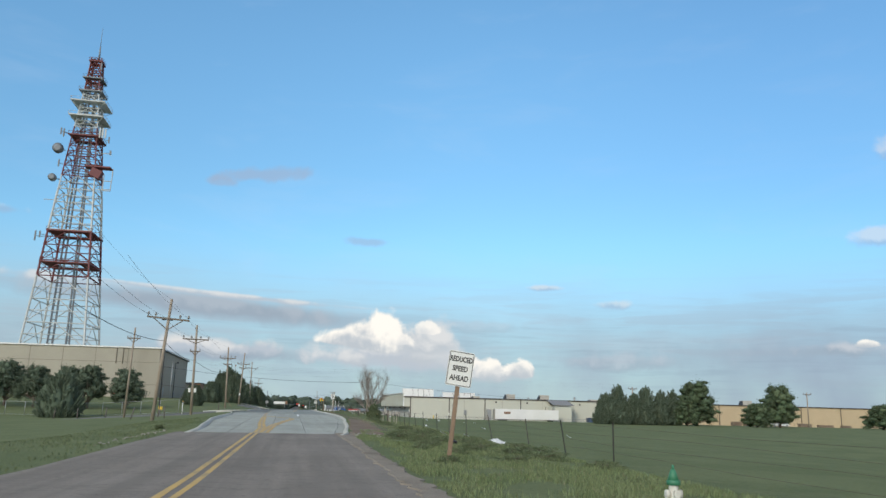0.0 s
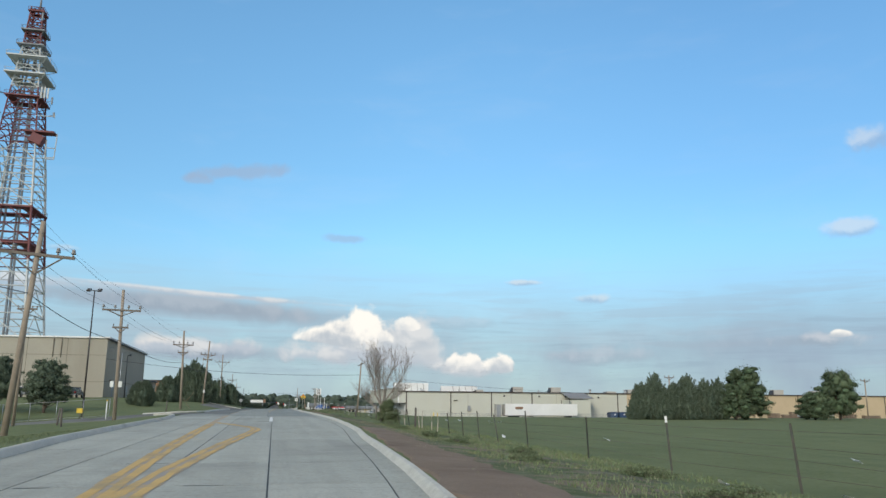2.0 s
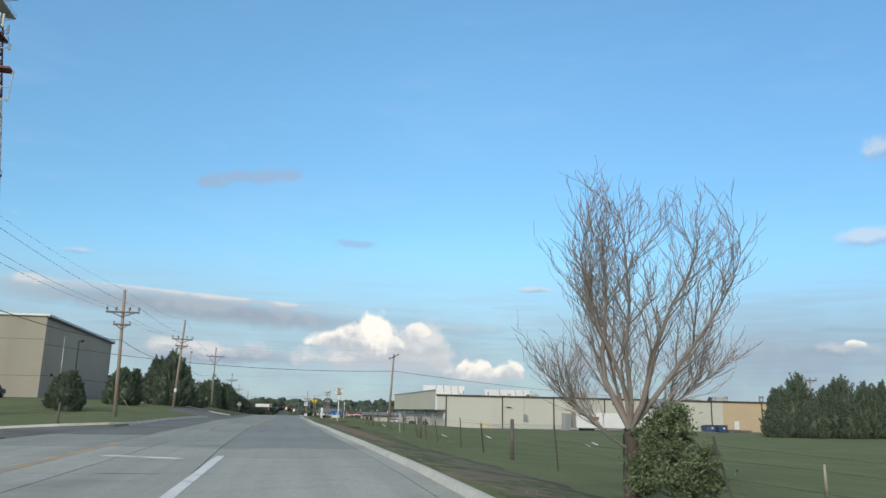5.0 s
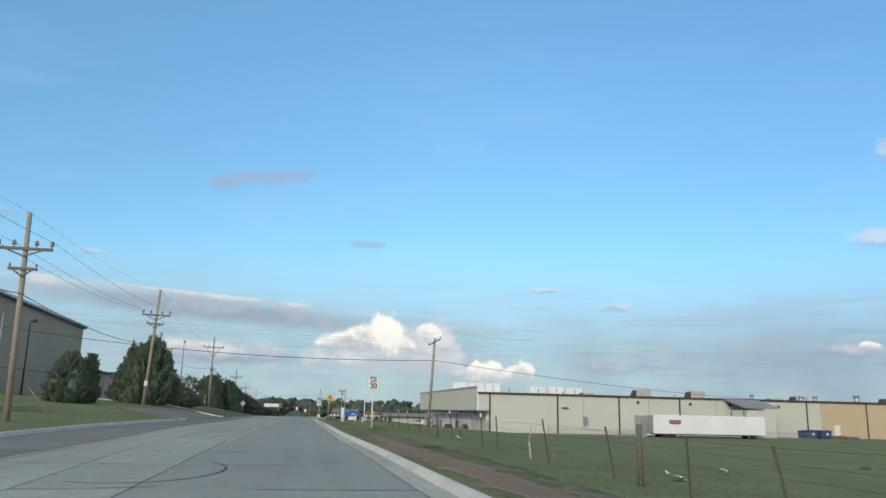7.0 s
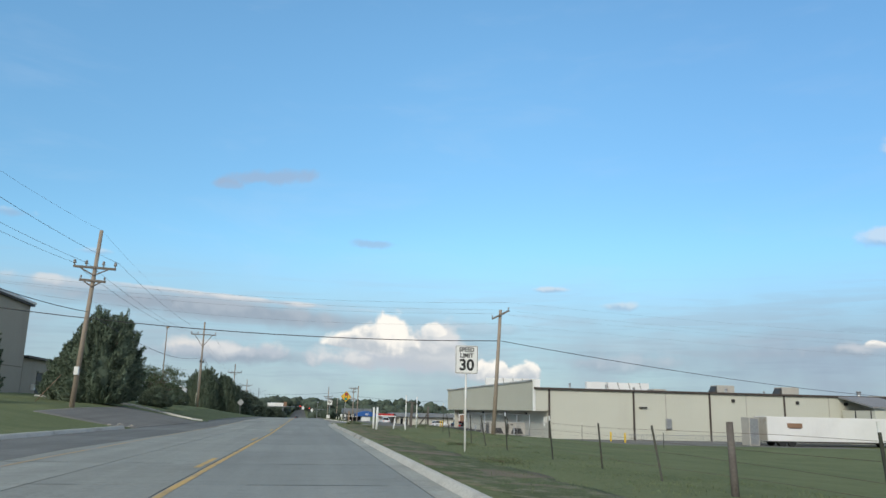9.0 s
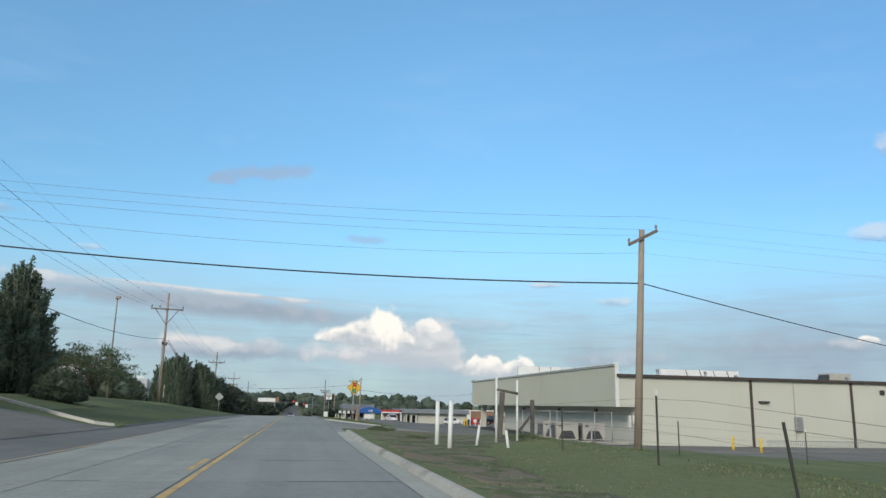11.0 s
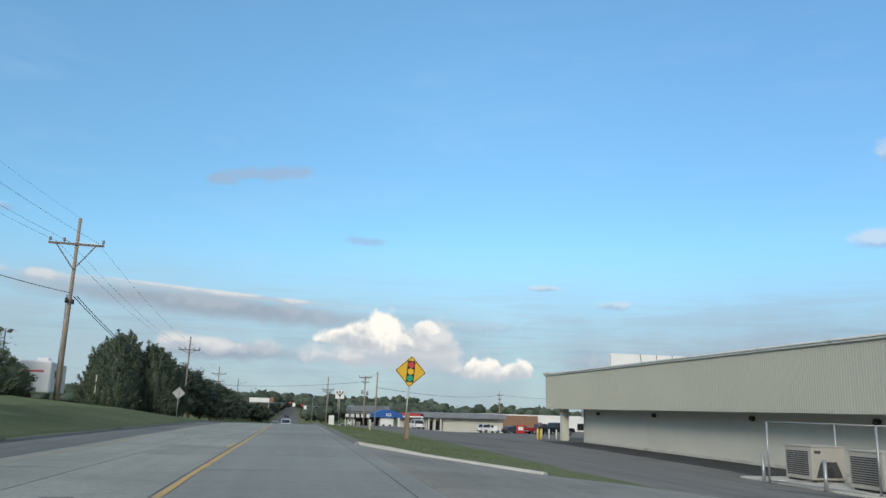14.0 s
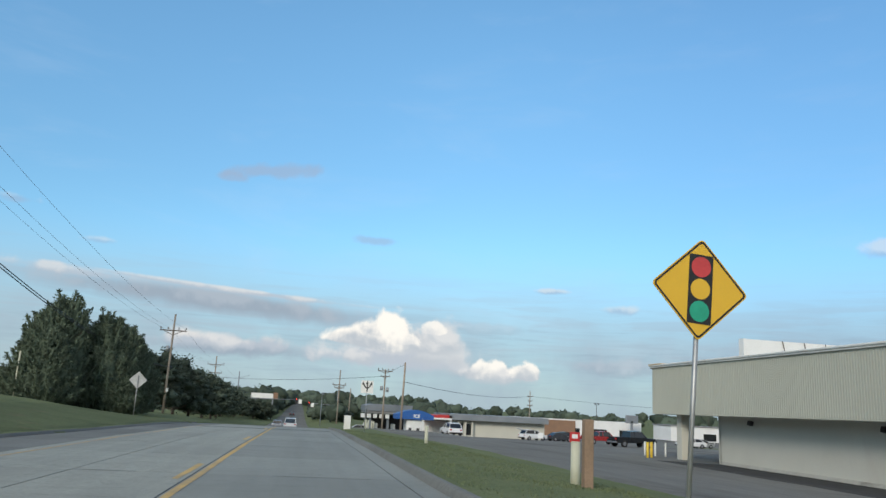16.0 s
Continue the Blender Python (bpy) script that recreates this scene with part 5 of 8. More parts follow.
# ---- the lattice tower ----
def build_tower():
    cx, cy, base = -69.9, 236.0, 2.0
    ob = thing("lattice_tower", cx, cy, base, "tall red and white steel lattice mast with dishes", "radio tower")
    prof_z, prof_w = (0, 15, 34, 48, 64, 78, 94, 105), (9.4, 8.4, 6.9, 5.9, 4.7, 3.5, 2.1, 1.4)
    half = lambda z: lerp(z, prof_z, prof_w)
    bands = ((0, 34, "tower_white"), (34, 48, "tower_red"), (48, 65, "tower_white"), (65, 81, "tower_red"), (81, 94, "tower_white"), (94, 105, "tower_red"))
    corner = ((-1, -1), (1, -1), (1, 1), (-1, 1))
    for lo, hi, mt in bands:
        bm = bmesh.new()
        n = max(2, round((hi - lo) / (half(lo) * 0.72)))
        for k in range(n):
            z0, z1 = lo + (hi - lo) * k / n, lo + (hi - lo) * (k + 1) / n
            w0, w1 = half(z0), half(z1)
            lt = 0.32 if z0 < 60 else 0.21
            for i, (sx, sy) in enumerate(corner):
                tx, ty = corner[(i + 1) % 4]
                a0, a1 = Vector((sx * w0, sy * w0, z0)), Vector((sx * w1, sy * w1, z1))
                b0, b1 = Vector((tx * w0, ty * w0, z0)), Vector((tx * w1, ty * w1, z1))
                tube(bm, a0, a1, lt, lt, 5, False)
                tube(bm, a0, b0, 0.16, 0.16, 4, False)
                m0, m1 = (a0 + b0) / 2, (a1 + b1) / 2
                tube(bm, a0, m1, 0.13, 0.13, 4, False)
                tube(bm, b0, m1, 0.13, 0.13, 4, False)
                tube(bm, (a0 + a1) / 2, (m0 + m1) / 2, 0.11, 0.11, 4, False)
                tube(bm, (b0 + b1) / 2, (m0 + m1) / 2, 0.11, 0.11, 4, False)
        part("lattice_section", bm, M[mt], ob, "red lattice section" if mt == "tower_red" else "white lattice section")
    # inner cable ladders
    for dx, w in ((-2.2, 0.75), (1.6, 0.45)):
        bm = bmesh.new()
        for s in (-1, 1):
            tube(bm, (dx * 1.4 + s * w, -1.5, 0), (dx * 0.45 + s * w * 0.5, -0.6, 96), 0.34, 0.24, 5, False)
        for z in range(2, 96, 2):
            u = z / 96
            c = dx * (1.4 - 0.95 * u)
            tube(bm, (c - w, -1.5 + 0.9 * u, z), (c + w, -1.5 + 0.9 * u, z), 0.12, 0.12, 4, False)
        part("cable_ladder", bm, M["tower_grey"], ob, "grey cable ladder")

    def deck(z, reach, mt, dx=0.0, dy=0.0, depth=0.35):
        bm = bmesh.new()
        w = half(z) + reach
        o, i = [(-w + dx, -w + dy), (w + dx, -w + dy), (w + dx, w + dy), (-w + dx, w + dy)], [(-w * 0.5 + dx, -w * 0.5 + dy), (w * 0.5 + dx, -w * 0.5 + dy), (w * 0.5 + dx, w * 0.5 + dy), (-w * 0.5 + dx, w * 0.5 + dy)]
        for zz, flip in ((z, 1), (z + depth, 0)):
            a, b = [bm.verts.new((*p, zz)) for p in o], [bm.verts.new((*p, zz)) for p in i]
            for k in range(4):
                bm.faces.new((a[k], a[(k + 1) % 4], b[(k + 1) % 4], b[k]))
        for k in range(4):
            p, q = o[k], o[(k + 1) % 4]
            sheet(bm, [(*p, z), (*q, z), (*q, z + depth), (*p, z + depth)])
            for u in (0, 0.33, 0.66):
                c = (p[0] + (q[0] - p[0]) * u, p[1] + (q[1] - p[1]) * u)
                tube(bm, (*c, z), (*c, z + 1.2), 0.05, 0.05, 4, False)
            tube(bm, (*p, z + 1.2), (*q, z + 1.2), 0.05, 0.05, 4, False)
            tube(bm, (*p, z), (p[0] * 0.4 + dx * 0.6, p[1] * 0.4 + dy * 0.6, z - w * 0.5), 0.09, 0.09, 4, False)
        part("platform", bm, M[mt], ob, "steel service platform")
    deck(89, 2.4, "tower_white"); deck(84.2, 2.0, "tower_white"); deck(78, 0.9, "tower_red"); deck(103.5, 0.5, "tower_red"); deck(97.5, 1.0, "tower_grey")
    deck(93, 1.2, "tower_grey"); deck(47.5, 0.4, "tower_red"); deck(38, 0.3, "tower_red")
    bm = bmesh.new()
    box(bm, (5.2, -3.5, 68.3), (7.4, 3.0, 0.5), None, 0.05)
    box(bm, (4.8, -4.0, 66.2), (3.2, 2.4, 2.6), Euler((0, 0.4, 0)).to_matrix(), 0.1)
    part("balcony", bm, M["tower_red"], ob, "red cantilevered balcony")
    bm = bmesh.new()
    for a, b in (((7.2, -4.5, 66), (7.2, -4.5, 61)), ((9.6, -4.5, 68), (9.4, -4.5, 61)), ((7.2, -4.5, 61), (9.4, -4.5, 61)), ((5, -4.5, 61), (9.4, -4.5, 61.5)), ((7.2, -4.5, 64), (9.5, -4.5, 64))):
        tube(bm, a, b, 0.14, 0.14, 4)
    part("hanging_frame", bm, M["tower_white"], ob)
    for x, z, r in ((-6.4, 73.0, 1.5), (-6.9, 63.8, 1.1)):
        bm = bmesh.new()
        tube(bm, (x, -4.6, z), (x, -6.0, z), r, r, 16)
        tube(bm, (x, -6.0, z), (x, -6.2, z), r, r * 0.5, 16)
        tube(bm, (x, -4.6, z), (x + 1.6, -3.5, z), 0.15, 0.15, 6)
        part("drum_antenna", bm, M["tower_grey"], ob, "grey drum antenna")
    for x, z, h, mt in ((4.6, 77.5, 3.2, "tower_white"), (5.4, 77.5, 3.2, "tower_white"), (6.2, 77.5, 3.0, "tower_white"), (-5.6, 77.0, 2.6, "tower_grey"), (-6.4, 77.6, 2.2, "tower_grey"), (7.4, 76.0, 2.0, "tower_grey"), (8.2, 72.4, 1.4, "tower_grey"), (-5.9, 67.5, 2.2, "tower_grey"), (2.6, 99.5, 2.4, "tower_grey"), (-9.6, 44.5, 3.0, "tower_grey"), (-8.4, 45.5, 2.0, "tower_grey")):
        bm = bmesh.new()
        box(bm, (x, -4.6, z + h / 2), (0.42, 0.3, h), None, 0.05)
        tube(bm, (x, -4.5, z + h / 2), (x * 0.7, -3.0, z + h / 2), 0.08, 0.08, 4)
        part("panel_antenna", bm, M[mt], ob)
    for z, x0, x1 in ((72.5, 4, 8.6), (56, 5.2, 7.6), (52, 5.4, 7.2), (57, -8.6, -5), (20, 8, 11.2)):
        bm = tube(bmesh.new(), (x0, -5, z), (x1, -5, z), 0.11, 0.11, 4)
        tube(bm, (x1, -5, z - 0.5), (x1, -5, z + 0.7), 0.09, 0.09, 4)
        part("outrigger_arm", bm, M["tower_white"], ob)
    bm = bmesh.new()
    tube(bm, (0.3, 0, 105), (0.3, 0, 109.5), 0.35, 0.18, 8)
    tube(bm, (0.3, 0, 109.5), (0.3, 0, 116), 0.10, 0.04, 6)
    part("top_mast", bm, M["tower_grey"], ob, "grey mast with whip aerial")


# ---- the tall precast hall ----
def build_hall():
    x0, x1, y0, y1, zb, zt = -68.0, -32.85, 181.8, 213.9, 0.6, 13.1
    ob = thing("warehouse", x1, y0, 0, "tall windowless tan concrete hall with a low roof edge", "building", turn=-3.3)
    back = lambda y: zt - (y - y0) * 0.031
    bm = bmesh.new()
    prism(bm, [(0, zb), (0, back(y0)), (y1 - y0, back(y1)), (y1 - y0, zb)], "x", -0.3, 0.0)
    part("side_wall", bm, M["precast"], ob, "shaded concrete side wall")
    bm = box(bmesh.new(), ((x0 - x1) / 2 - 0.15, 0.15, (zb + zt) / 2), (x1 - x0 - 0.3, 0.3, zt - zb))
    front = part("front_wall", bm, M["precast"], ob, "tan concrete front wall in panels")
    for k in range(1, 5):
        bm = box(bmesh.new(), (-k * 7.1, -0.006, (zb + zt) / 2), (0.09, 0.02, zt - zb))
        part("panel_joint", bm, M["precast_line"], front)
    for z in (9.9, 4.9):
        bm = box(bmesh.new(), ((x0 - x1) / 2, -0.006, z), (x1 - x0 - 0.1, 0.018, 0.07))
        part("panel_joint", bm, M["precast_line"], front)
    for k in (1.15, 1.35):
        bm = tube(bmesh.new(), (-k * 7.1, -0.12, 9.5), (-k * 7.1, -0.12, zt), 0.07, 0.07, 6)
        part("downpipe", bm, M["precast_line"], front, "brown downpipe")
    bm = box(bmesh.new(), (0.008, (y1 - y0) / 2, 5.0), (0.02, y1 - y0 - 0.1, 0.08))
    part("panel_joint", bm, M["precast_line"], ob)
    bm = bmesh.new()
    prism(bm, [(-0.35, back(y0) + 0.004), (-0.35, back(y0) + 0.28), (y1 - y0 + 0.5, back(y1) + 0.28), (y1 - y0 + 0.5, back(y1) + 0.004)], "x", x0 - x1 - 0.3, 0.45)
    part("roof", bm, M["roof_white"], ob, "pale flat roof edge")
    bm = bmesh.new()
    prism(bm, [(-0.3, back(y0) - 0.22), (-0.3, back(y0)), (y1 - y0 + 0.4, back(y1)), (y1 - y0 + 0.4, back(y1) - 0.22)], "x", 0.004, 0.36)
    part("gutter", bm, M["trim_brown"], ob, "dark eaves gutter")
    bm = box(bmesh.new(), (x0 - x1 + 0.15, (y1 - y0) / 2, 6.5), (0.3, y1 - y0, 12))
    part("far_wall", bm, M["precast"], ob)
    bm = box(bmesh.new(), ((x0 - x1) / 2, y1 - y0 - 0.15, 6.3), (x1 - x0 - 0.6, 0.3, 11.4))
    part("back_wall", bm, M["precast"], ob)
    for u in (6.0, 17.5):
        bm = box(bmesh.new(), (0.03, u, 3.3), (0.06, 1.1, 2.2), None, 0.02)
        door = part("door", bm, M["galv"], ob, "pale steel side door")
        bm = tube(bmesh.new(), (0.06, u + 0.4, 3.2), (0.12, u + 0.4, 3.2), 0.03, 0.03, 6)
        part("handle", bm, M["dark_metal"], door)
    bm = box(bmesh.new(), (0.12, 4.0, 5.2), (0.22, 0.5, 0.35), None, 0.03)
    part("wall_light", bm, M["dark_metal"], ob)
    # low annex behind the hall
    an = thing("annex", -31.2, 214.6, 0, "low tan annex with flat brown roof and doorway", "building")
    bm = bmesh.new()
    prism(bm, [(0, 0.8), (0, 6.1), (20, 6.1), (20, 0.8)], "x", -9, 0)
    part("wall", bm, M["precast"], an)
    bm = box(bmesh.new(), (-4.3, 10, 6.24), (9.8, 20.6, 0.28), None, 0.03)
    part("roof", bm, M["trim_brown"], an, "thin dark roof edge")
    # no recess is cut: a flat dark slab carries the doorway's shade
    bm = box(bmesh.new(), (0.03, 6.5, 3.3), (0.08, 3.2, 2.8), None, 0.02)
    door = part("doorway", bm, M["louvre"], an, "flat doorway panel with a recess's shade in its colour")
    bm = box(bmesh.new(), (0.12, 6.5, 4.75), (0.4, 3.6, 0.2), None, 0.02)
    part("lintel", bm, M["precast"], door)
    bm = box(bmesh.new(), (0.2, 3.6, 2.9), (0.4, 0.5, 0.7), None, 0.03)
    part("meter_box", bm, M["white_metal"], an)


# ---- the long tan store ----
def build_store():
    ys, zb, zt = 212.8, -1.9, 4.15
    xw, xe, yn = 30.4, 200.0, 263.2
    ob = thing("store_building", xw, ys, 0, "long low tan metal store building with dark trim", "building")
    X = lambda x: x - xw
    bm = box(bmesh.new(), ((89.0 - xw) / 2, 0.15, (zb + zt) / 2), (89.0 - xw, 0.3, zt - zb))
    south = part("south_wall", bm, M["tan_metal"], ob, "pale tan ribbed metal wall")
    bm = box(bmesh.new(), ((89.0 + xe) / 2 - xw, 0.15, (zb + zt) / 2), (xe - 89.0, 0.3, zt - zb))
    warm = part("south_wall_east", bm, M["warm_wall"], ob, "warmer tan wall of the far wing")
    bm = bmesh.new()
    for k in range(130):
        box(bm, (0.25 + k * 0.44, -0.005, (zb + zt) / 2), (0.09, 0.010, zt - zb - 0.02))
    part("ribs", bm, M["tan_metal"], south)
    for x in (30.5, 41.7, 52.2, 62.9, 86.4):
        bm = box(bmesh.new(), (X(x), -0.06, (zb + zt) / 2), (0.24, 0.1, zt - zb - 0.01), None, 0.01)
        part("downspout", bm, M["trim_brown"], south, "dark brown downspout")
    for x in (98, 112, 126, 140, 154, 168, 182):
        bm = box(bmesh.new(), (X(x), -0.06, (zb + zt) / 2), (0.22, 0.1, zt - zb - 0.01), None, 0.01)
        part("downspout", bm, M["trim_brown"], warm, "dark brown downspout")
    for x in (46.1, 57.4, 69.5):
        bm = box(bmesh.new(), (X(x), -0.03, (zb + zt) / 2 + 0.3), (0.1, 0.05, zt - zb - 0.8))
        part("conduit", bm, M["unit"], south)
    bm = box(bmesh.new(), ((xe - 28.5) / 2 - 1.9, -0.05, zt + 0.1), (xe - 28.5, 0.55, 0.26), None, 0.02)
    part("roof_trim", bm, M["trim_brown"], ob, "dark brown roof edge")
    bm = box(bmesh.new(), ((xe - xw) / 2, (yn - ys) / 2 + 0.2, zt - 0.2), (xe - xw, yn - ys - 0.4, 0.2))
    part("roof", bm, M["roof_grey"], ob)
    bm = box(bmesh.new(), (14.0, 53.7, 3.3), (28.0, 6.3, 3.4))
    part("north_canopy", bm, M["fascia"], ob, "deep canopy over the north walk")
    bm = box(bmesh.new(), ((xe - xw) / 2, yn - ys - 0.15, (zb + zt) / 2 - 0.2), (xe - xw, 0.3, zt - zb))
    part("north_wall", bm, M["tan_block"], ob)
    bm = box(bmesh.new(), (xe - xw - 0.15, (yn - ys) / 2, (zb + zt) / 2), (0.3, yn - ys - 0.7, zt - zb - 0.4))
    part("east_wall", bm, M["tan_block"], ob)
    # road front: recessed block wall under a deep ribbed overhang
    bm = box(bmesh.new(), (0.15, (263.0 - ys) / 2 + 0.16, (zb + 1.7) / 2 - 0.15), (0.3, 263.0 - ys - 0.32, 1.7 - zb + 0.3))
    west = part("west_wall", bm, M["tan_block"], ob, "painted block wall under the overhang")
    bm = box(bmesh.new(), (-0.05, (263.0 - ys) / 2, zb + 0.02), (0.12, 263.0 - ys - 0.5, 0.5))
    part("base_course", bm, M["kerb"], west)
    # pale colour chosen to throw light back onto the wall under the overhang
    bm = box(bmesh.new(), (-0.95, (269.7 - ys) / 2 + 0.01, 1.55), (1.7, 269.7 - ys - 0.05, 0.12))
    part("soffit", bm, M["tan_block"], ob, "soffit, pale so that it bounces light onto the wall")
    bm = box(bmesh.new(), (-1.86, (269.7 - ys) / 2, 3.30), (0.16, 269.7 - ys, 3.62))
    fas = part("fascia", bm, M["fascia"], ob, "tan ribbed metal fascia panel")
    bm = bmesh.new()
    k = 0
    while 0.1 + k * 0.20 < 269.7 - ys - 0.1:
        box(bm, (-1.952, 0.12 + k * 0.20, 3.30), (0.024, 0.10, 3.58))
        k += 1
    part("ribs", bm, M["fascia"], fas)
    bm = bmesh.new()
    box(bm, (-1.93, (269.7 - ys) / 2, 5.16), (0.34, 269.7 - ys + 0.16, 0.12), None, 0.02)
    box(bm, (-1.96, (269.7 - ys) / 2, 5.28), (0.46, 269.7 - ys + 0.3, 0.12), None, 0.02)
    part("cornice", bm, M["white_metal"], fas, "stepped metal cornice")
    bm = bmesh.new()
    for zz, ww in ((5.13, 0.5), (5.25, 0.66), (5.36, 0.8)):
        box(bm, (-1.8, 269.7 - ys - 0.9, zz), (ww, 2.2, 0.11), None, 0.01)
    part("cornice_end", bm, M["warm_wall"], fas, "tan stepped end of the cornice")
    bm = box(bmesh.new(), (-1.86, -0.06, 3.35), (0.34, 0.12, 3.74), None, 0.01)
    part("corner_trim", bm, M["white_metal"], fas, "white corner trim")
    bm = box(bmesh.new(), (-0.83, 0.1, 2.9), (1.7, 0.2, 2.55))
    part("overhang_side", bm, M["tan_metal"], ob)
    bm = box(bmesh.new(), (-0.9, 269.7 - ys - 0.1, 3.3), (1.75, 0.2, 3.5))
    part("overhang_end", bm, M["fascia"], ob)
    bm = box(bmesh.new(), (-0.7, 267.0 - ys, -0.2), (0.75, 0.75, 3.5), None, 0.02)
    part("pier", bm, M["tan_block"], ob, "square painted pier")
    for y in (222, 233, 247, 259):
        bm = box(bmesh.new(), (-0.14, y - ys, 1.12), (0.28, 0.36, 0.3), Euler((0, 0.3, 0)).to_matrix(), 0.03)
        part("wall_light", bm, M["dark_metal"], west, "dark wall-pack light")
    bm = box(bmesh.new(), (-0.06, 1.6, 0.2), (0.12, 0.5, 1.1), None, 0.02)
    part("meter_box", bm, M["white_metal"], west)
    bm = box(bmesh.new(), (-0.08, 0.7, 0.4), (0.14, 0.4, 0.8), None, 0.02)
    part("meter_box", bm, M["white_metal"], west)
    # loading dock canopy
    bm = bmesh.new()
    prism(bm, [(-6.5, 2.75), (-6.5, 2.95), (0, 4.35), (0, 4.15)], "x", X(70.8), X(76.9))
    part("dock_canopy", bm, M["roof_grey"], ob, "grey sloping dock canopy")
    bm = bmesh.new()
    box(bm, (X(73.6), -3.4, 0.3), (5.0, 6.0, 4.3))
    part("dock_housing", bm, M["tan_metal"], ob)
    for x in (68.4, 70.6):
        part("dock_post", tube(bmesh.new(), (X(x), -6.3, -1.6), (X(x), -6.3, 2.4), 0.08, 0.08, 6), M["dark_metal"], ob)
    for x in (92.0, 57.5):
        bm = box(bmesh.new(), (X(x), -0.04, -0.75), (1.1, 0.08, 2.2), None, 0.02)
        part("door", bm, M["white_metal"], south if x < 88 else warm, "white steel service door")
    for x, z in ((55.5, 3.35), (64.8, 3.3), (72, 3.3), (81, 3.2)):
        bm = box(bmesh.new(), (X(x), -0.12, z), (0.4, 0.24, 0.4), None, 0.03)
        part("wall_light", bm, M["dark_metal"], south)
    bm = box(bmesh.new(), (X(42.9), -0.2, 2.2), (1.0, 0.3, 0.14))
    part("wall_bracket", bm, M["dark_metal"], south)
    bm = bmesh.new()
    box(bm, (X(46.3), -0.2, 0.25), (0.7, 0.35, 1.3), None, 0.03)
    part("meter_cabinet", bm, M["galv"], south)
    # rooftop: parapet screens and plant
    for x0, x1, y, z1 in ((44.2, 54.4, 235.0, 6.2), (36.0, 47.0, 268.4, 7.88)):
        bm = box(bmesh.new(), (X((x0 + x1) / 2), y - ys, (zt + z1) / 2), (x1 - x0, 0.2, z1 - zt), None, 0.01)
        box(bm, (X(x0) - 0.11, y - ys + 0.25, (zt + z1) / 2 + 0.03), (0.2, 0.7, z1 - zt))
        scr = part("roof_screen", bm, M["roof_white"], ob, "white rooftop screen wall")
        for k in range(4):
            xx = X(x0 + (x1 - x0) * (0.3 + 0.18 * k))
            part("screen_brace", tube(bmesh.new(), (xx, y - ys - 0.1, z1), (xx + 0.25, y - ys - 0.9, zt), 0.05, 0.05, 4), M["trim_brown"], scr)
    for x, y, w, h in ((53.8, 231, 2.6, 1.0), (64.8, 231, 3.6, 1.85), (75.9, 231, 3.6, 1.85), (92.7, 231, 3.6, 0.9), (101.0, 235, 3.4, 1.6), (118.0, 230, 4.5, 1.5), (146, 230, 4.0, 1.9), (163, 235, 4.0, 1.8), (137.5, 240, 5.0, 1.7)):
        u = thing("rooftop_unit", x, y, zt - 0.1, "beige rooftop air handler", "air conditioner", "rooftop units")
        part("body", box(bmesh.new(), (0, 0, 0.15 + h / 2), (w * 0.8, 2.2, h), None, 0.04), M["unit"], u)
        part("hood", prism(bmesh.new(), [(-w * 0.4 - 0.7, 0.5), (-w * 0.4, h), (-w * 0.4, 0.5)], "y", -0.9, 0.9), M["louvre"], u, "dark intake hood")
        part("kerb_frame", box(bmesh.new(), (0, 0, 0.08), (w * 0.7, 2.0, 0.16)), M["galv"], u)
    for x, y, h, r in ((35.1, 218, 0.85, 0.12), (40.2, 218, 0.8, 0.12), (46, 222, 0.7, 0.16), (62.5, 226, 1.1, 0.16), (70, 228, 0.9, 0.14), (84, 225, 1.2, 0.3), (95, 226, 1.2, 0.4), (98, 226, 1.3, 0.4), (107, 226, 1.6, 0.5), (39.6, 240, 1.0, 0.14)):
        u = thing("roof_vent", x, y, zt - 0.1, "small metal roof vent pipe", "vent", "roof vents")
        part("pipe", tube(bmesh.new(), (0, 0, 0), (0, 0, h + 0.15), r, r, 10), M["galv"], u)
        part("cap", tube(bmesh.new(), (0, 0, h + 0.1), (0, 0, h + 0.3), r * 1.35, r * 1.1, 10), M["galv"], u)
    dome = bmesh.new()
    bmesh.ops.create_uvsphere(dome, u_segments=20, v_segments=10, radius=1, matrix=Matrix.Translation((128, 236, zt - 0.2)) @ Matrix.Diagonal((4.6, 4.6, 2.0, 1)))
    bmesh.ops.delete(dome, geom=[v for v in dome.verts if v.co.z < zt - 0.25], context="VERTS")
    solid("roof_dome", dome, M["roof_white"], "white domed roof cover", "dome")


build_tower()
build_hall()
build_store()

# ---- poles, wires ----
utility_pole(-13.57, 67.35, -0.6, (-12.9, 67.4, 10.1), [(8.35, 3.6, 1.0, 4, (-0.95, -0.6, 0.55, 0.95))], "leaning brown utility pole with braced crossarm on the verge")
utility_pole(-13.84, 94.6, -0.42, (-14.05, 94.6, 10.5), [(8.75, 3.1, 0.5, 1, (-0.95, -0.35, 0.35, 0.95)), (7.3, 1.25, 0.45, 0, (-0.9, 0.9))], "brown utility pole with two crossarms beside the drive", gear=[("box", 2.6, -0.35, -0.1), ("box", 2.6, 0.3, -0.1)])
utility_pole(-13.5, 136.5, 0.1, (-13.77, 136.5, 10.9), [(8.95, 2.7, 0.4, 0, (-0.95, -0.4, 0.4, 0.95)), (7.9, 1.4, 0.4, 0, (-0.9, 0.9))], "straight brown utility pole with two crossarms on the lawn")
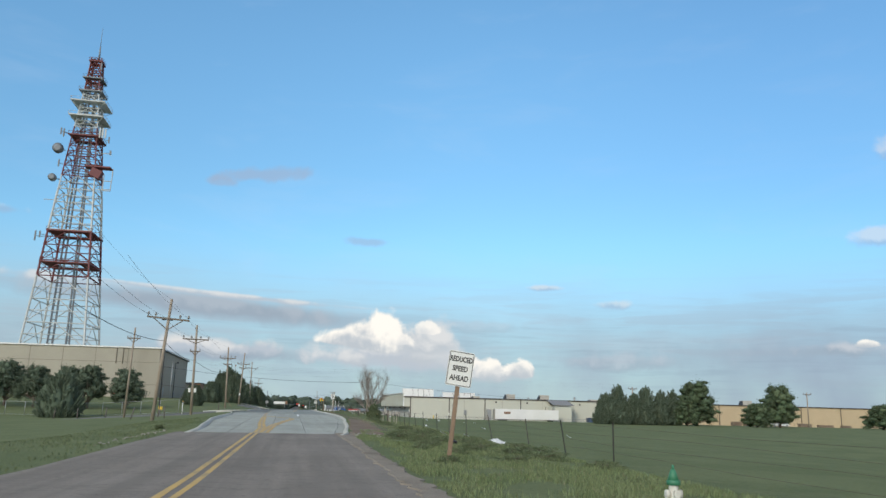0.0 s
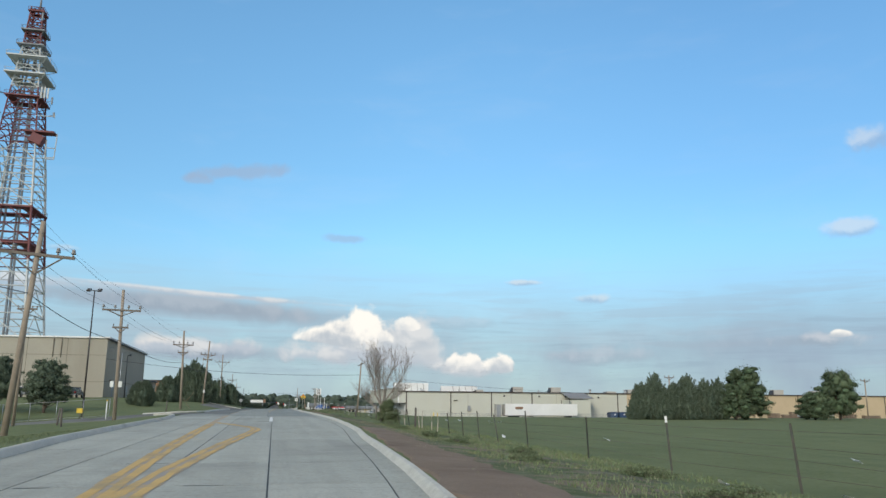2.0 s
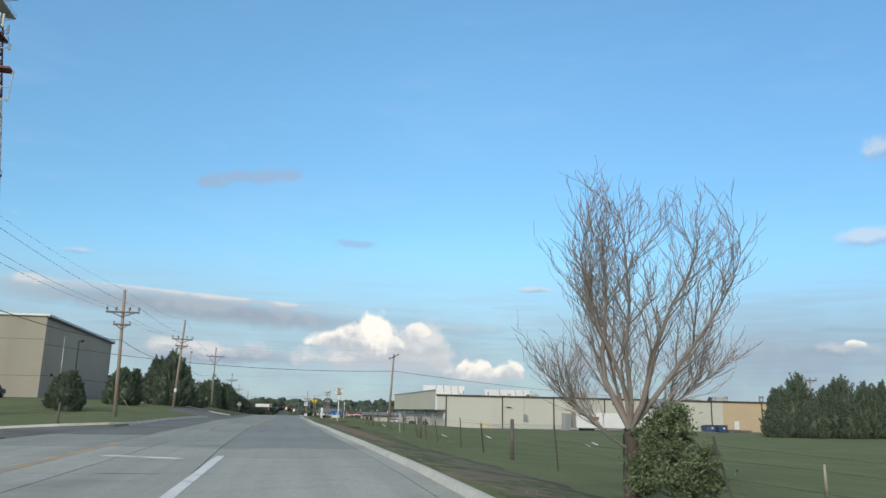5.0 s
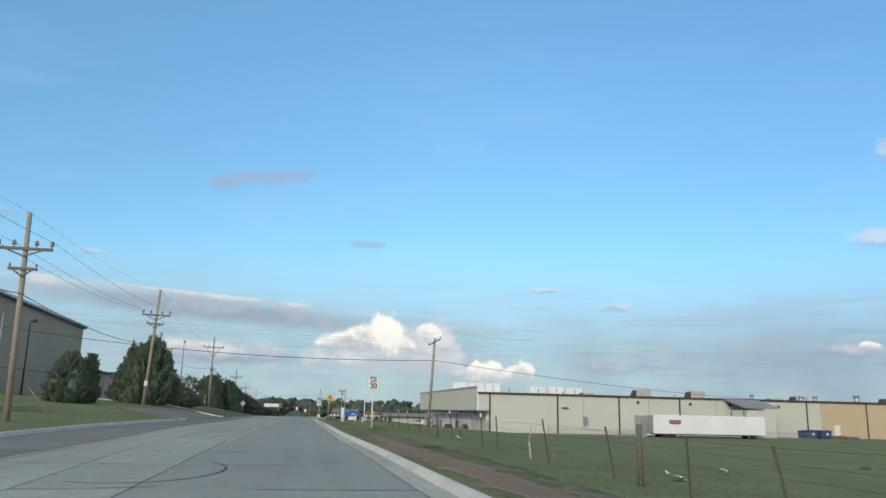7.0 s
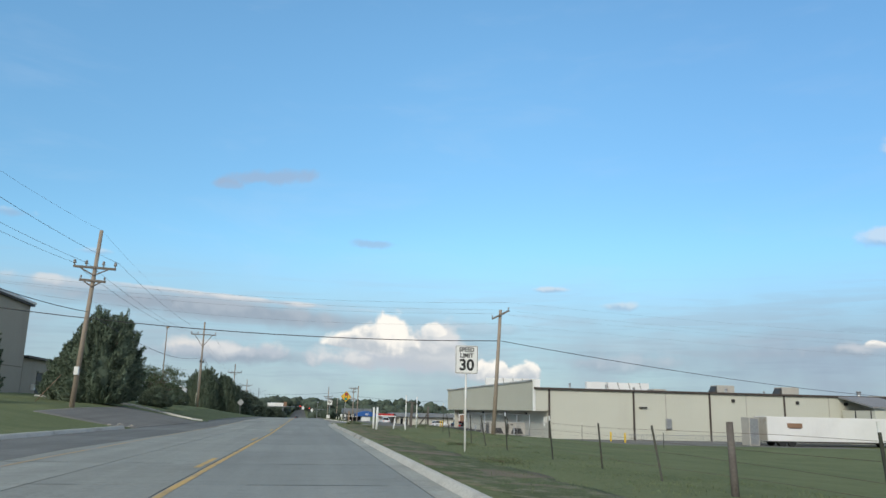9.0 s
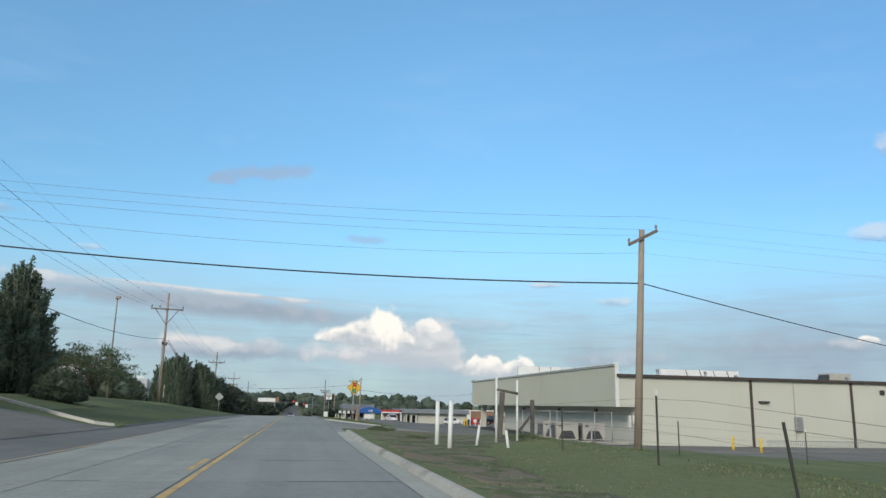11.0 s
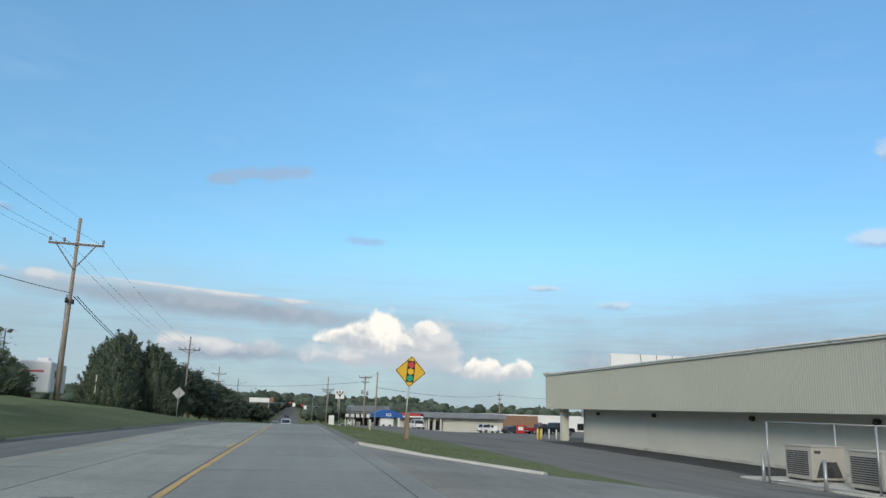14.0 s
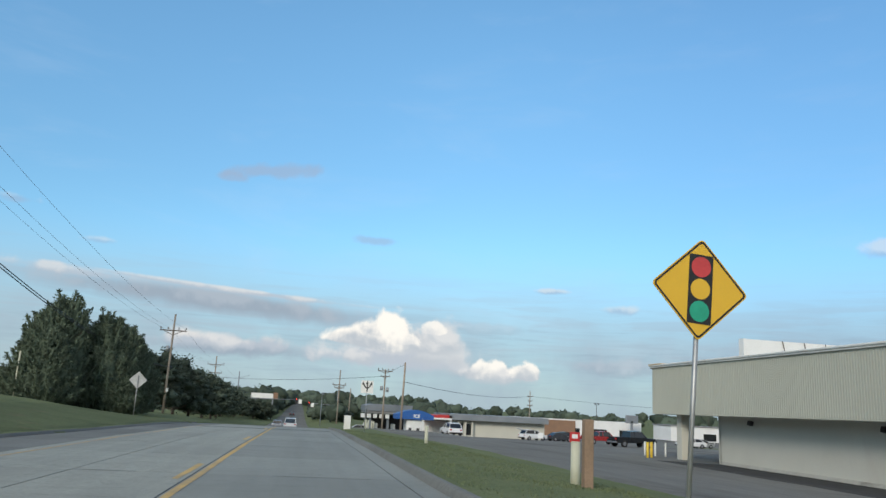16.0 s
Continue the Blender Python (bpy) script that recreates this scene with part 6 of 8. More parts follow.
utility_pole(-13.81, 172.0, 1.0, (-13.27, 172.0, 12.25), [(9.75, 2.6, 0.5, 2, (-0.95, -0.4, 0.4, 0.95)), (8.9, 1.6, 0.4, 3, (-0.9, 0.9))], "leaning brown utility pole with two crossarms by the drive", gear=[("box", 3.2, 0.0, -0.25)])
utility_pole(-15.75, 245.6, 0.85, (-15.76, 245.6, 14.2), [(12.2, 3.85, 1.9, 1, (-0.95, -0.45, 0.95))], "tall brown utility pole with V-braced crossarm on the bank", gear=[("splice", 8.2, -0.15, -0.3), ("splice", 8.1, 0.3, -0.3), ("conduit", 8.5, -0.22, 0.0)])
utility_pole(-16.85, 317.6, -1.7, (-16.75, 317.6, 11.6), [(9.4, 3.4, 0.6, 0, (-0.95, -0.4, 0.4, 0.95))], "brown utility pole with crossarm and transformer by the trees", gear=[("can", 6.6, -0.45, -0.1), ("box", 1.6, 0.2, -0.2)])
utility_pole(-18.6, 390.0, -3.6, (-18.7, 390, 10.1), [(8.2, 3.6, 0.5, 0, (-0.95, 0.0, 0.95)), (6.4, 3.0, 0.5, 0, (-0.95, 0.95))], "distant utility pole with two crossarms")
utility_pole(-21.5, 94.9, -0.95, (-21.05, 93.8, 9.85), [(8.55, 1.5, 0.5, 0, (-0.95, -0.5, 0.5, 0.95))], "thin brown utility pole with short crossarm inside the fence", r=0.12)
utility_pole(15.08, 180.0, -0.3, (15.62, 180, 9.35), [(8.95, 1.6, 0.0, -28, (-0.95, 0.95))], "leaning brown utility pole with short angled arms on the grass", r=0.16)
utility_pole(14.7, 343.0, -4.0, (14.65, 343, 7.2), [(6.9, 2.6, 0.4, 0, (-0.95, -0.4, 0.4, 0.95)), (6.0, 1.6, 0.3, 0, (-0.9, 0.9))], "utility pole with crossarms and transformers by the fuel station", gear=[("can", 3.6, -0.5, 0), ("can", 3.4, 0.5, 0)])
utility_pole(13.55, 310.5, -2.4, (13.7, 310.5, 6.7), [], "plain wooden pole beside the fuel station", r=0.14)
utility_pole(8.75, 380.0, -4.4, (8.75, 380, 8.15), [(5.0, 3.0, 0.4, 0, (-0.9, 0.9)), (4.4, 2.2, 0.3, 0, (-0.9, 0.9))], "distant utility pole at the junction")
utility_pole(13.0, 410.0, -4.6, (13.2, 410, 5.0), [], "distant plain pole at the junction", r=0.13)
utility_pole(61.7, 412.0, -4.0, (61.7, 412, 7.0), [(5.6, 1.6, 0.3, 0, (-0.9, 0.9)), (4.4, 1.2, 0.3, 0, (-0.9, 0.9)), (3.2, 1.6, 0.3, 0, (-0.9, 0.9))], "distant utility pole behind the shops")
utility_pole(127.4, 173.2, -1.5, (127.4, 173.2, 7.4), [(6.95, 2.4, 0.4, 0, (-0.9, 0.9))], "utility pole in front of the far wing")
utility_pole(78.95, 172.0, -1.5, (78.95, 172.0, 7.4), [(6.95, 2.2, 0.4, 0, (-0.9, 0.9))], "utility pole behind the juniper row")

LINE = [(-12.4, 40, 8.9), (-13.0, 67.4, 8.6), (-14.0, 94.6, 9.1), (-13.75, 136.5, 9.3), (-13.4, 172, 10.1), (-15.76, 245.6, 12.4), (-16.8, 317.6, 9.75), (-18.7, 390, 8.5), (-19, 470, 7)]
for off in (-1.45, -0.55, 1.45):
    for a, b in zip(LINE, LINE[1:]):
        cable((a[0] + off, a[1], a[2]), (b[0] + off, b[1], b[2]), 0.012 * (b[1] - a[1]), 0.010, "thin power line along the poles")
TOPS = [(-12.6, 40, 10.2), (-12.9, 67.4, 10.1), (-14.05, 94.6, 10.5), (-13.77, 136.5, 10.9), (-13.27, 172, 12.25), (-15.76, 245.6, 14.2)]
for a, b in zip(TOPS, TOPS[1:]):
    cable(a, b, 0.012 * (b[1] - a[1]), 0.006, "thin top wire along the poles")
LOW = [(-13.4, 40, 6.2), (-13.2, 67.3, 6.4), (-13.95, 94.4, 6.2), (-13.6, 136.3, 6.6), (-13.5, 171.8, 6.9), (-15.76, 245.4, 8.6)]
for a, b in zip(LOW, LOW[1:]):
    cable(a, b, 0.016 * (b[1] - a[1]), 0.022, "black telephone cable along the poles", "telephone_cable")
for dx in (0.0, 0.25):
    cable((-15.6 + dx, 245.8, 8.4), (-16.6 + dx, 317.4, 4.6), 1.5, 0.03, "black telephone cable behind the tall pole", "telephone_cable")
cable((-32.7, 181.4, 9.2), (15.4, 180.0, 6.85), 1.05, 0.032, "thick black cable across the road", "telephone_cable")
cable((15.45, 180.1, 6.9), (74.0, 207.0, 4.2), 0.5, 0.026, "black service cable to the store", "telephone_cable")
for zl, zr, sag, dx in ((11.49, 10.0, 1.04, 0.7), (10.81, 9.37, 0.79, 0.2), (11.0, 9.05, 1.06, -0.5), (10.9, 8.25, 1.45, 0.0)):
    cable((-32.7, 181.4, zl), (15.5 + dx, 180, zr), sag, 0.006, "thin power line across the road")
    cable((15.5 + dx, 180, zr), (78.95, 172.0, zr - 2.1), 0.7, 0.0035, "thin power line over the field")
cable((-18.5, 390, 5.5), (14.3, 343, 6.0), 0.6, 0.03, "distant cable across the road", "telephone_cable")
cable((14.65, 343, 6.8), (13.7, 310.5, 6.5), 0.2, 0.02, "distant cable at the fuel station")
cable((13.65, 310.5, 4.2), (61.7, 412, 5.6), 1.0, 0.03, "distant cable over the lot", "telephone_cable")
cable((61.7, 412, 5.6), (160, 430, 5.0), 1.0, 0.03, "distant cable behind the shops", "telephone_cable")


def yard_lamp(x, y, z, top, label, heads=1, mat="dark_metal", arm=0.5):
    ob = thing("street_lamp", x, y, z, label, "street lamp")
    part("pole", tube(bmesh.new(), (0, 0, -0.3), (0, 0, top - z), 0.11, 0.06, 10), M[mat], ob)
    bm = tube(bmesh.new(), (-arm if heads > 1 else 0, 0, top - z), (arm, 0, top - z), 0.04, 0.04, 6)
    part("arm", bm, M[mat], ob)
    for s in ((-1, 1) if heads > 1 else (1,)):
        bm = box(bmesh.new(), (s * arm, -0.1, top - z + 0.05), (0.45, 0.6, 0.2), Euler((0.5, 0, 0)).to_matrix(), 0.04)
        part("lamp_head", bm, M[mat], ob, "boxy floodlight head")
    return ob


yard_lamp(-20.9, 114.8, -0.9, 13.1, "tall dark steel floodlight pole beside the yard fence", 2, arm=0.55)
yard_lamp(-20.4, 240.0, 1.5, 12.6, "slim rusty steel floodlight pole on the bank", 1, "pole_wood", 0.1)
yard_lamp(-30.5, 190.0, 2.0, 10.4, "thin dark lamp pole against the hall", 1)
yard_lamp(-27.0, 330.0, -2.0, 8.6, "dark car-park lamp behind the trees", 2)
yard_lamp(-26.0, 372.0, -3.0, 7.8, "dark car-park lamp behind the trees", 2)
yard_lamp(-30.0, 275.0, 1.0, 7.9, "dark car-park lamp behind the bank", 2)
yard_lamp(130, 440, -4, 5.5, "distant grey car-park lamp post", 2)
yard_lamp(88, 430, -4, 4.8, "distant grey car-park lamp post", 2)

# ---- signs ----
plate_sign(2.24, 16.3, -0.30, 2.45, 6.0, 0.66, 0.87, 2.45, [("REDUCED", 0.235, 0.185, 0.70), ("SPEED", 0.0, 0.185, 0.78), ("AHEAD", -0.235, 0.185, 0.78)], "white reduced speed sign on a leaning wooden post", "wood", 1.5)
plate_sign(5.45, 145.5, -0.1, 3.0, 0.0, 0.76, 0.92, 3.03, [("SPEED", 0.315, 0.205, 0.92), ("LIMIT", 0.125, 0.205, 0.92), ("30", -0.19, 0.50, 1.0)], "white speed limit sign on a thin white post", "white")


def diamond_sign(x, y, z, side, mid, label, lean=0.0, back=False):
    ob = thing("warning_sign", x, y, z, label, "road sign")
    ob.matrix_world = pose(x, y, z, 0, lean, 180 if back else 0)
    part("post", tube(bmesh.new(), (0, 0, -0.4), (0, 0, mid + side * 0.4), 0.035, 0.035, 8), M["galv"], ob, "grey steel post")
    bm = prism(bmesh.new(), rounded(side, side, 0.06), "y", -0.004, 0.004)
    panel = part("panel", bm, M["sign_yellow"], ob, "yellow diamond panel with black border")
    panel.matrix_local = pose(0, -0.05, mid, 0, 45, 0)
    bm = bmesh.new()
    ring_plate(bm, rounded(side - 0.03, side - 0.03, 0.055), rounded(side - 0.085, side - 0.085, 0.035), -0.006, 0)
    part("border", bm, M["sign_black"], panel)
    if not back:
        bm = prism(bmesh.new(), rounded(0.35, 0.95, 0.02), "y", -0.009, -0.0055)
        sym = part("signal_symbol", bm, M["sign_black"], panel, "black traffic signal symbol")
        sym.matrix_local = pose(0, 0, 0, 0, -45, 0)
        for dz, mt in ((0.305, "sign_red"), (0.0, "sign_yellow"), (-0.305, "sign_green")):
            bm = tube(bmesh.new(), (0, -0.0085, dz), (0, -0.012, dz), 0.142, 0.142, 24)
            part("signal_disc", bm, M[mt], sym)
    else:
        panel.data.materials.clear()
        panel.data.materials.append(M["galv"])
    return ob


diamond_sign(5.60, 221.45, -0.3, 1.0, 3.07, "yellow signal ahead diamond sign on a steel post", lean=4.0)
diamond_sign(-11.3, 271.9, -0.6, 0.914, 2.55, "pale back of a diamond warning sign on a post", back=True)

# ---- field fence ----
def fence_post(x, y, kind, lean, turn, h=1.45):
    z = land(x, y)
    if kind == "steel":
        ob = thing("fence_post", x, y, z, "dark green leaning steel fence post", "fence post", "posts along the field fence")
        ob.matrix_world = pose(x, y, z, lean[0], lean[1], turn)
        bm = box(bmesh.new(), (0, 0, h / 2 - 0.3), (0.045, 0.008, h + 0.6))
        box(bm, (0, 0.018, h / 2 - 0.3), (0.008, 0.035, h + 0.6))
        part("stake", bm, M["t_post"], ob)
        if int(y * 10) % 3 == 0:
            bm = box(bmesh.new(), (0, 0, h + 0.06), (0.05, 0.016, 0.14))
            part("tip", bm, M["white_metal"], ob, "white painted tip")
    elif kind == "wood":
        ob = thing("fence_post", x, y, z, "old weathered wooden fence post", "fence post", "posts along the field fence")
        ob.matrix_world = pose(x, y, z, lean[0], lean[1], turn)
        bm = tube(bmesh.new(), (0, 0, -0.3), (0.02, 0, h), 0.07, 0.06, 9)
        part("stake", bm, M["old_wood"], ob)
    else:
        ob = thing("fence_stay", x, y, z, "crooked bleached branch used as fence stay", "fence post", "stays along the field fence")
        ob.matrix_world = pose(x, y, z, lean[0], lean[1], turn)
        bm = tube(bmesh.new(), (0, 0, -0.2), (0.06, 0, h * 0.5), 0.032, 0.028, 6)
        tube(bm, (0.06, 0, h * 0.5), (-0.04, 0, h), 0.028, 0.015, 6)
        part("branch", bm, M["stick"], ob)
    return ob


FENCE_X = 7.6
rnd = random.Random(5)
for y in (18.7, 22.9, 27.1, 32.6, 38.3, 42.3, 47.3, 52.4, 56.2, 58.3, 61.4, 64.4, 76.4, 80.2, 84.2, 88.4, 96.7, 100.0, 105.2, 107.9, 111.7, 116.2, 121.1, 124.2, 127.3, 129.9, 136.1, 139.6, 142.8, 148.5, 151.4, 154.4, 158.5):
    fence_post(FENCE_X + rnd.uniform(-0.12, 0.12), y, "steel", (rnd.uniform(-5, 5), rnd.uniform(-14, -2)), rnd.uniform(-40, 40), rnd.uniform(1.05, 1.25))
for x, y, h in ((8.15, 164.1, 1.5), (8.1, 170.0, 1.2), (15.4, 176.9, 1.35), (21.5, 177.6, 1.3), (28.5, 178.2, 1.2)):
    fence_post(x, y, "steel", (0, rnd.uniform(-4, 1)), rnd.uniform(-40, 40), h)
for y in (74.0, 92.8, 110.1, 133.4):
    fence_post(FENCE_X, y, "wood", (rnd.uniform(-3, 3), rnd.uniform(-4, 4)), rnd.uniform(0, 90), rnd.uniform(1.1, 1.3))
for y in (67.4, 68.9, 71.7, 72.6, 77.9, 117.6):
    fence_post(FENCE_X, y, "stick", (rnd.uniform(-6, 6), rnd.uniform(-14, 14)), rnd.uniform(0, 360), rnd.uniform(0.9, 1.1))
for h in (0.3, 0.55, 0.8, 1.03):
    run = [(lerp(y, (6, 150, 164, 176), (FENCE_X, FENCE_X, 8.1, 8.1)) + 0.05 * math.sin(y), float(y), land(8.0 if y > 160 else FENCE_X, float(y)) + h * lerp(y, (6, 155, 164, 176), (1, 1, 1.4, 1.25)) + 0.03 * math.sin(y * 1.7 + h * 9)) for y in np.arange(6, 177.1, 3.0)]
    bm = hose(bmesh.new(), run, 0.003, 4)
    solid("barbed_wire", bm, M["rusty_wire"], "thin rusty barbed wire strand on the field fence", "wire", "strands of the field fence")

# corner of the fence: pipe frame, timber post, wires along the drive
def pipe_post(x, y, h, r, mat, label, lean=0.0, name="pipe_post", cap=True):
    ob = thing(name, x, y, land(x, y), label, "post")
    ob.matrix_world = pose(x, y, land(x, y), 0, lean, 0)
    part("pipe", tube(bmesh.new(), (0, 0, -0.3), (0, 0, h), r, r, 14), M[mat], ob)
    if cap:
        part("cap", tube(bmesh.new(), (0, 0, h), (0, 0, h + 0.02), r * 1.04, r * 0.9, 14), M[mat], ob)
    return ob


pipe_post(5.09, 173.7, 1.37 - land(5.09, 173.7), 0.07, "white_metal", "tall white pipe marker post in the grass")
pipe_post(5.12, 171.7, 1.37 - land(5.12, 171.7), 0.07, "white_metal", "tall white pipe marker post in the grass", 1.0)
pipe_post(6.5, 174.0, 0.68, 0.045, "white_metal", "short leaning white marker stake", 8.0)
pipe_post(7.1, 172.2, 0.55, 0.045, "white_metal", "short leaning white marker stake", -8.0)
mp = pipe_post(8.95, 179.6, 0.88, 0.095, "cream", "cream utility marker post with a black label", name="marker_post")
for k in range(4):
    part("label_bar", tube(bmesh.new(), (0, 0, 0.52 + 0.06 * k), (0, 0, 0.545 + 0.06 * k), 0.0975, 0.0975, 14), M["sign_black"], mp)
g0 = land(8.1, 176.0)
pm = thing("fence_corner", 8.07, 176.4, g0, "white pipe fence frame with diagonal brace and timber post", "fence")
part("timber", box(bmesh.new(), (0.08, 0.6, (1.8 - g0) / 2 - 0.15), (0.17, 0.17, 1.8 - g0 + 0.3), Euler((0, 0.06, 0)).to_matrix(), 0.02), M["old_wood"], pm, "rough grey timber post")
for dx, dy, top in ((-0.57, -1.2, 2.28), (0.2, -1.2, 2.19)):
    part("pipe", tube(bmesh.new(), (dx, dy, -0.3), (dx, dy, top - g0), 0.04, 0.04, 8), M["white_metal"], pm)
part("brace", tube(bmesh.new(), (-0.57, -1.26, 1.85 - g0), (0.2, -1.26, 1.72 - g0), 0.045, 0.045, 8), M["old_wood"], pm, "dark wooden brace")
part("timber", box(bmesh.new(), (1.3, 0.5, 0.6), (0.14, 0.14, 1.8), None, 0.02), M["old_wood"], pm, "rough grey timber post")
part("brace", tube(bmesh.new(), (1.25, 0.42, 0.95), (0.55, 0.5, 0.05), 0.05, 0.05, 8), M["old_wood"], pm, "dark wooden brace")
for h in (0.35, 0.7, 1.05):
    cable((8.2, 176.6, land(8.2, 176.6) + h), (34.0, 178.4, land(34, 178.4) + h), 0.1, 0.004, "sagging rusty fence wire across the field", "barbed_wire", "rusty_wire")

# ---- low fence, trailer, bins beside the store ----
rail = thing("railing", 36.8, 203.4, land(45, 203), "long grey steel railing along the service apron", "fence")
for h in (0.15, 0.95):
    part("rail", box(bmesh.new(), (22.0, 0, h), (44.0, 0.05, 0.05)), M["tower_grey"], rail)
bm = bmesh.new()
for k in range(220):
    box(bm, (0.1 + k * 0.2, 0, 0.55), (0.025, 0.02, 0.85))
pk = part("picket_run", bm, M["tower_grey"], rail)
pk["kind"] = "stuff"
for x, y in ((36.2, 207.2), (36.4, 203.6)):
    pipe_post(x, y, 1.1, 0.11, "yellow_steel", "yellow steel guard bollard by the railing", name="bollard")

tr = thing("semi_trailer", 51.7, 200.0, land(58, 200) + 0.0, "long white box trailer parked at the dock", "trailer")
part("box_body", box(bmesh.new(), (9.2, 1.25, 1.95), (18.0, 2.5, 2.7), None, 0.03), M["roof_white"], tr, "white ribbed box body")
part("underride", box(bmesh.new(), (9.2, 1.25, 0.54), (17.0, 2.3, 0.12)), M["dark_metal"], tr)
part("rear_door", box(bmesh.new(), (0.16, 1.25, 1.95), (0.10, 2.4, 2.6)), M["unit"], tr, "weathered rear doors")
part("badge", box(bmesh.new(), (3.6, -0.012, 2.35), (1.9, 0.012, 0.5), None), M["brick_far"], tr, "small faded red panel")
part("badge_bar", box(bmesh.new(), (3.6, -0.022, 2.05), (1.5, 0.012, 0.12), None), M["trim_brown"], tr)
for u in (2.0, 3.2, 16.2):
    for s in (0.2, 2.3):
        bm = tube(bmesh.new(), (u, s - 0.15, 0.5), (u, s + 0.15, 0.5), 0.5, 0.5, 16)
        part("tyre", bm, M["black"], tr)
bm = bmesh.new()
for k in range(34):
    box(bm, (0.4 + k * 0.54, -0.006, 1.95), (0.04, 0.012, 2.55))
part("ribs", bm, M["roof_white"], tr)
sb = thing("scrap_cart", 50.3, 200.4, land(49, 200), "tall grey roll cage beside the trailer", "cart")
part("cage", box(bmesh.new(), (0, 0.5, 1.6), (1.2, 1.6, 3.1), None, 0.03), M["unit"], sb)
part("front", box(bmesh.new(), (0, -0.31, 1.6), (1.0, 0.02, 2.8)), M["galv"], sb)


def skip_bin(x, y, label="dark blue steel rubbish skip"):
    ob = thing("dumpster", x, y, land(x, y) + 0.04, label, "dumpster", "rubbish skips by the wall")
    bm = prism(bmesh.new(), [(-1.1, 0.1), (-1.2, 1.35), (1.2, 1.15), (1.0, 0.1)], "x", -0.95, 0.95)
    part("body", bm, M["navy"], ob)
    bm = prism(bmesh.new(), [(-1.22, 1.36), (-1.22, 1.42), (1.22, 1.22), (1.22, 1.16)], "x", -0.98, 0.98)
    part("lid", bm, M["black"], ob, "black lid")
    part("label_plate", box(bmesh.new(), (0.2, -1.19, 0.8), (0.4, 0.03, 0.3)), M["sign_white"], ob)
    for s in (-1.02, 1.02):
        part("fork_pocket", box(bmesh.new(), (s, 0, 0.75), (0.12, 1.4, 0.16), None, 0.02), M["navy"], ob)


skip_bin(82.3, 207.4); skip_bin(84.7, 207.2); skip_bin(99.5, 206.0)
for k, (x, y, w, h) in enumerate(((85.5, 208.5, 2.2, 0.5), (88.0, 208.0, 2.6, 0.6), (90.8, 208.2, 2.4, 0.5), (128.0, 207, 3.0, 1.4), (131, 206, 2.4, 1.1), (134, 207, 2.0, 1.8), (150.0, 206, 4.0, 1.2), (157, 206, 5, 0.9), (164, 206, 3.0, 0.9))):
    ob = thing("pallet_stack", x, y, land(x, y) + 0.04, "stack of weathered wooden pallets", "pallets", "pallets by the wall")
    n = max(3, int(h / 0.14))
    for i in range(n):
        part("pallet", box(bmesh.new(), (rnd.uniform(-0.05, 0.05), rnd.uniform(-0.05, 0.05), 0.07 + i * 0.14), (w, 1.2, 0.12), None, 0.01), M["post_wood" if i % 2 else "old_wood"], ob)
vehicle("box_van", 140.0, 203.0, 180, "car_white", "suv", "white van parked by the far wing")
vehicle("tractor_unit", 134.5, 201.5, 180, "car_white", "pickup", "white truck parked by the far wing")


# ---- air conditioners in their cage ----
def chiller(x, y, w=2.05):
    """A unit whose front stands on y, x its left side."""
    ob = thing("chiller", x + w / 2, y + 0.95, -1.55, "beige air conditioning unit with a dark coil face", "air conditioner", "units in the wire cage")
    part("cabinet", box(bmesh.new(), (0, 0, 0.80), (w, 1.9, 1.42), None, 0.03), M["unit"], ob)
    bm = prism(bmesh.new(), [(-0.40 * w, 0.2), (-0.24 * w, 0.88), (0.22 * w, 0.88), (0.38 * w, 0.2)], "y", -0.97, -0.953)
    coil = part("coil", bm, M["louvre"], ob, "dark trapezoid coil opening")
    bm = prism(bmesh.new(), [(-0.2 * w, 0.22), (-0.08 * w, 0.6), (0.06 * w, 0.6), (0.18 * w, 0.22)], "y", -0.985, -0.972)
    part("fan_guard", bm, M["dark_metal"], coil)
    part("lid", box(bmesh.new(), (0, 0, 1.535), (w + 0.06, 1.96, 0.05), None, 0.01), M["unit"], ob)
    part("label_plate", box(bmesh.new(), (-0.33 * w, -0.96, 1.3), (0.3, 0.016, 0.12)), M["louvre"], ob)
    for u in (-0.4 * w, 0.4 * w):
        part("skid", box(bmesh.new(), (u, 0, 0.04), (0.12, 1.8, 0.1)), M["dark_metal"], ob)
    bm = bmesh.new()
    for k in range(12):
        box(bm, (-w / 2 - 0.012, 0.05, 0.3 + 0.09 * k), (0.03, 1.5, 0.05))
    part("side_coil", bm, M["louvre"], ob)
    return ob


chiller(23.0, 213.3)
chiller(25.5, 213.3)
chiller(23.4, 218.0, 1.7)
pad = solid("equipment_pad", box(bmesh.new(), (25.6, 216.8, -1.66), (7.6, 8.6, 0.22), None, 0.02), M["kerb"], "pale concrete pad under the units", "slab", kind="structure")
cage = thing("wire_cage", 22.2, 212.6, -1.6, "galvanised chain-link cage round the units", "fence")
PX = ((0, 0), (4.1, 0.0), (5.7, 0.0), (2.6, 5.6), (-0.8, 5.6))
for k, (dx, dy) in enumerate(PX):
    part("post", tube(bmesh.new(), (dx, dy, -0.2), (dx, dy, 2.62), 0.045, 0.045, 8), M["galv"], cage)
bm = bmesh.new()
for a, b in (((0, 0), (5.7, 0)), ((0, 0), (-0.8, 5.6)), ((-0.8, 5.6), (2.6, 5.6))):
    for h in (2.6, 0.1):
        tube(bm, (*a, h), (*b, h), 0.025, 0.025, 6)
part("top_rail", bm, M["galv"], cage)
bm = bmesh.new()
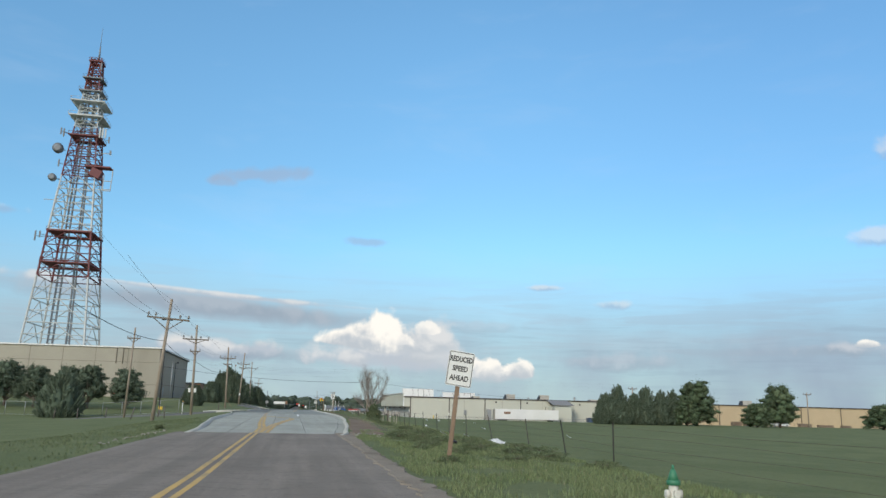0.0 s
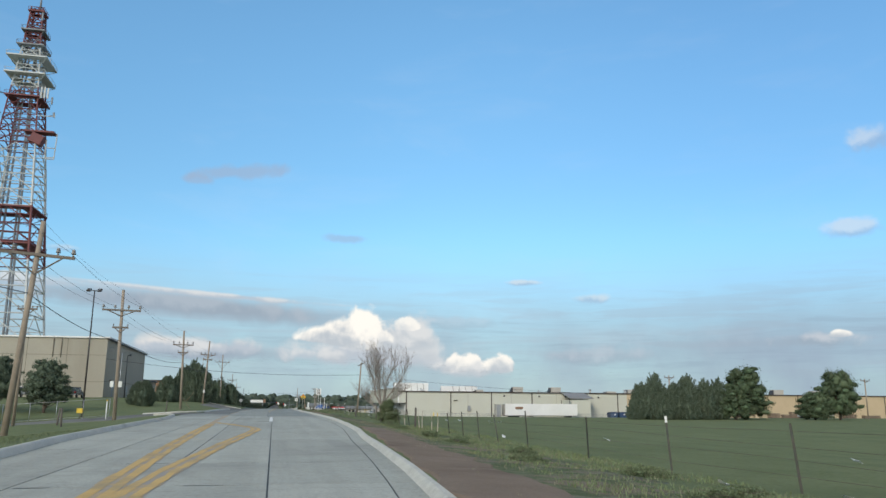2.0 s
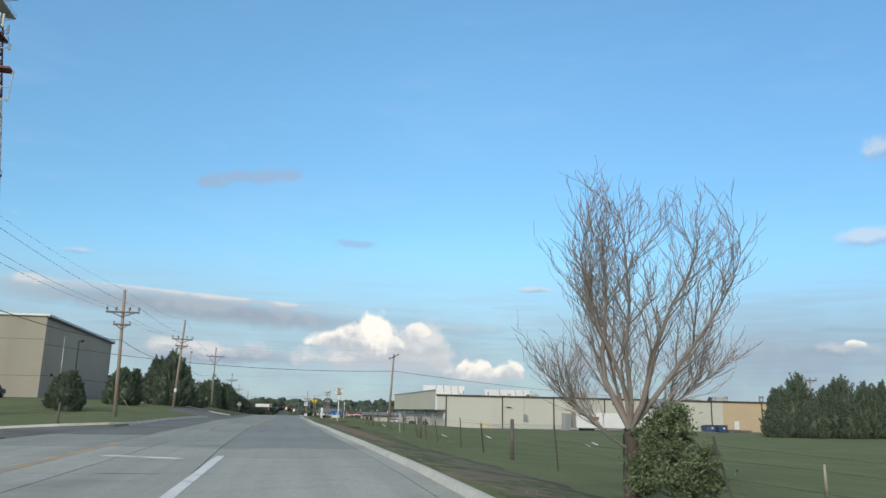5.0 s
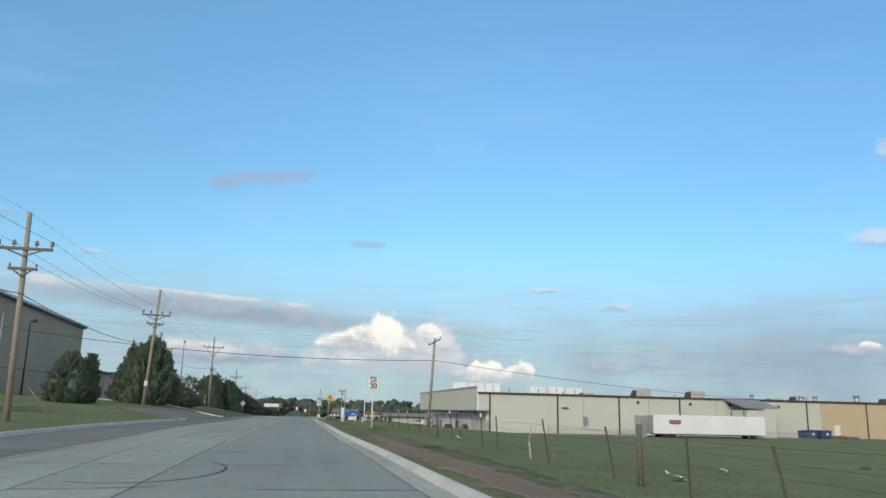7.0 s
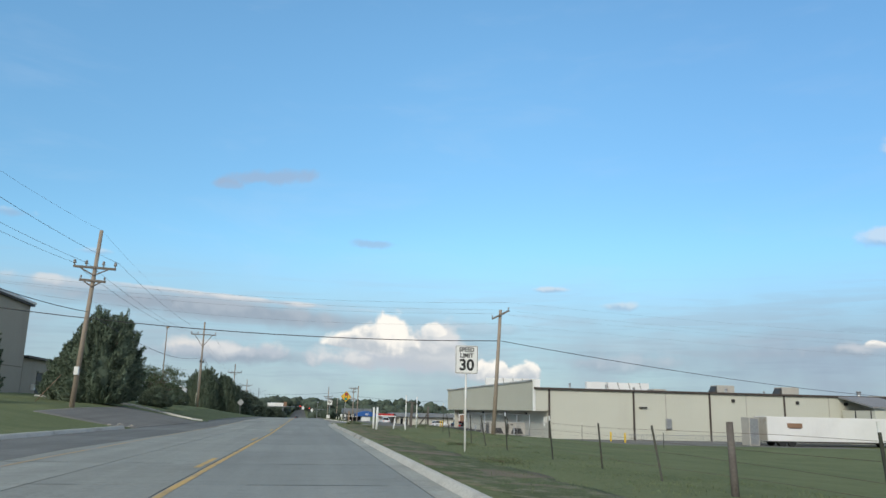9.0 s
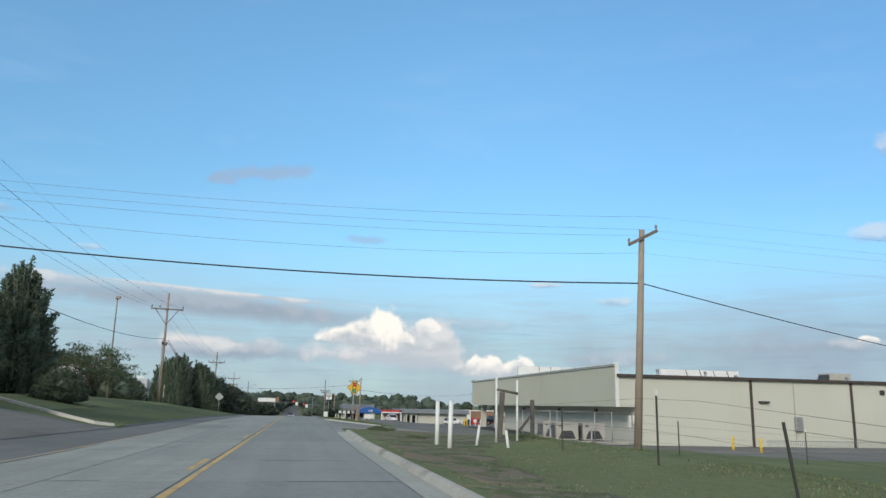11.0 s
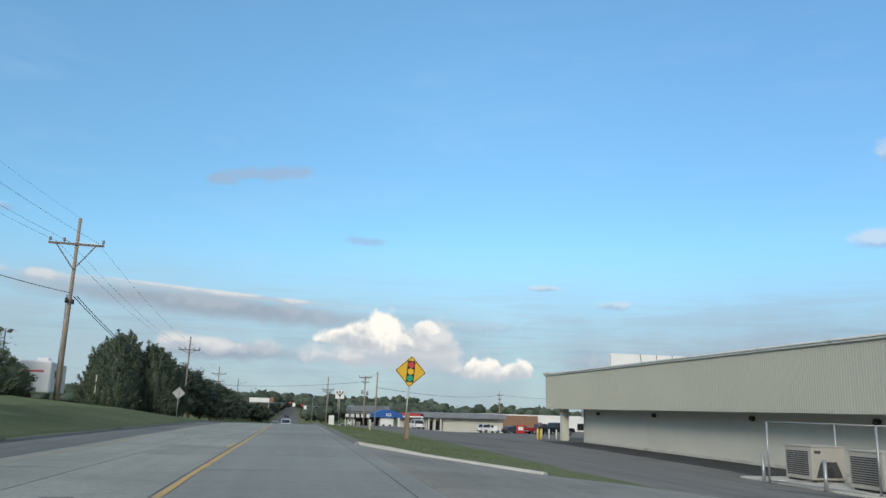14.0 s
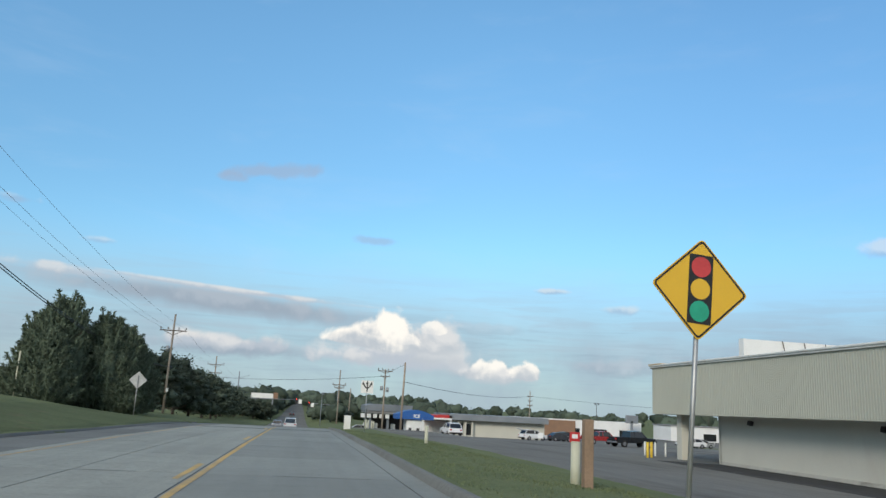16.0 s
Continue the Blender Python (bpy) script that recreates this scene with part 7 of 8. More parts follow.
for a, b in (((0, 0), (5.7, 0)), ((0, 0), (-0.8, 5.6))):
    a, b = Vector((*a, 0)), Vector((*b, 0))
    run = (b - a).length
    n = int(run / 0.22)
    for k in range(-12, n):
        for s in (1, -1):
            u0, u1 = k * 0.22, k * 0.22 + 2.5
            z0, z1 = (0.1, 2.6) if s > 0 else (2.6, 0.1)
            if u0 < 0:
                z0, u0 = z0 + (z1 - z0) * (-u0 / 2.5), 0
            if u1 > run:
                z1, u1 = z0 + (z1 - z0) * ((run - u0) / (u1 - u0)), run
            tube(bm, a.lerp(b, u0 / run) + Vector((0, 0, z0)), a.lerp(b, u1 / run) + Vector((0, 0, z1)), 0.0014, 0.0014, 3, False)
mesh_part = part("wire_mesh", bm, M["galv"], cage)
mesh_part["kind"] = "stuff"
for x, y in ((22.0, 211.9), (21.6, 214.8), (21.0, 218.0), (25.8, 212.1)):
    pipe_post(x, y, 1.25, 0.075, "galv", "grey steel guard bollard in front of the cage", name="bollard")
for x, y in ((26.5, 266.5), (26.95, 266.8)):
    pipe_post(x, y, 1.15, 0.1, "yellow_steel", "yellow steel guard bollard at the store corner", name="bollard")
for x, y in ((28.5, 271.2), (29.3, 271.0), (30.1, 270.8)):
    pipe_post(x, y, 1.1, 0.07, "white_metal", "white steel guard bollard at the store corner", name="bollard")
pipe_post(6.85, 249.5, 0.8, 0.09, "cream", "cream plastic marker post on the grass island", name="marker_post")
pipe_post(6.68, 228.4, 0.88, 0.105, "cream", "cream utility pedestal beside a timber post", name="utility_pedestal")
pt = thing("timber_post", 6.55, 227.7, land(6.6, 227.7), "thick brown square timber post in the grass", "post")
part("stake", box(bmesh.new(), (0.1, -0.1, 0.58), (0.2, 0.2, 1.6), None, 0.015), M["post_wood"], pt)
bm = sheet_bm = bmesh.new()
ring = [(16.6 + 2.6 * math.cos(a) * (1 + 0.2 * math.sin(3 * a)), 191.0 + 0.8 * math.sin(a) * (1 + 0.25 * math.cos(5 * a))) for a in np.linspace(0, 2 * math.pi, 40)[:-1]]
pz = max(land(x, y) for x, y in ring) + 0.045
f = bm.faces.new([bm.verts.new((x, y, pz)) for x, y in ring])
bmesh.ops.recalc_face_normals(bm, faces=[f])
solid("puddle", bm, M["puddle"], "shallow puddle of rain water on the drive", "puddle", kind="structure")

# ---- right side: bare tree, field trees ----
bare_tree(6.7, 82.0, 5.85, "bare multi-stemmed tree with green growth at its foot")
lumps = heap(random.Random(8), 1.8, 1.8, 1.75, 8, 0.0, 0.4)
tree("shrub", 6.92, 81.0, lumps, 4200, 0.05, M["weed"], "bushy green shrub at the foot of the bare tree", "shrub", 0.03, seed=8, shrink=0.6)
for k, (x, y, w, h) in enumerate(((69.6, 166, 6.4, 6.6), (73.0, 167, 6.0, 8.1), (76.4, 165.5, 5.6, 6.6), (79.6, 166.5, 6.0, 8.3), (83.4, 166, 6.0, 7.2), (86.6, 166.5, 5.2, 7.6), (67.6, 164.5, 4.4, 4.2), (78.2, 163.5, 5.0, 4.6), (72.0, 163.0, 5.0, 4.6))):
    juniper(x, y, w, h, 40 + k, "dark juniper in the row across the field", 5200, 5, "junipers across the field", 0.0, 0.2)
for k, (x, y, w, h) in enumerate(((92.4, 166, 10.0, 10.6), (89.0, 164.5, 6.5, 6.5), (114.3, 166, 9.0, 10.2), (107.5, 165, 7.5, 5.6), (142.0, 165, 9.0, 6.2))):
    tree("broadleaf_tree", x, y, heap(random.Random(60 + k), w, w, h, 15, 0.6 if h > 7 else 0.1, 0.25), 6400, 0.22, M["broadleaf"], "full green broadleaf tree at the field edge", seed=60 + k, trunk_r=0.25, group="trees across the field")

# ---- left side planting ----
evergreen("juniper_tree", -33.0, 110.0, 7.4, 5.9, 21, "broad dark juniper bush standing before the fence", count=16000, size=0.14, point=0.45)
for k, (x, y, w, h, low) in enumerate(((-34.5, 130, 6.0, 7.0, 1.4), (-37.8, 131, 5.5, 6.6, 1.5), (-28.8, 130, 6.0, 6.5, 0.9), (-42.5, 130, 5.5, 6.6, 1.4), (-47.5, 132, 6.5, 7.4, 1.2), (-52.0, 134, 6.0, 6.8, 1.4))):
    tree("pine_tree", x, y, heap(random.Random(30 + k), w, w, h, 12, low, 0.35), 4200, 0.2, M["juniper"], "round dark pine with a clear trunk by the yard fence", seed=30 + k, trunk_r=0.17, group="pines by the yard", shrink=0.6)
for k, (x, y, w, h) in enumerate(((-19.6, 168.5, 5.4, 4.1), (-21.2, 150, 4.2, 3.2), (-19.6, 146, 3.6, 3.4))):
    evergreen("juniper_shrub", x, y, w * 0.96, h * 1.06, 70 + k, "clipped round dark juniper shrub on the lawn", "shrub", "junipers on the lawn", 42000, 0.085, 0.0, 0.5, 0.03)
juniper(-18.2, 169.5, 2.0, 4.3, 75, "narrow dark juniper spire on the lawn", 2500, 1, "junipers on the lawn", 0.1, 0.13)
for k, (x, y, w, h) in enumerate(((-15.6, 184.5, 6.8, 6.7), (-18.3, 188, 5.5, 4.6), (-19.0, 206.0, 6.0, 8.4), (-20.5, 200.5, 5.5, 7.0), (-17.6, 194.0, 3.6, 2.2))):
    juniper(x, y, w, h, 80 + k, "dense dark juniper on the bank", 6500, 3, "junipers on the bank", 0.05, 0.16)
tree("crabapple_tree", -17.2, 219.0, heap(random.Random(90), 7.2, 6.6, 4.7, 12, 1.0, 0.0), 2300, 0.12, M["broadleaf"], "small spreading tree with thin dark leaves", seed=90, trunk_r=0.12, shrink=0)
tree("crabapple_tree", -24.5, 250.0, heap(random.Random(91), 6.5, 6.0, 5.2, 11, 1.4, 0.0), 1600, 0.15, M["broadleaf"], "spreading leafy tree behind the bank", seed=91, trunk_r=0.14, shrink=0)
for k, (x, y, w, h) in enumerate(((-20.0, 243.5, 7.8, 3.0), (-13.6, 198.5, 4.0, 1.8))):
    evergreen("juniper_shrub", x, y, w, h * 1.05, 95 + k, "low spreading juniper mound on the bank", "shrub", "junipers on the bank", 26000, 0.09, 0.0, 0.55, 0.06)
for k, (x, y, w, h) in enumerate(((-18.2, 276, 7.0, 8.0), (-15.2, 277.5, 6.0, 7.3), (-20.5, 281, 7.0, 7.6), (-14.6, 283, 6.3, 6.8), (-16.6, 290, 6.6, 7.3), (-17.8, 298, 6.6, 7.0), (-20, 292, 7.0, 7.2), (-17.8, 272.5, 5.0, 5.0), (-13.4, 276.5, 4.0, 3.0))):
    juniper(x, y, w, h, 110 + k, "tall dark juniper in the dense roadside clump", 5600, 4, "junipers in the clump", 0.05, 0.2)
for k, (x, y, w, h) in enumerate(((-19, 322, 9, 8.2), (-18, 333, 9, 8.4), (-17.5, 346, 9, 8.0), (-17, 360, 9, 8.2), (-17, 375, 10, 8.0), (-18, 395, 11, 8.2), (-25, 340, 10, 8), (-19, 415, 12, 8.0), (-17, 432, 10, 6.5), (-16, 452, 9, 5.8), (-13, 462, 8, 4.6), (-12, 436, 7, 5.6), (-9, 437.5, 5, 5.2), (12, 470, 9, 5.0))):
    tree("broadleaf_tree", x, y, heap(random.Random(130 + k), w, w, h, 12, 0.6, 0.15), 2600, 0.34, M["far_leaf"], "dark leafy tree in the roadside row", seed=130 + k, trunk_r=0.2, group="trees in the roadside row")

# far woods as one mass of leaves
rng = np.random.default_rng(4)
lumps = []
for x0, x1, y0, y1, n, h in ((-260, -28, 430, 620, 120, 9), (-60, -9, 470, 800, 60, 10), (10, 60, 470, 760, 60, 8), (60, 420, 480, 760, 200, 8), (-700, -60, 500, 900, 140, 12), (5, 13, 398, 470, 16, 5), (-11, -7.5, 440, 480, 8, 5), (-20, -8, 468, 720, 46, 9), (7, 20, 480, 720, 46, 8), (-13, -6, 700, 1400, 50, 11), (5, 14, 700, 1400, 50, 11), (-120, 200, 1200, 1300, 90, 16), (300, 900, 420, 700, 160, 9), (-420, -75, 250, 420, 90, 9)):
    for k in range(n):
        x, y = rng.uniform(x0, x1), rng.uniform(y0, y1)
        s = h * rng.uniform(0.55, 1.15)
        for q in range(4):
            a, o = rng.uniform(0, 6.3), s * rng.uniform(0.05, 0.42)
            lumps.append((x + math.cos(a) * o, y + math.sin(a) * o, land(x, y) + s * rng.uniform(0.3, 0.72), s * rng.uniform(0.24, 0.42), s * 0.34, s * rng.uniform(0.2, 0.34)))
tagged(new("far_woods", crown_mesh(lumps, 60000, 0.62, M["far_leaf"], 7, 0.0, 1.0, 2.6)), "dark green belt of distant trees", "trees", kind="stuff")

# ---- yard fence and cars by the hall ----
yf = thing("chain_link_fence", -18.0, 100.0, land(-18, 100), "grey chain-link yard fence with steel posts", "fence")
for k in range(18):
    x, y = -18.0 - k * 2.6, 113.5 + 0.15 * k
    part("post", tube(bmesh.new(), (x + 18, y - 100, land(x, y) - land(-18, 100) - 0.2), (x + 18, y - 100, land(x, y) - land(-18, 100) + 1.9), 0.035, 0.035, 6), M["galv"], yf)
for h in (0.1, 1.85):
    run = [(-18.0 - k * 2.6, 113.5 + 0.15 * k) for k in range(18)]
    part("rail", hose(bmesh.new(), [(x + 18, y - 100, land(x, y) - land(-18, 100) + h) for x, y in run], 0.02), M["galv"], yf)
for x, y, lean in ((-16.6, 88.5, 3), (-15.2, 84.0, -4), (-18.2, 82.0, 14), (-24.5, 99, 2), (-28.0, 100, -3), (-31, 101, 3), (-12.9, 118, 0)):
    fence_post(x, y, "wood", (0, lean), 0, 1.25)
cg = pipe_post(-15.7, 100.6, 1.6, 0.05, "white_metal", "white fibreglass cable marker with orange tip", name="cable_marker")
part("tip", tube(bmesh.new(), (0, 0, 1.6), (0, 0, 1.75), 0.055, 0.055, 8), M["yellow_steel"], cg)
yb = thing("marker_box", -19.6, 108.0, land(-19.6, 108), "small yellow marker box on a stake", "marker")
part("stake", tube(bmesh.new(), (0, 0, -0.2), (0, 0, 0.9), 0.04, 0.04, 6), M["old_wood"], yb)
part("box", box(bmesh.new(), (0, -0.05, 0.85), (0.55, 0.2, 0.45), None, 0.03), M["yellow_steel"], yb)
for x, y, lean in ((-12.6, 140.5, -38), (-17.2, 176.0, 38)):
    ob = thing("guy_guard", x, y, land(x, y), "pale sloping guy wire guard beside the pole", "guy wire", "guy guards")
    ob.matrix_world = pose(x, y, land(x, y), 0, lean, 0)
    part("sleeve", tube(bmesh.new(), (0, 0, -0.1), (0, 0, 2.3), 0.028, 0.024, 8), M["post_wood"], ob)
pipe_post(-19.5, 271.5, 3.4, 0.06, "cream", "tall thin pale pole on the bank", name="marker_pole")
pipe_post(-29.4, 178.5, 8.2, 0.06, "galv", "tall thin grey steel pole by the hall", name="flagpole")
vehicle("suv", -38.5, 172.0, 90, "car_silver", "suv", "silver car parked by the hall")
vehicle("pickup_truck", -35.4, 171.5, 90, "car_black", "pickup", "black pickup parked by the hall")
vehicle("pickup_truck", -44.5, 172.5, 90, "car_white", "pickup", "white pickup parked by the hall")


def coach(x, y, turn, label):
    ob = thing("camper_trailer", x, y, land(x, y), label, "camper", turn=turn)
    bm = box(bmesh.new(), (0, 0, 1.75), (2.5, 8.5, 2.6), None, 0.12)
    part("body", bm, M["car_white"], ob)
    part("stripe", box(bmesh.new(), (0, -4.26, 2.2), (1.4, 0.02, 0.14)), M["sign_red"], ob)
    part("stripe", box(bmesh.new(), (1.26, 0.5, 1.7), (0.02, 3.0, 0.3)), M["tower_grey"], ob)
    part("roof_unit", box(bmesh.new(), (0.2, -1.5, 3.2), (0.9, 1.2, 0.35), None, 0.08), M["roof_white"], ob)
    part("window", box(bmesh.new(), (1.26, -1.8, 2.0), (0.03, 1.2, 0.6), None, 0.01), M["glass"], ob)
    for s in (-1.15, 1.15):
        for u in (0.6, 1.5):
            part("tyre", tube(bmesh.new(), (s - 0.1, u, 0.36), (s + 0.1, u, 0.36), 0.36, 0.36, 14), M["black"], ob)


coach(-20.6, 258.0, 8, "white camper trailer with faded stripes behind the bank")
coach(-25.0, 243.0, 4, "white camper trailer parked behind the shrubs")
hb = thing("brick_building", -46, 262, 0, "low red-brown brick building behind the trees", "building")
part("wall", box(bmesh.new(), (0, 10, 4.4), (26, 18, 6.0)), M["brick_far"], hb)
part("roof", box(bmesh.new(), (0, 10, 7.5), (26.6, 18.6, 0.3)), M["trim_brown"], hb)

# ---- far side: fuel station, shops, junction ----
def strip_shops():
    ob = thing("shop_row", 32.6, 348.0, -3.75, "low tan shop building with a grey metal roof band", "building")
    part("wall", box(bmesh.new(), (4.2, 8.0, 1.5), (17.2, 14.0, 3.2)), M["tan_block"], ob, "plain tan side wall")
    part("front", box(bmesh.new(), (-4.6, 9.0, 1.5), (0.4, 12.0, 3.2)), M["tan_block"], ob)
    part("roof_band", box(bmesh.new(), (3.8, 7.5, 3.5), (18.6, 16.0, 1.05), None, 0.04), M["tower_grey"], ob, "grey metal roof band")
    for u in (-4.9, -3.6, -2.3, -1.0):
        part("pillar", box(bmesh.new(), (u, 0.4, 1.5), (0.35, 0.35, 3.2)), M["tan_block"], ob)
    for u in (-3.2, -1.7):
        part("window", box(bmesh.new(), (u, 0.97, 1.4), (1.2, 0.06, 2.0)), M["glass"], ob)
    ob2 = thing("shop_row", 56.0, 392.0, -4.0, "distant cream and brown shopping strip", "building")
    part("wall", box(bmesh.new(), (12, 6, 2.0), (34, 10, 4.2)), M["roof_white"], ob2)
    part("brick_front", box(bmesh.new(), (6, 0.8, 1.9), (11, 0.6, 3.9)), M["brick_far"], ob2, "brown raised shop front")
    part("sign_band", box(bmesh.new(), (-2.4, 0.9, 3.6), (5.0, 0.3, 1.2)), M["sign_white"], ob2)
    for k in range(5):
        part("window", box(bmesh.new(), (-3 + 7 * k, 0.95, 1.2), (3.6, 0.12, 1.8)), M["glass"], ob2)
    ob3 = thing("shop_row", 104.0, 398.0, -4.0, "distant pale shopping strip", "building")
    part("wall", box(bmesh.new(), (10, 6, 1.9), (36, 10, 3.8)), M["roof_white"], ob3)
    part("roof_band", box(bmesh.new(), (10, 6, 3.9), (36.4, 10.6, 0.3)), M["roof_grey"], ob3)
    for k in range(5):
        part("window", box(bmesh.new(), (-4 + 7 * k, 0.95, 1.2), (3.6, 0.12, 1.8)), M["glass"], ob3)


def fuel_station():
    ob = thing("fuel_station", 13.0, 350.0, -4.0, "fuel station with a flat grey canopy on slim posts", "building")
    part("canopy", prism(bmesh.new(), [(-0.6, 4.1), (-0.6, 5.0), (0.4, 5.3), (7.6, 5.3), (7.6, 4.1)], "y", -1, 12), M["tower_grey"], ob, "grey metal canopy edge")
    part("canopy_band", box(bmesh.new(), (3.5, 5.5, 3.85), (8.0, 12.6, 0.4)), M["roof_grey"], ob)
    for u, v in ((0.2, 0), (3.4, 0), (6.8, 0), (0.2, 10), (6.8, 10)):
        part("column", box(bmesh.new(), (u, v, 1.8), (0.4, 0.4, 3.8)), M["tower_grey"], ob)
    part("shop", box(bmesh.new(), (4.0, 9, 1.7), (6.6, 4, 3.4)), M["dark_metal"], ob, "dark shop behind the pumps")
    for u in (-0.4, 1.4, 4.6):
        part("fuel_pump", box(bmesh.new(), (u, 2.0, 1.0), (0.8, 0.5, 1.8), None, 0.05), M["white_metal"], ob, "white fuel pump")
    for k in range(5):
        part("price_panel", box(bmesh.new(), (-1.2 + 1.1 * k, -0.6, 3.2), (0.7, 0.08, 0.7)), M["roof_white"], ob)
    blue = thing("ice_kiosk", 16.4, 318.0, -2.9, "ice vending kiosk with blue barrel roof and white front", "kiosk")
    part("cabin", box(bmesh.new(), (0, 1.0, 1.05), (2.2, 3.0, 2.4)), M["white_metal"], blue)
    out = [(-2.6, 2.3)] + [(-2.6 + 5.2 * k / 10, 2.9 + 0.7 * math.sin(math.pi * k / 10)) for k in range(11)] + [(2.6, 2.3)]
    part("roof", prism(bmesh.new(), out, "y", -0.9, 3.0), M["blue"], blue, "blue barrel roof sign")
    lettering("ICE", 0.6, blue, "lettering", M["sign_white"], (0.2, -0.91, 2.75))
    for u in (-0.6, 0.5):
        part("dispenser", box(bmesh.new(), (u, -0.55, 0.9), (0.8, 0.14, 1.3), None, 0.02), M["roof_white"], blue)
        part("hatch", box(bmesh.new(), (u, -0.64, 0.8), (0.4, 0.06, 0.7)), M["louvre"], blue)
    red = thing("red_canopy", 25.0, 349.5, -3.75, "red-roofed drive-through canopy with white posts", "canopy")
    part("roof", box(bmesh.new(), (0, 2, 3.45), (5.4, 8.0, 0.55), None, 0.05), M["red"], red)
    part("wall", box(bmesh.new(), (0.4, 5, 1.5), (4.4, 3.0, 2.9)), M["roof_white"], red)
    part("white_band", box(bmesh.new(), (0, -2.03, 3.05), (5.3, 0.1, 0.3)), M["roof_white"], red)
    for u in (-2.5, 2.5):
        part("post", box(bmesh.new(), (u, -1.5, 1.6), (0.35, 0.35, 3.4)), M["roof_white"], red)


strip_shops()
fuel_station()
vehicle("suv", 38.4, 333.5, 20, "car_white", "suv", "white SUV with its doors open in the lot", door_open=True)
vehicle("pickup_truck", 39.5, 298.0, 14, "car_black", "pickup", "black pickup parked in the lot")
vehicle("suv", 20.7, 313.0, 95, "car_white", "suv", "white SUV parked by the kiosk")
vehicle("sedan", 44.5, 338.0, 15, "car_dark", "sedan", "dark sedan parked in the lot")
vehicle("pickup_truck", 43.8, 318.0, 10, "car_red", "pickup", "red pickup parked in the lot")
vehicle("suv", 48.5, 345.0, 15, "car_black", "suv", "black SUV parked in the lot")
vehicle("sedan", 66.0, 330.0, 10, "car_silver", "sedan", "silver sedan parked beyond the store")
vehicle("sedan", 60.0, 322.0, 190, "car_white", "sedan", "white sedan parked beyond the store")
vehicle("sedan", 55.0, 296.0, 190, "car_dark", "sedan", "dark sedan parked beyond the store")
vehicle("pickup_truck", -0.6, 340.0, 90, "car_white", "pickup", "white pickup on the road down to the junction", z=road_z(340))
vehicle("sedan", -3.0, 352.0, 270, "car_silver", "sedan", "silver sedan coming up from the junction", z=road_z(352))
vehicle("sedan", 12.0, 352.0, 0, "car_white", "sedan", "white sedan by the fuel pumps", z=-4.0)
vehicle("sedan", -2.0, 520.0, 90, "car_dark", "sedan", "dark car far down the road", z=road_z(520))
rs = thing("sandwich_sign", 41.3, 322.0, land(41.3, 322) + 0.03, "red notice board with a white panel", "sign")
part("board", box(bmesh.new(), (0, 0, 0.8), (1.6, 0.1, 1.5), None, 0.03), M["red"], rs)
part("notice", box(bmesh.new(), (0, -0.06, 0.95), (0.9, 0.02, 0.6)), M["sign_white"], rs)
gp = thing("pylon_sign", 80.2, 388.0, -4, "grey pylon sign with dark panel", "sign")
part("panel", box(bmesh.new(), (0, 0, 4.9), (3.2, 0.4, 1.9), None, 0.05), M["tower_grey"], gp)
part("column", box(bmesh.new(), (0, 0, 2.2), (0.5, 0.4, 4.6)), M["tower_grey"], gp)

# arrow sign, junction signals
ar = thing("lane_sign", 5.4, 268.5, road_z(268.5) + 0.2, "white lane direction sign with three black arrows", "road sign")
part("post", tube(bmesh.new(), (0, 0, -0.3), (0, 0, 3.2), 0.03, 0.03, 8), M["galv"], ar)
board = part("panel", prism(bmesh.new(), rounded(0.9, 0.9, 0.06), "y", -0.004, 0.004), M["sign_white"], ar, "white square panel")
board.matrix_local = pose(0, -0.06, 2.95) @ Matrix.Diagonal((1, 1, 1, 1))
bm = bmesh.new()
for pts in (((0, -0.34), (0, 0.3)), ((0, -0.15), (-0.22, 0.08), (-0.28, 0.22)), ((0, -0.15), (0.22, 0.08), (0.28, 0.22))):
    for a, b in zip(pts, pts[1:]):
        tube(bm, (a[0], -0.008, a[1]), (b[0], -0.008, b[1]), 0.04, 0.04, 4)
for cx, cz in ((0, 0.34), (-0.29, 0.27), (0.29, 0.27)):
    tube(bm, (cx, -0.009, cz - 0.12), (cx, -0.009, cz + 0.1), 0.11, 0.02, 3)
part("arrows", bm, M["sign_black"], board)


def signal_mast(x, y, z, h, arm, reach, heads, label):
    ob = thing("traffic_signal", x, y, z, label, "traffic light")
    part("pole", tube(bmesh.new(), (0, 0, -0.3), (0, 0, h), 0.2, 0.14, 10), M["tower_grey"], ob)
    part("mast_arm", tube(bmesh.new(), (0, 0, arm), (reach, 0, arm + 0.3), 0.12, 0.07, 8), M["tower_grey"], ob)
    part("lamp_arm", tube(bmesh.new(), (0, 0, h * 0.86), (2.9 if reach > 0 else -2.9, 0, h * 0.93), 0.06, 0.05, 6), M["tower_grey"], ob)
    for u in heads:
        hd = part("signal_head", box(bmesh.new(), (u, -0.25, arm), (0.8, 0.25, 1.7), None, 0.05), M["black"], ob)
        part("red_lens", tube(bmesh.new(), (u, -0.38, arm + 0.5), (u, -0.41, arm + 0.5), 0.15, 0.15, 12), M["signal_red"], hd)
        for dz in (0.0, -0.5):
            part("dark_lens", tube(bmesh.new(), (u, -0.38, arm + dz), (u, -0.40, arm + dz), 0.17, 0.17, 12), M["black"], hd)
        part("lane_plate", box(bmesh.new(), (u + 1.1, -0.15, arm - 0.2), (0.9, 0.05, 1.2)), M["sign_white"], ob, "white plate beside the signal")
    return ob


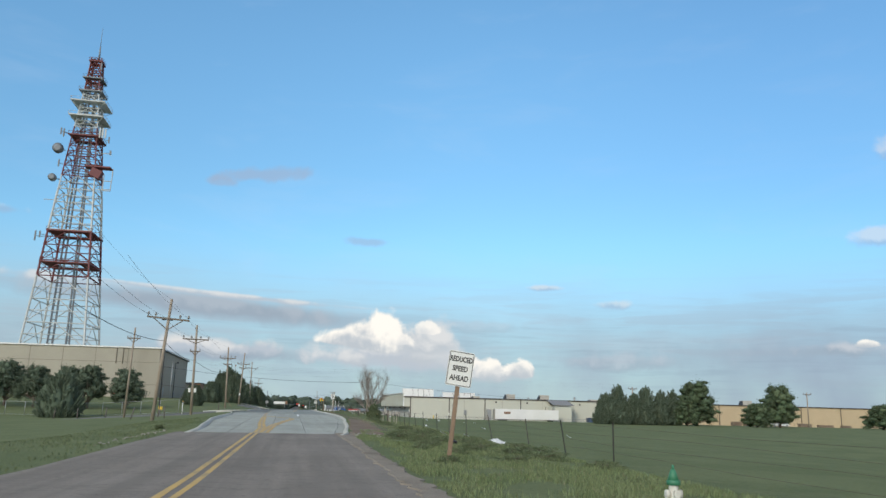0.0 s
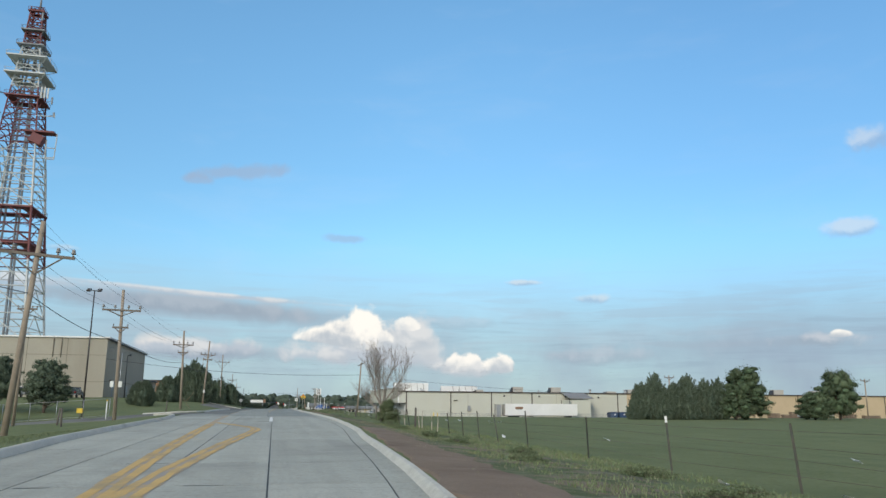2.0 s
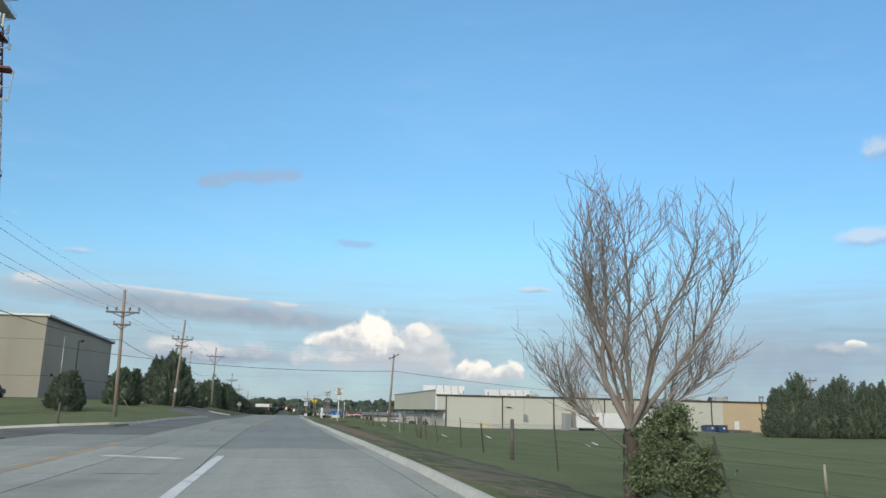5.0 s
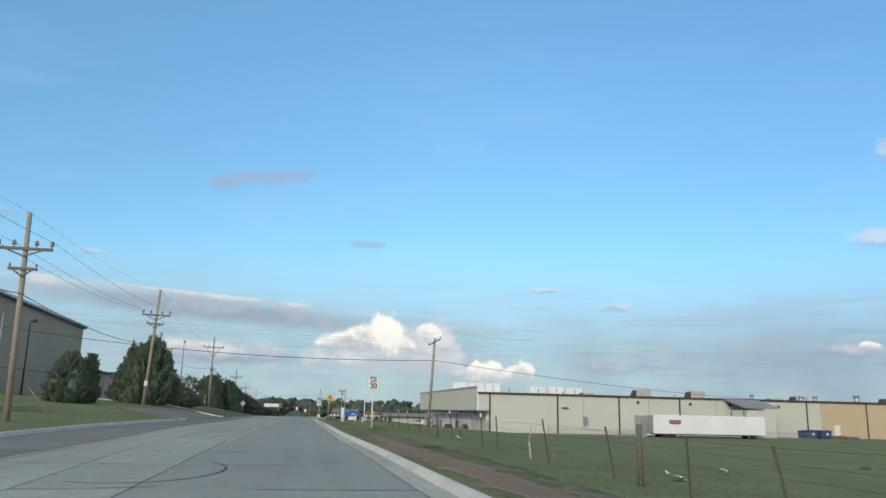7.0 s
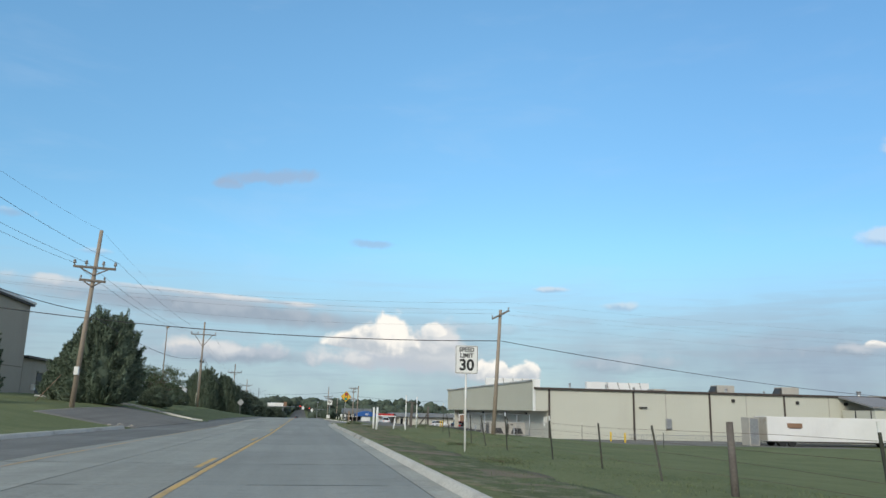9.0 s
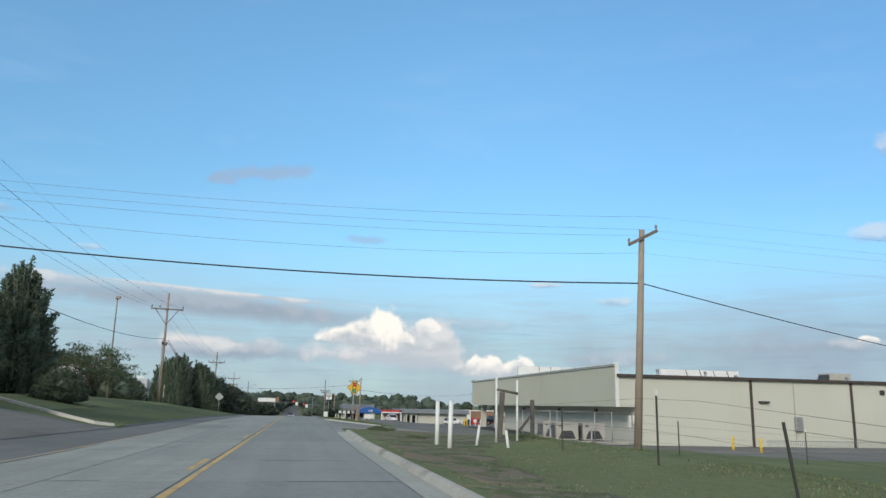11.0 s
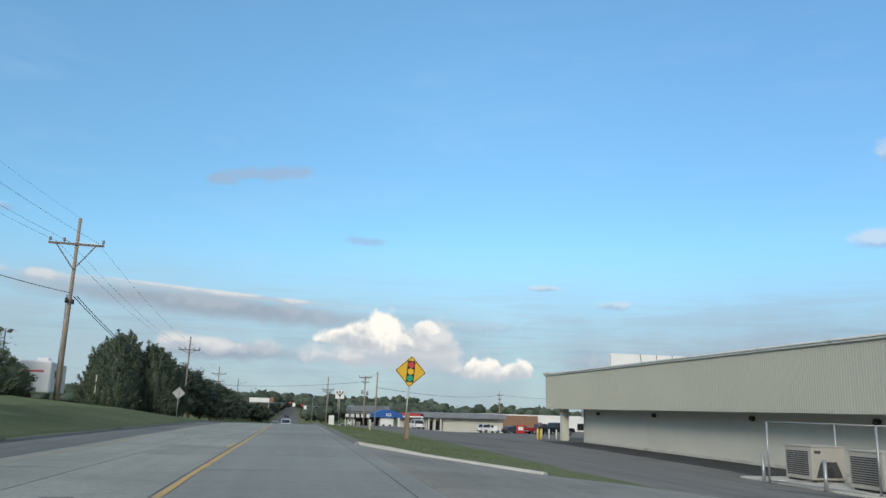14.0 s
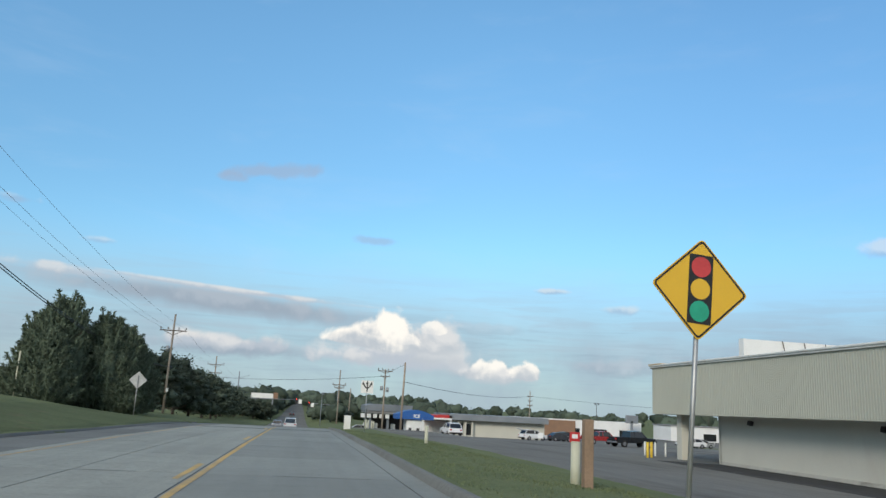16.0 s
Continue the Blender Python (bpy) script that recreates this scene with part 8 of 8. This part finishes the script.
signal_mast(-17.3, 440.0, -5.0, 13.7, 6.2, 17.4, (16.9,), "grey traffic signal mast over the junction")
signal_mast(12.0, 452.0, -5.0, 10.0, 5.4, -9.0, (-8.6,), "grey traffic signal mast beyond the junction")
# distant white building with a dark end, simplified to a panel on added columns
bbd = thing("billboard", -9.9, 445.0, -4.3, "distant white building with a brown end, built as a raised panel", "billboard")
part("panel", box(bmesh.new(), (-0.6, 0, 6.5), (6.4, 0.3, 1.4), None, 0.04), M["sign_white"], bbd)
part("end_panel", box(bmesh.new(), (3.3, -0.02, 6.6), (1.3, 0.3, 1.9), None, 0.04), M["brick_far"], bbd, "brown square end panel")
for u in (-2.5, 2.5):
    part("column", tube(bmesh.new(), (u, 0.3, -0.3), (u, 0.3, 6.0), 0.18, 0.18, 8), M["tower_grey"], bbd)
yard_lamp(5.3, 382.0, -4.4, 2.95, "grey street lamp by the junction", 1, "tower_grey", 0.2)
cb = thing("control_cabinet", 6.5, 306.5, -2.2, "pale steel control cabinet on the corner", "cabinet")
part("body", box(bmesh.new(), (0, 0, 0.9), (0.8, 0.6, 1.9), None, 0.03), M["white_metal"], cb)
for x, y in ((8.2, 300), (9.0, 306), (10.0, 312), (10.8, 318), (11.5, 325)):
    pipe_post(x, y, 1.0, 0.09, "cream", "pale post at the fuel station entrance", name="bollard")

# ---- small things on the verges ----
hy = thing("fire_hydrant", 3.55, 7.3, land(3.55, 7.3) - 0.13, "green and white fire hydrant in the grass", "hydrant")
hy.matrix_world = hy.matrix_world @ Matrix.Diagonal((0.62, 0.62, 1.0, 1.0))
part("barrel", tube(bmesh.new(), (0, 0, -0.1), (0, 0, 0.52), 0.11, 0.10, 14), M["hydrant_white"], hy)
part("flange", tube(bmesh.new(), (0, 0, 0.04), (0, 0, 0.08), 0.17, 0.17, 14), M["hydrant_white"], hy)
bm = tube(bmesh.new(), (0, 0, 0.50), (0, 0, 0.56), 0.15, 0.15, 14)
tube(bm, (0, 0, 0.56), (0, 0, 0.70), 0.125, 0.05, 14)
tube(bm, (0, 0, 0.70), (0, 0, 0.76), 0.03, 0.03, 6)
part("bonnet", bm, M["hydrant_green"], hy, "green bonnet")
for d in ((-1, 0), (1, 0), (0, -1)):
    bm = tube(bmesh.new(), (d[0] * 0.08, d[1] * 0.08, 0.38), (d[0] * 0.19, d[1] * 0.19, 0.38), 0.06, 0.06, 10)
    part("nozzle", bm, M["hydrant_white"], hy)


def litter(x, y, w, label, seed):
    r = random.Random(seed)
    bm = bmesh.new()
    bmesh.ops.create_grid(bm, x_segments=5, y_segments=4, size=0.5)
    for v in bm.verts:
        v.co = Vector((v.co.x * w, v.co.y * w * 0.8, 0.06 + r.uniform(0, 0.16) * w + v.co.x * 0.15))
    solid("litter", bm, M["paper"], label, "litter", "litter on the verge", at=pose(x, y, land(x, y) + 0.02, 20, 10, r.uniform(0, 180)))


for k, (x, y, w) in enumerate(((7.15, 29.9, 0.6), (7.3, 36.6, 0.35), (6.4, 38.4, 0.3), (9.2, 60.5, 0.2), (9.4, 112.0, 0.5), (13.0, 116, 0.45), (18, 112, 0.4), (21, 118, 0.5), (14, 60, 0.3), (26, 122, 0.4), (17, 48, 0.3), (8.3, 131.5, 0.3), (30, 131, 0.5))):
    litter(x, y, w, "crumpled white plastic litter in the grass", 200 + k)
bb = thing("bin_bag", 4.2, 25.2, land(4.2, 25.2), "small dark scrap lying in the grass", "litter")
part("scrap", box(bmesh.new(), (0, 0, 0.1), (0.3, 0.2, 0.16), Euler((0.2, 0.1, 0.4)).to_matrix(), 0.03), M["black"], bb)


def rubble(spots, label, seed, size):
    r = random.Random(seed)
    for x, y in spots:
        bm = bmesh.new()
        bmesh.ops.create_icosphere(bm, subdivisions=1, radius=1)
        s = size * r.uniform(0.5, 1.4)
        for v in bm.verts:
            v.co = Vector((v.co.x * s * r.uniform(0.7, 1.3), v.co.y * s * r.uniform(0.7, 1.3), v.co.z * s * 0.6))
        solid("stone", bm, M["rubble"], label, "stone", "broken concrete by the kerb", at=pose(x, y, land(x, y) + s * 0.25))


r2 = random.Random(9)
rubble([(-6.75 - 0.35 * r2.random(), 20.5 + 0.42 * k + r2.uniform(-0.1, 0.1)) for k in range(30)], "pale broken concrete lump at the road edge", 1, 0.05)
rubble([(1.0 + r2.uniform(0, 1.5), 28.6 + r2.uniform(0, 2.6)) for k in range(60)], "pale broken concrete lump behind the kerb end", 2, 0.06)
rubble([(-8.9 - r2.uniform(0, 1.0), 164.5 + r2.uniform(0, 3.0)) for k in range(12)], "dark broken concrete lump at the kerb gap", 3, 0.1)

# grass: long on the right verge, short elsewhere
r3 = np.random.default_rng(11)


def scatter(n, x0, x1, y0, y1, keep=None):
    out = []
    while len(out) < n:
        x, y = float(r3.uniform(x0, x1)), float(r3.uniform(y0, y1))
        xx = x + (edge_right(y) if x0 > 0 else edge_left(y))
        clump = noise.noise((xx * 0.6, y * 0.6, 5.0))
        if clump + 0.35 < r3.random() * 0.7 or (keep and not keep(xx, y)):
            continue
        out.append((xx, y))
    return out


blades("long_grass", scatter(64000, 0.75, 6.6, 4, 34), 0.115, M["blade_long"], "long green verge grass", 1, 0.006)
blades("long_grass", scatter(15000, 2.2, 6.5, 34, 80), 0.10, M["blade_long"], "long green verge grass", 2, 0.008)
blades("dry_grass", scatter(11000, 1.0, 6.0, 5, 80), 0.085, M["dry"], "dry straw-coloured grass in the verge", 3, 0.006)
blades("verge_grass", scatter(34000, 0.7, 8.5, 96, 186), 0.055, M["blade"], "short green verge grass", 4, 0.010)
blades("dry_grass", scatter(9000, 0.5, 6.5, 150, 190), 0.05, M["dry"], "dry straw-coloured grass in the verge", 5, 0.009)
blades("verge_grass", scatter(22000, 0.4, 5.2, 209, 262), 0.055, M["blade"], "short green grass on the island", 6, 0.011)
blades("verge_grass", scatter(12000, -5.5, -0.3, 8, 60), 0.08, M["blade"], "short green grass on the left verge", 7, 0.010)
for k, (x, y, w, h) in enumerate(((3.3, 31.5, 1.8, 0.7), (4.4, 33.0, 1.6, 0.8), (3.6, 28.5, 1.7, 0.75), (5.0, 27.2, 1.6, 0.6), (5.9, 29.5, 1.9, 0.55), (3.0, 25.4, 1.2, 0.5), (4.3, 22.4, 1.5, 0.5), (6.5, 22.0, 2.0, 0.6), (5.6, 18.8, 1.7, 0.5), (3.2, 19.6, 1.0, 0.45), (6.9, 26.0, 1.6, 0.5), (2.6, 28.9, 1.4, 0.7), (2.9, 23.2, 1.3, 0.5), (5.1, 24.6, 1.6, 0.5), (3.9, 26.4, 1.4, 0.6), (2.4, 21.2, 0.9, 0.4), (5.3, 20.9, 1.4, 0.5), (4.2, 17.3, 1.2, 0.4), (6.4, 16.4, 1.3, 0.45), (5.2, 36.5, 1.5, 0.5), (6.2, 41, 1.4, 0.45), (4.6, 43.5, 1.0, 0.4), (5.6, 47, 1.2, 0.45), (5.0, 52, 1.3, 0.45), (4.9, 56, 1.1, 0.5), (5.8, 60, 1.0, 0.4), (5.4, 66, 1.2, 0.5), (5.9, 71, 1.3, 0.5), (6.2, 76, 1.6, 0.7), (5.1, 178.6, 1.2, 0.3), (4.5, 186.4, 1.2, 0.55), (5.1, 187.2, 1.0, 0.4), (-7.4, 33.6, 0.5, 0.5), (5.3, 140.5, 1.6, 0.3), (6.4, 151, 1.6, 0.3), (4.9, 120, 1.0, 0.3), (2.2, 15.8, 0.7, 0.4), (8.9, 176.2, 1.6, 0.4))):
    tree("weed_clump", x, y, heap(random.Random(300 + k), w * 0.9, w * 0.9, h * 0.55, 5, 0.0, 0.2), 1100, 0.028, M["weed"], "low green weed clump in the verge", "weeds", 0.012, seed=300 + k, group="weeds on the verge", shrink=0.55)


# ---- concrete slabs of the roadway ----
def build_slabs(bed):
    def lanes(y):
        xl, xr = edge_left(y), edge_right(y)
        j0 = lerp(y, (30, 45, 60, 76, 95, 106, 115, 132, 160, 198, 212, 270), (-2.6, -2.76, -3.0, -3.4, -3.5, -3.1, -3.55, -3.75, -3.15, -2.95, -2.75, -2.7))
        j1 = lerp(y, (30, 75, 95), (-1.0, -1.1, -1.55)) if y < 95 else yellow_x(y) - 0.10
        return (xl, lerp(y, (30, 60, 115, 142, 165, 200, 270), (-4.2, -4.9, -5.1, -5.85, -4.8, -5.0, -4.6)), j0, j1, xr - 0.40, xr + 0.02)
    y, seal = 30.2, random.Random(3)
    while y < 268:
        y1 = y + 4.57 if y > 40 else y + 4.0
        a, b = lanes(y + 0.02), lanes(y1 - 0.02)
        for c in range(5):
            g = 0.013
            pts = []
            for yy, row in ((y + 0.008, a), (y1 - 0.008, b)):
                for x in (row[c] + g, row[c + 1] - g):
                    pts.append((x, yy + (0.25 * (x + 2) / 5 if y < 32 and yy < y + 1 else 0), road_z(yy) + (0.012 if c == 4 and x > row[5] - 0.1 else 0.0)))
            up = [Vector(p) for p in pts]
            down = [p - Vector((0, 0, 0.2)) for p in up]
            me = raw("slab", up + down, [(0, 1, 3, 2), (0, 4, 5, 1), (1, 5, 7, 3), (3, 7, 6, 2), (2, 6, 4, 0)], M["concrete_grey" if c == 0 and y > 100 else ("concrete_new" if y < 90 else ("concrete_lane" if c == 3 else ("concrete" if c < 4 else ("concrete_new" if y < 180 else "concrete_lane"))))])
            ob = new("slab", me)
            ob.parent = bed
        # tar run into the cross joint, patchily
        for c in range(4):
            u0 = seal.uniform(0.0, 0.5)
            u1 = u0 + seal.uniform(0.2, 0.6)
            if seal.random() < 0.75:
                x0, x1 = a[c] + (a[c + 1] - a[c]) * u0, a[c] + (a[c + 1] - a[c]) * min(1.0, u1)
                w = seal.uniform(0.012, 0.03)
                strip("joint_seal", [(x0, y), (x1, y + seal.uniform(-0.03, 0.03))], 2 * w, M["joint"], 0.003, parent=bed, ragged=0.015, step=0.35)
        y = y1


build_slabs(ROAD_BED)
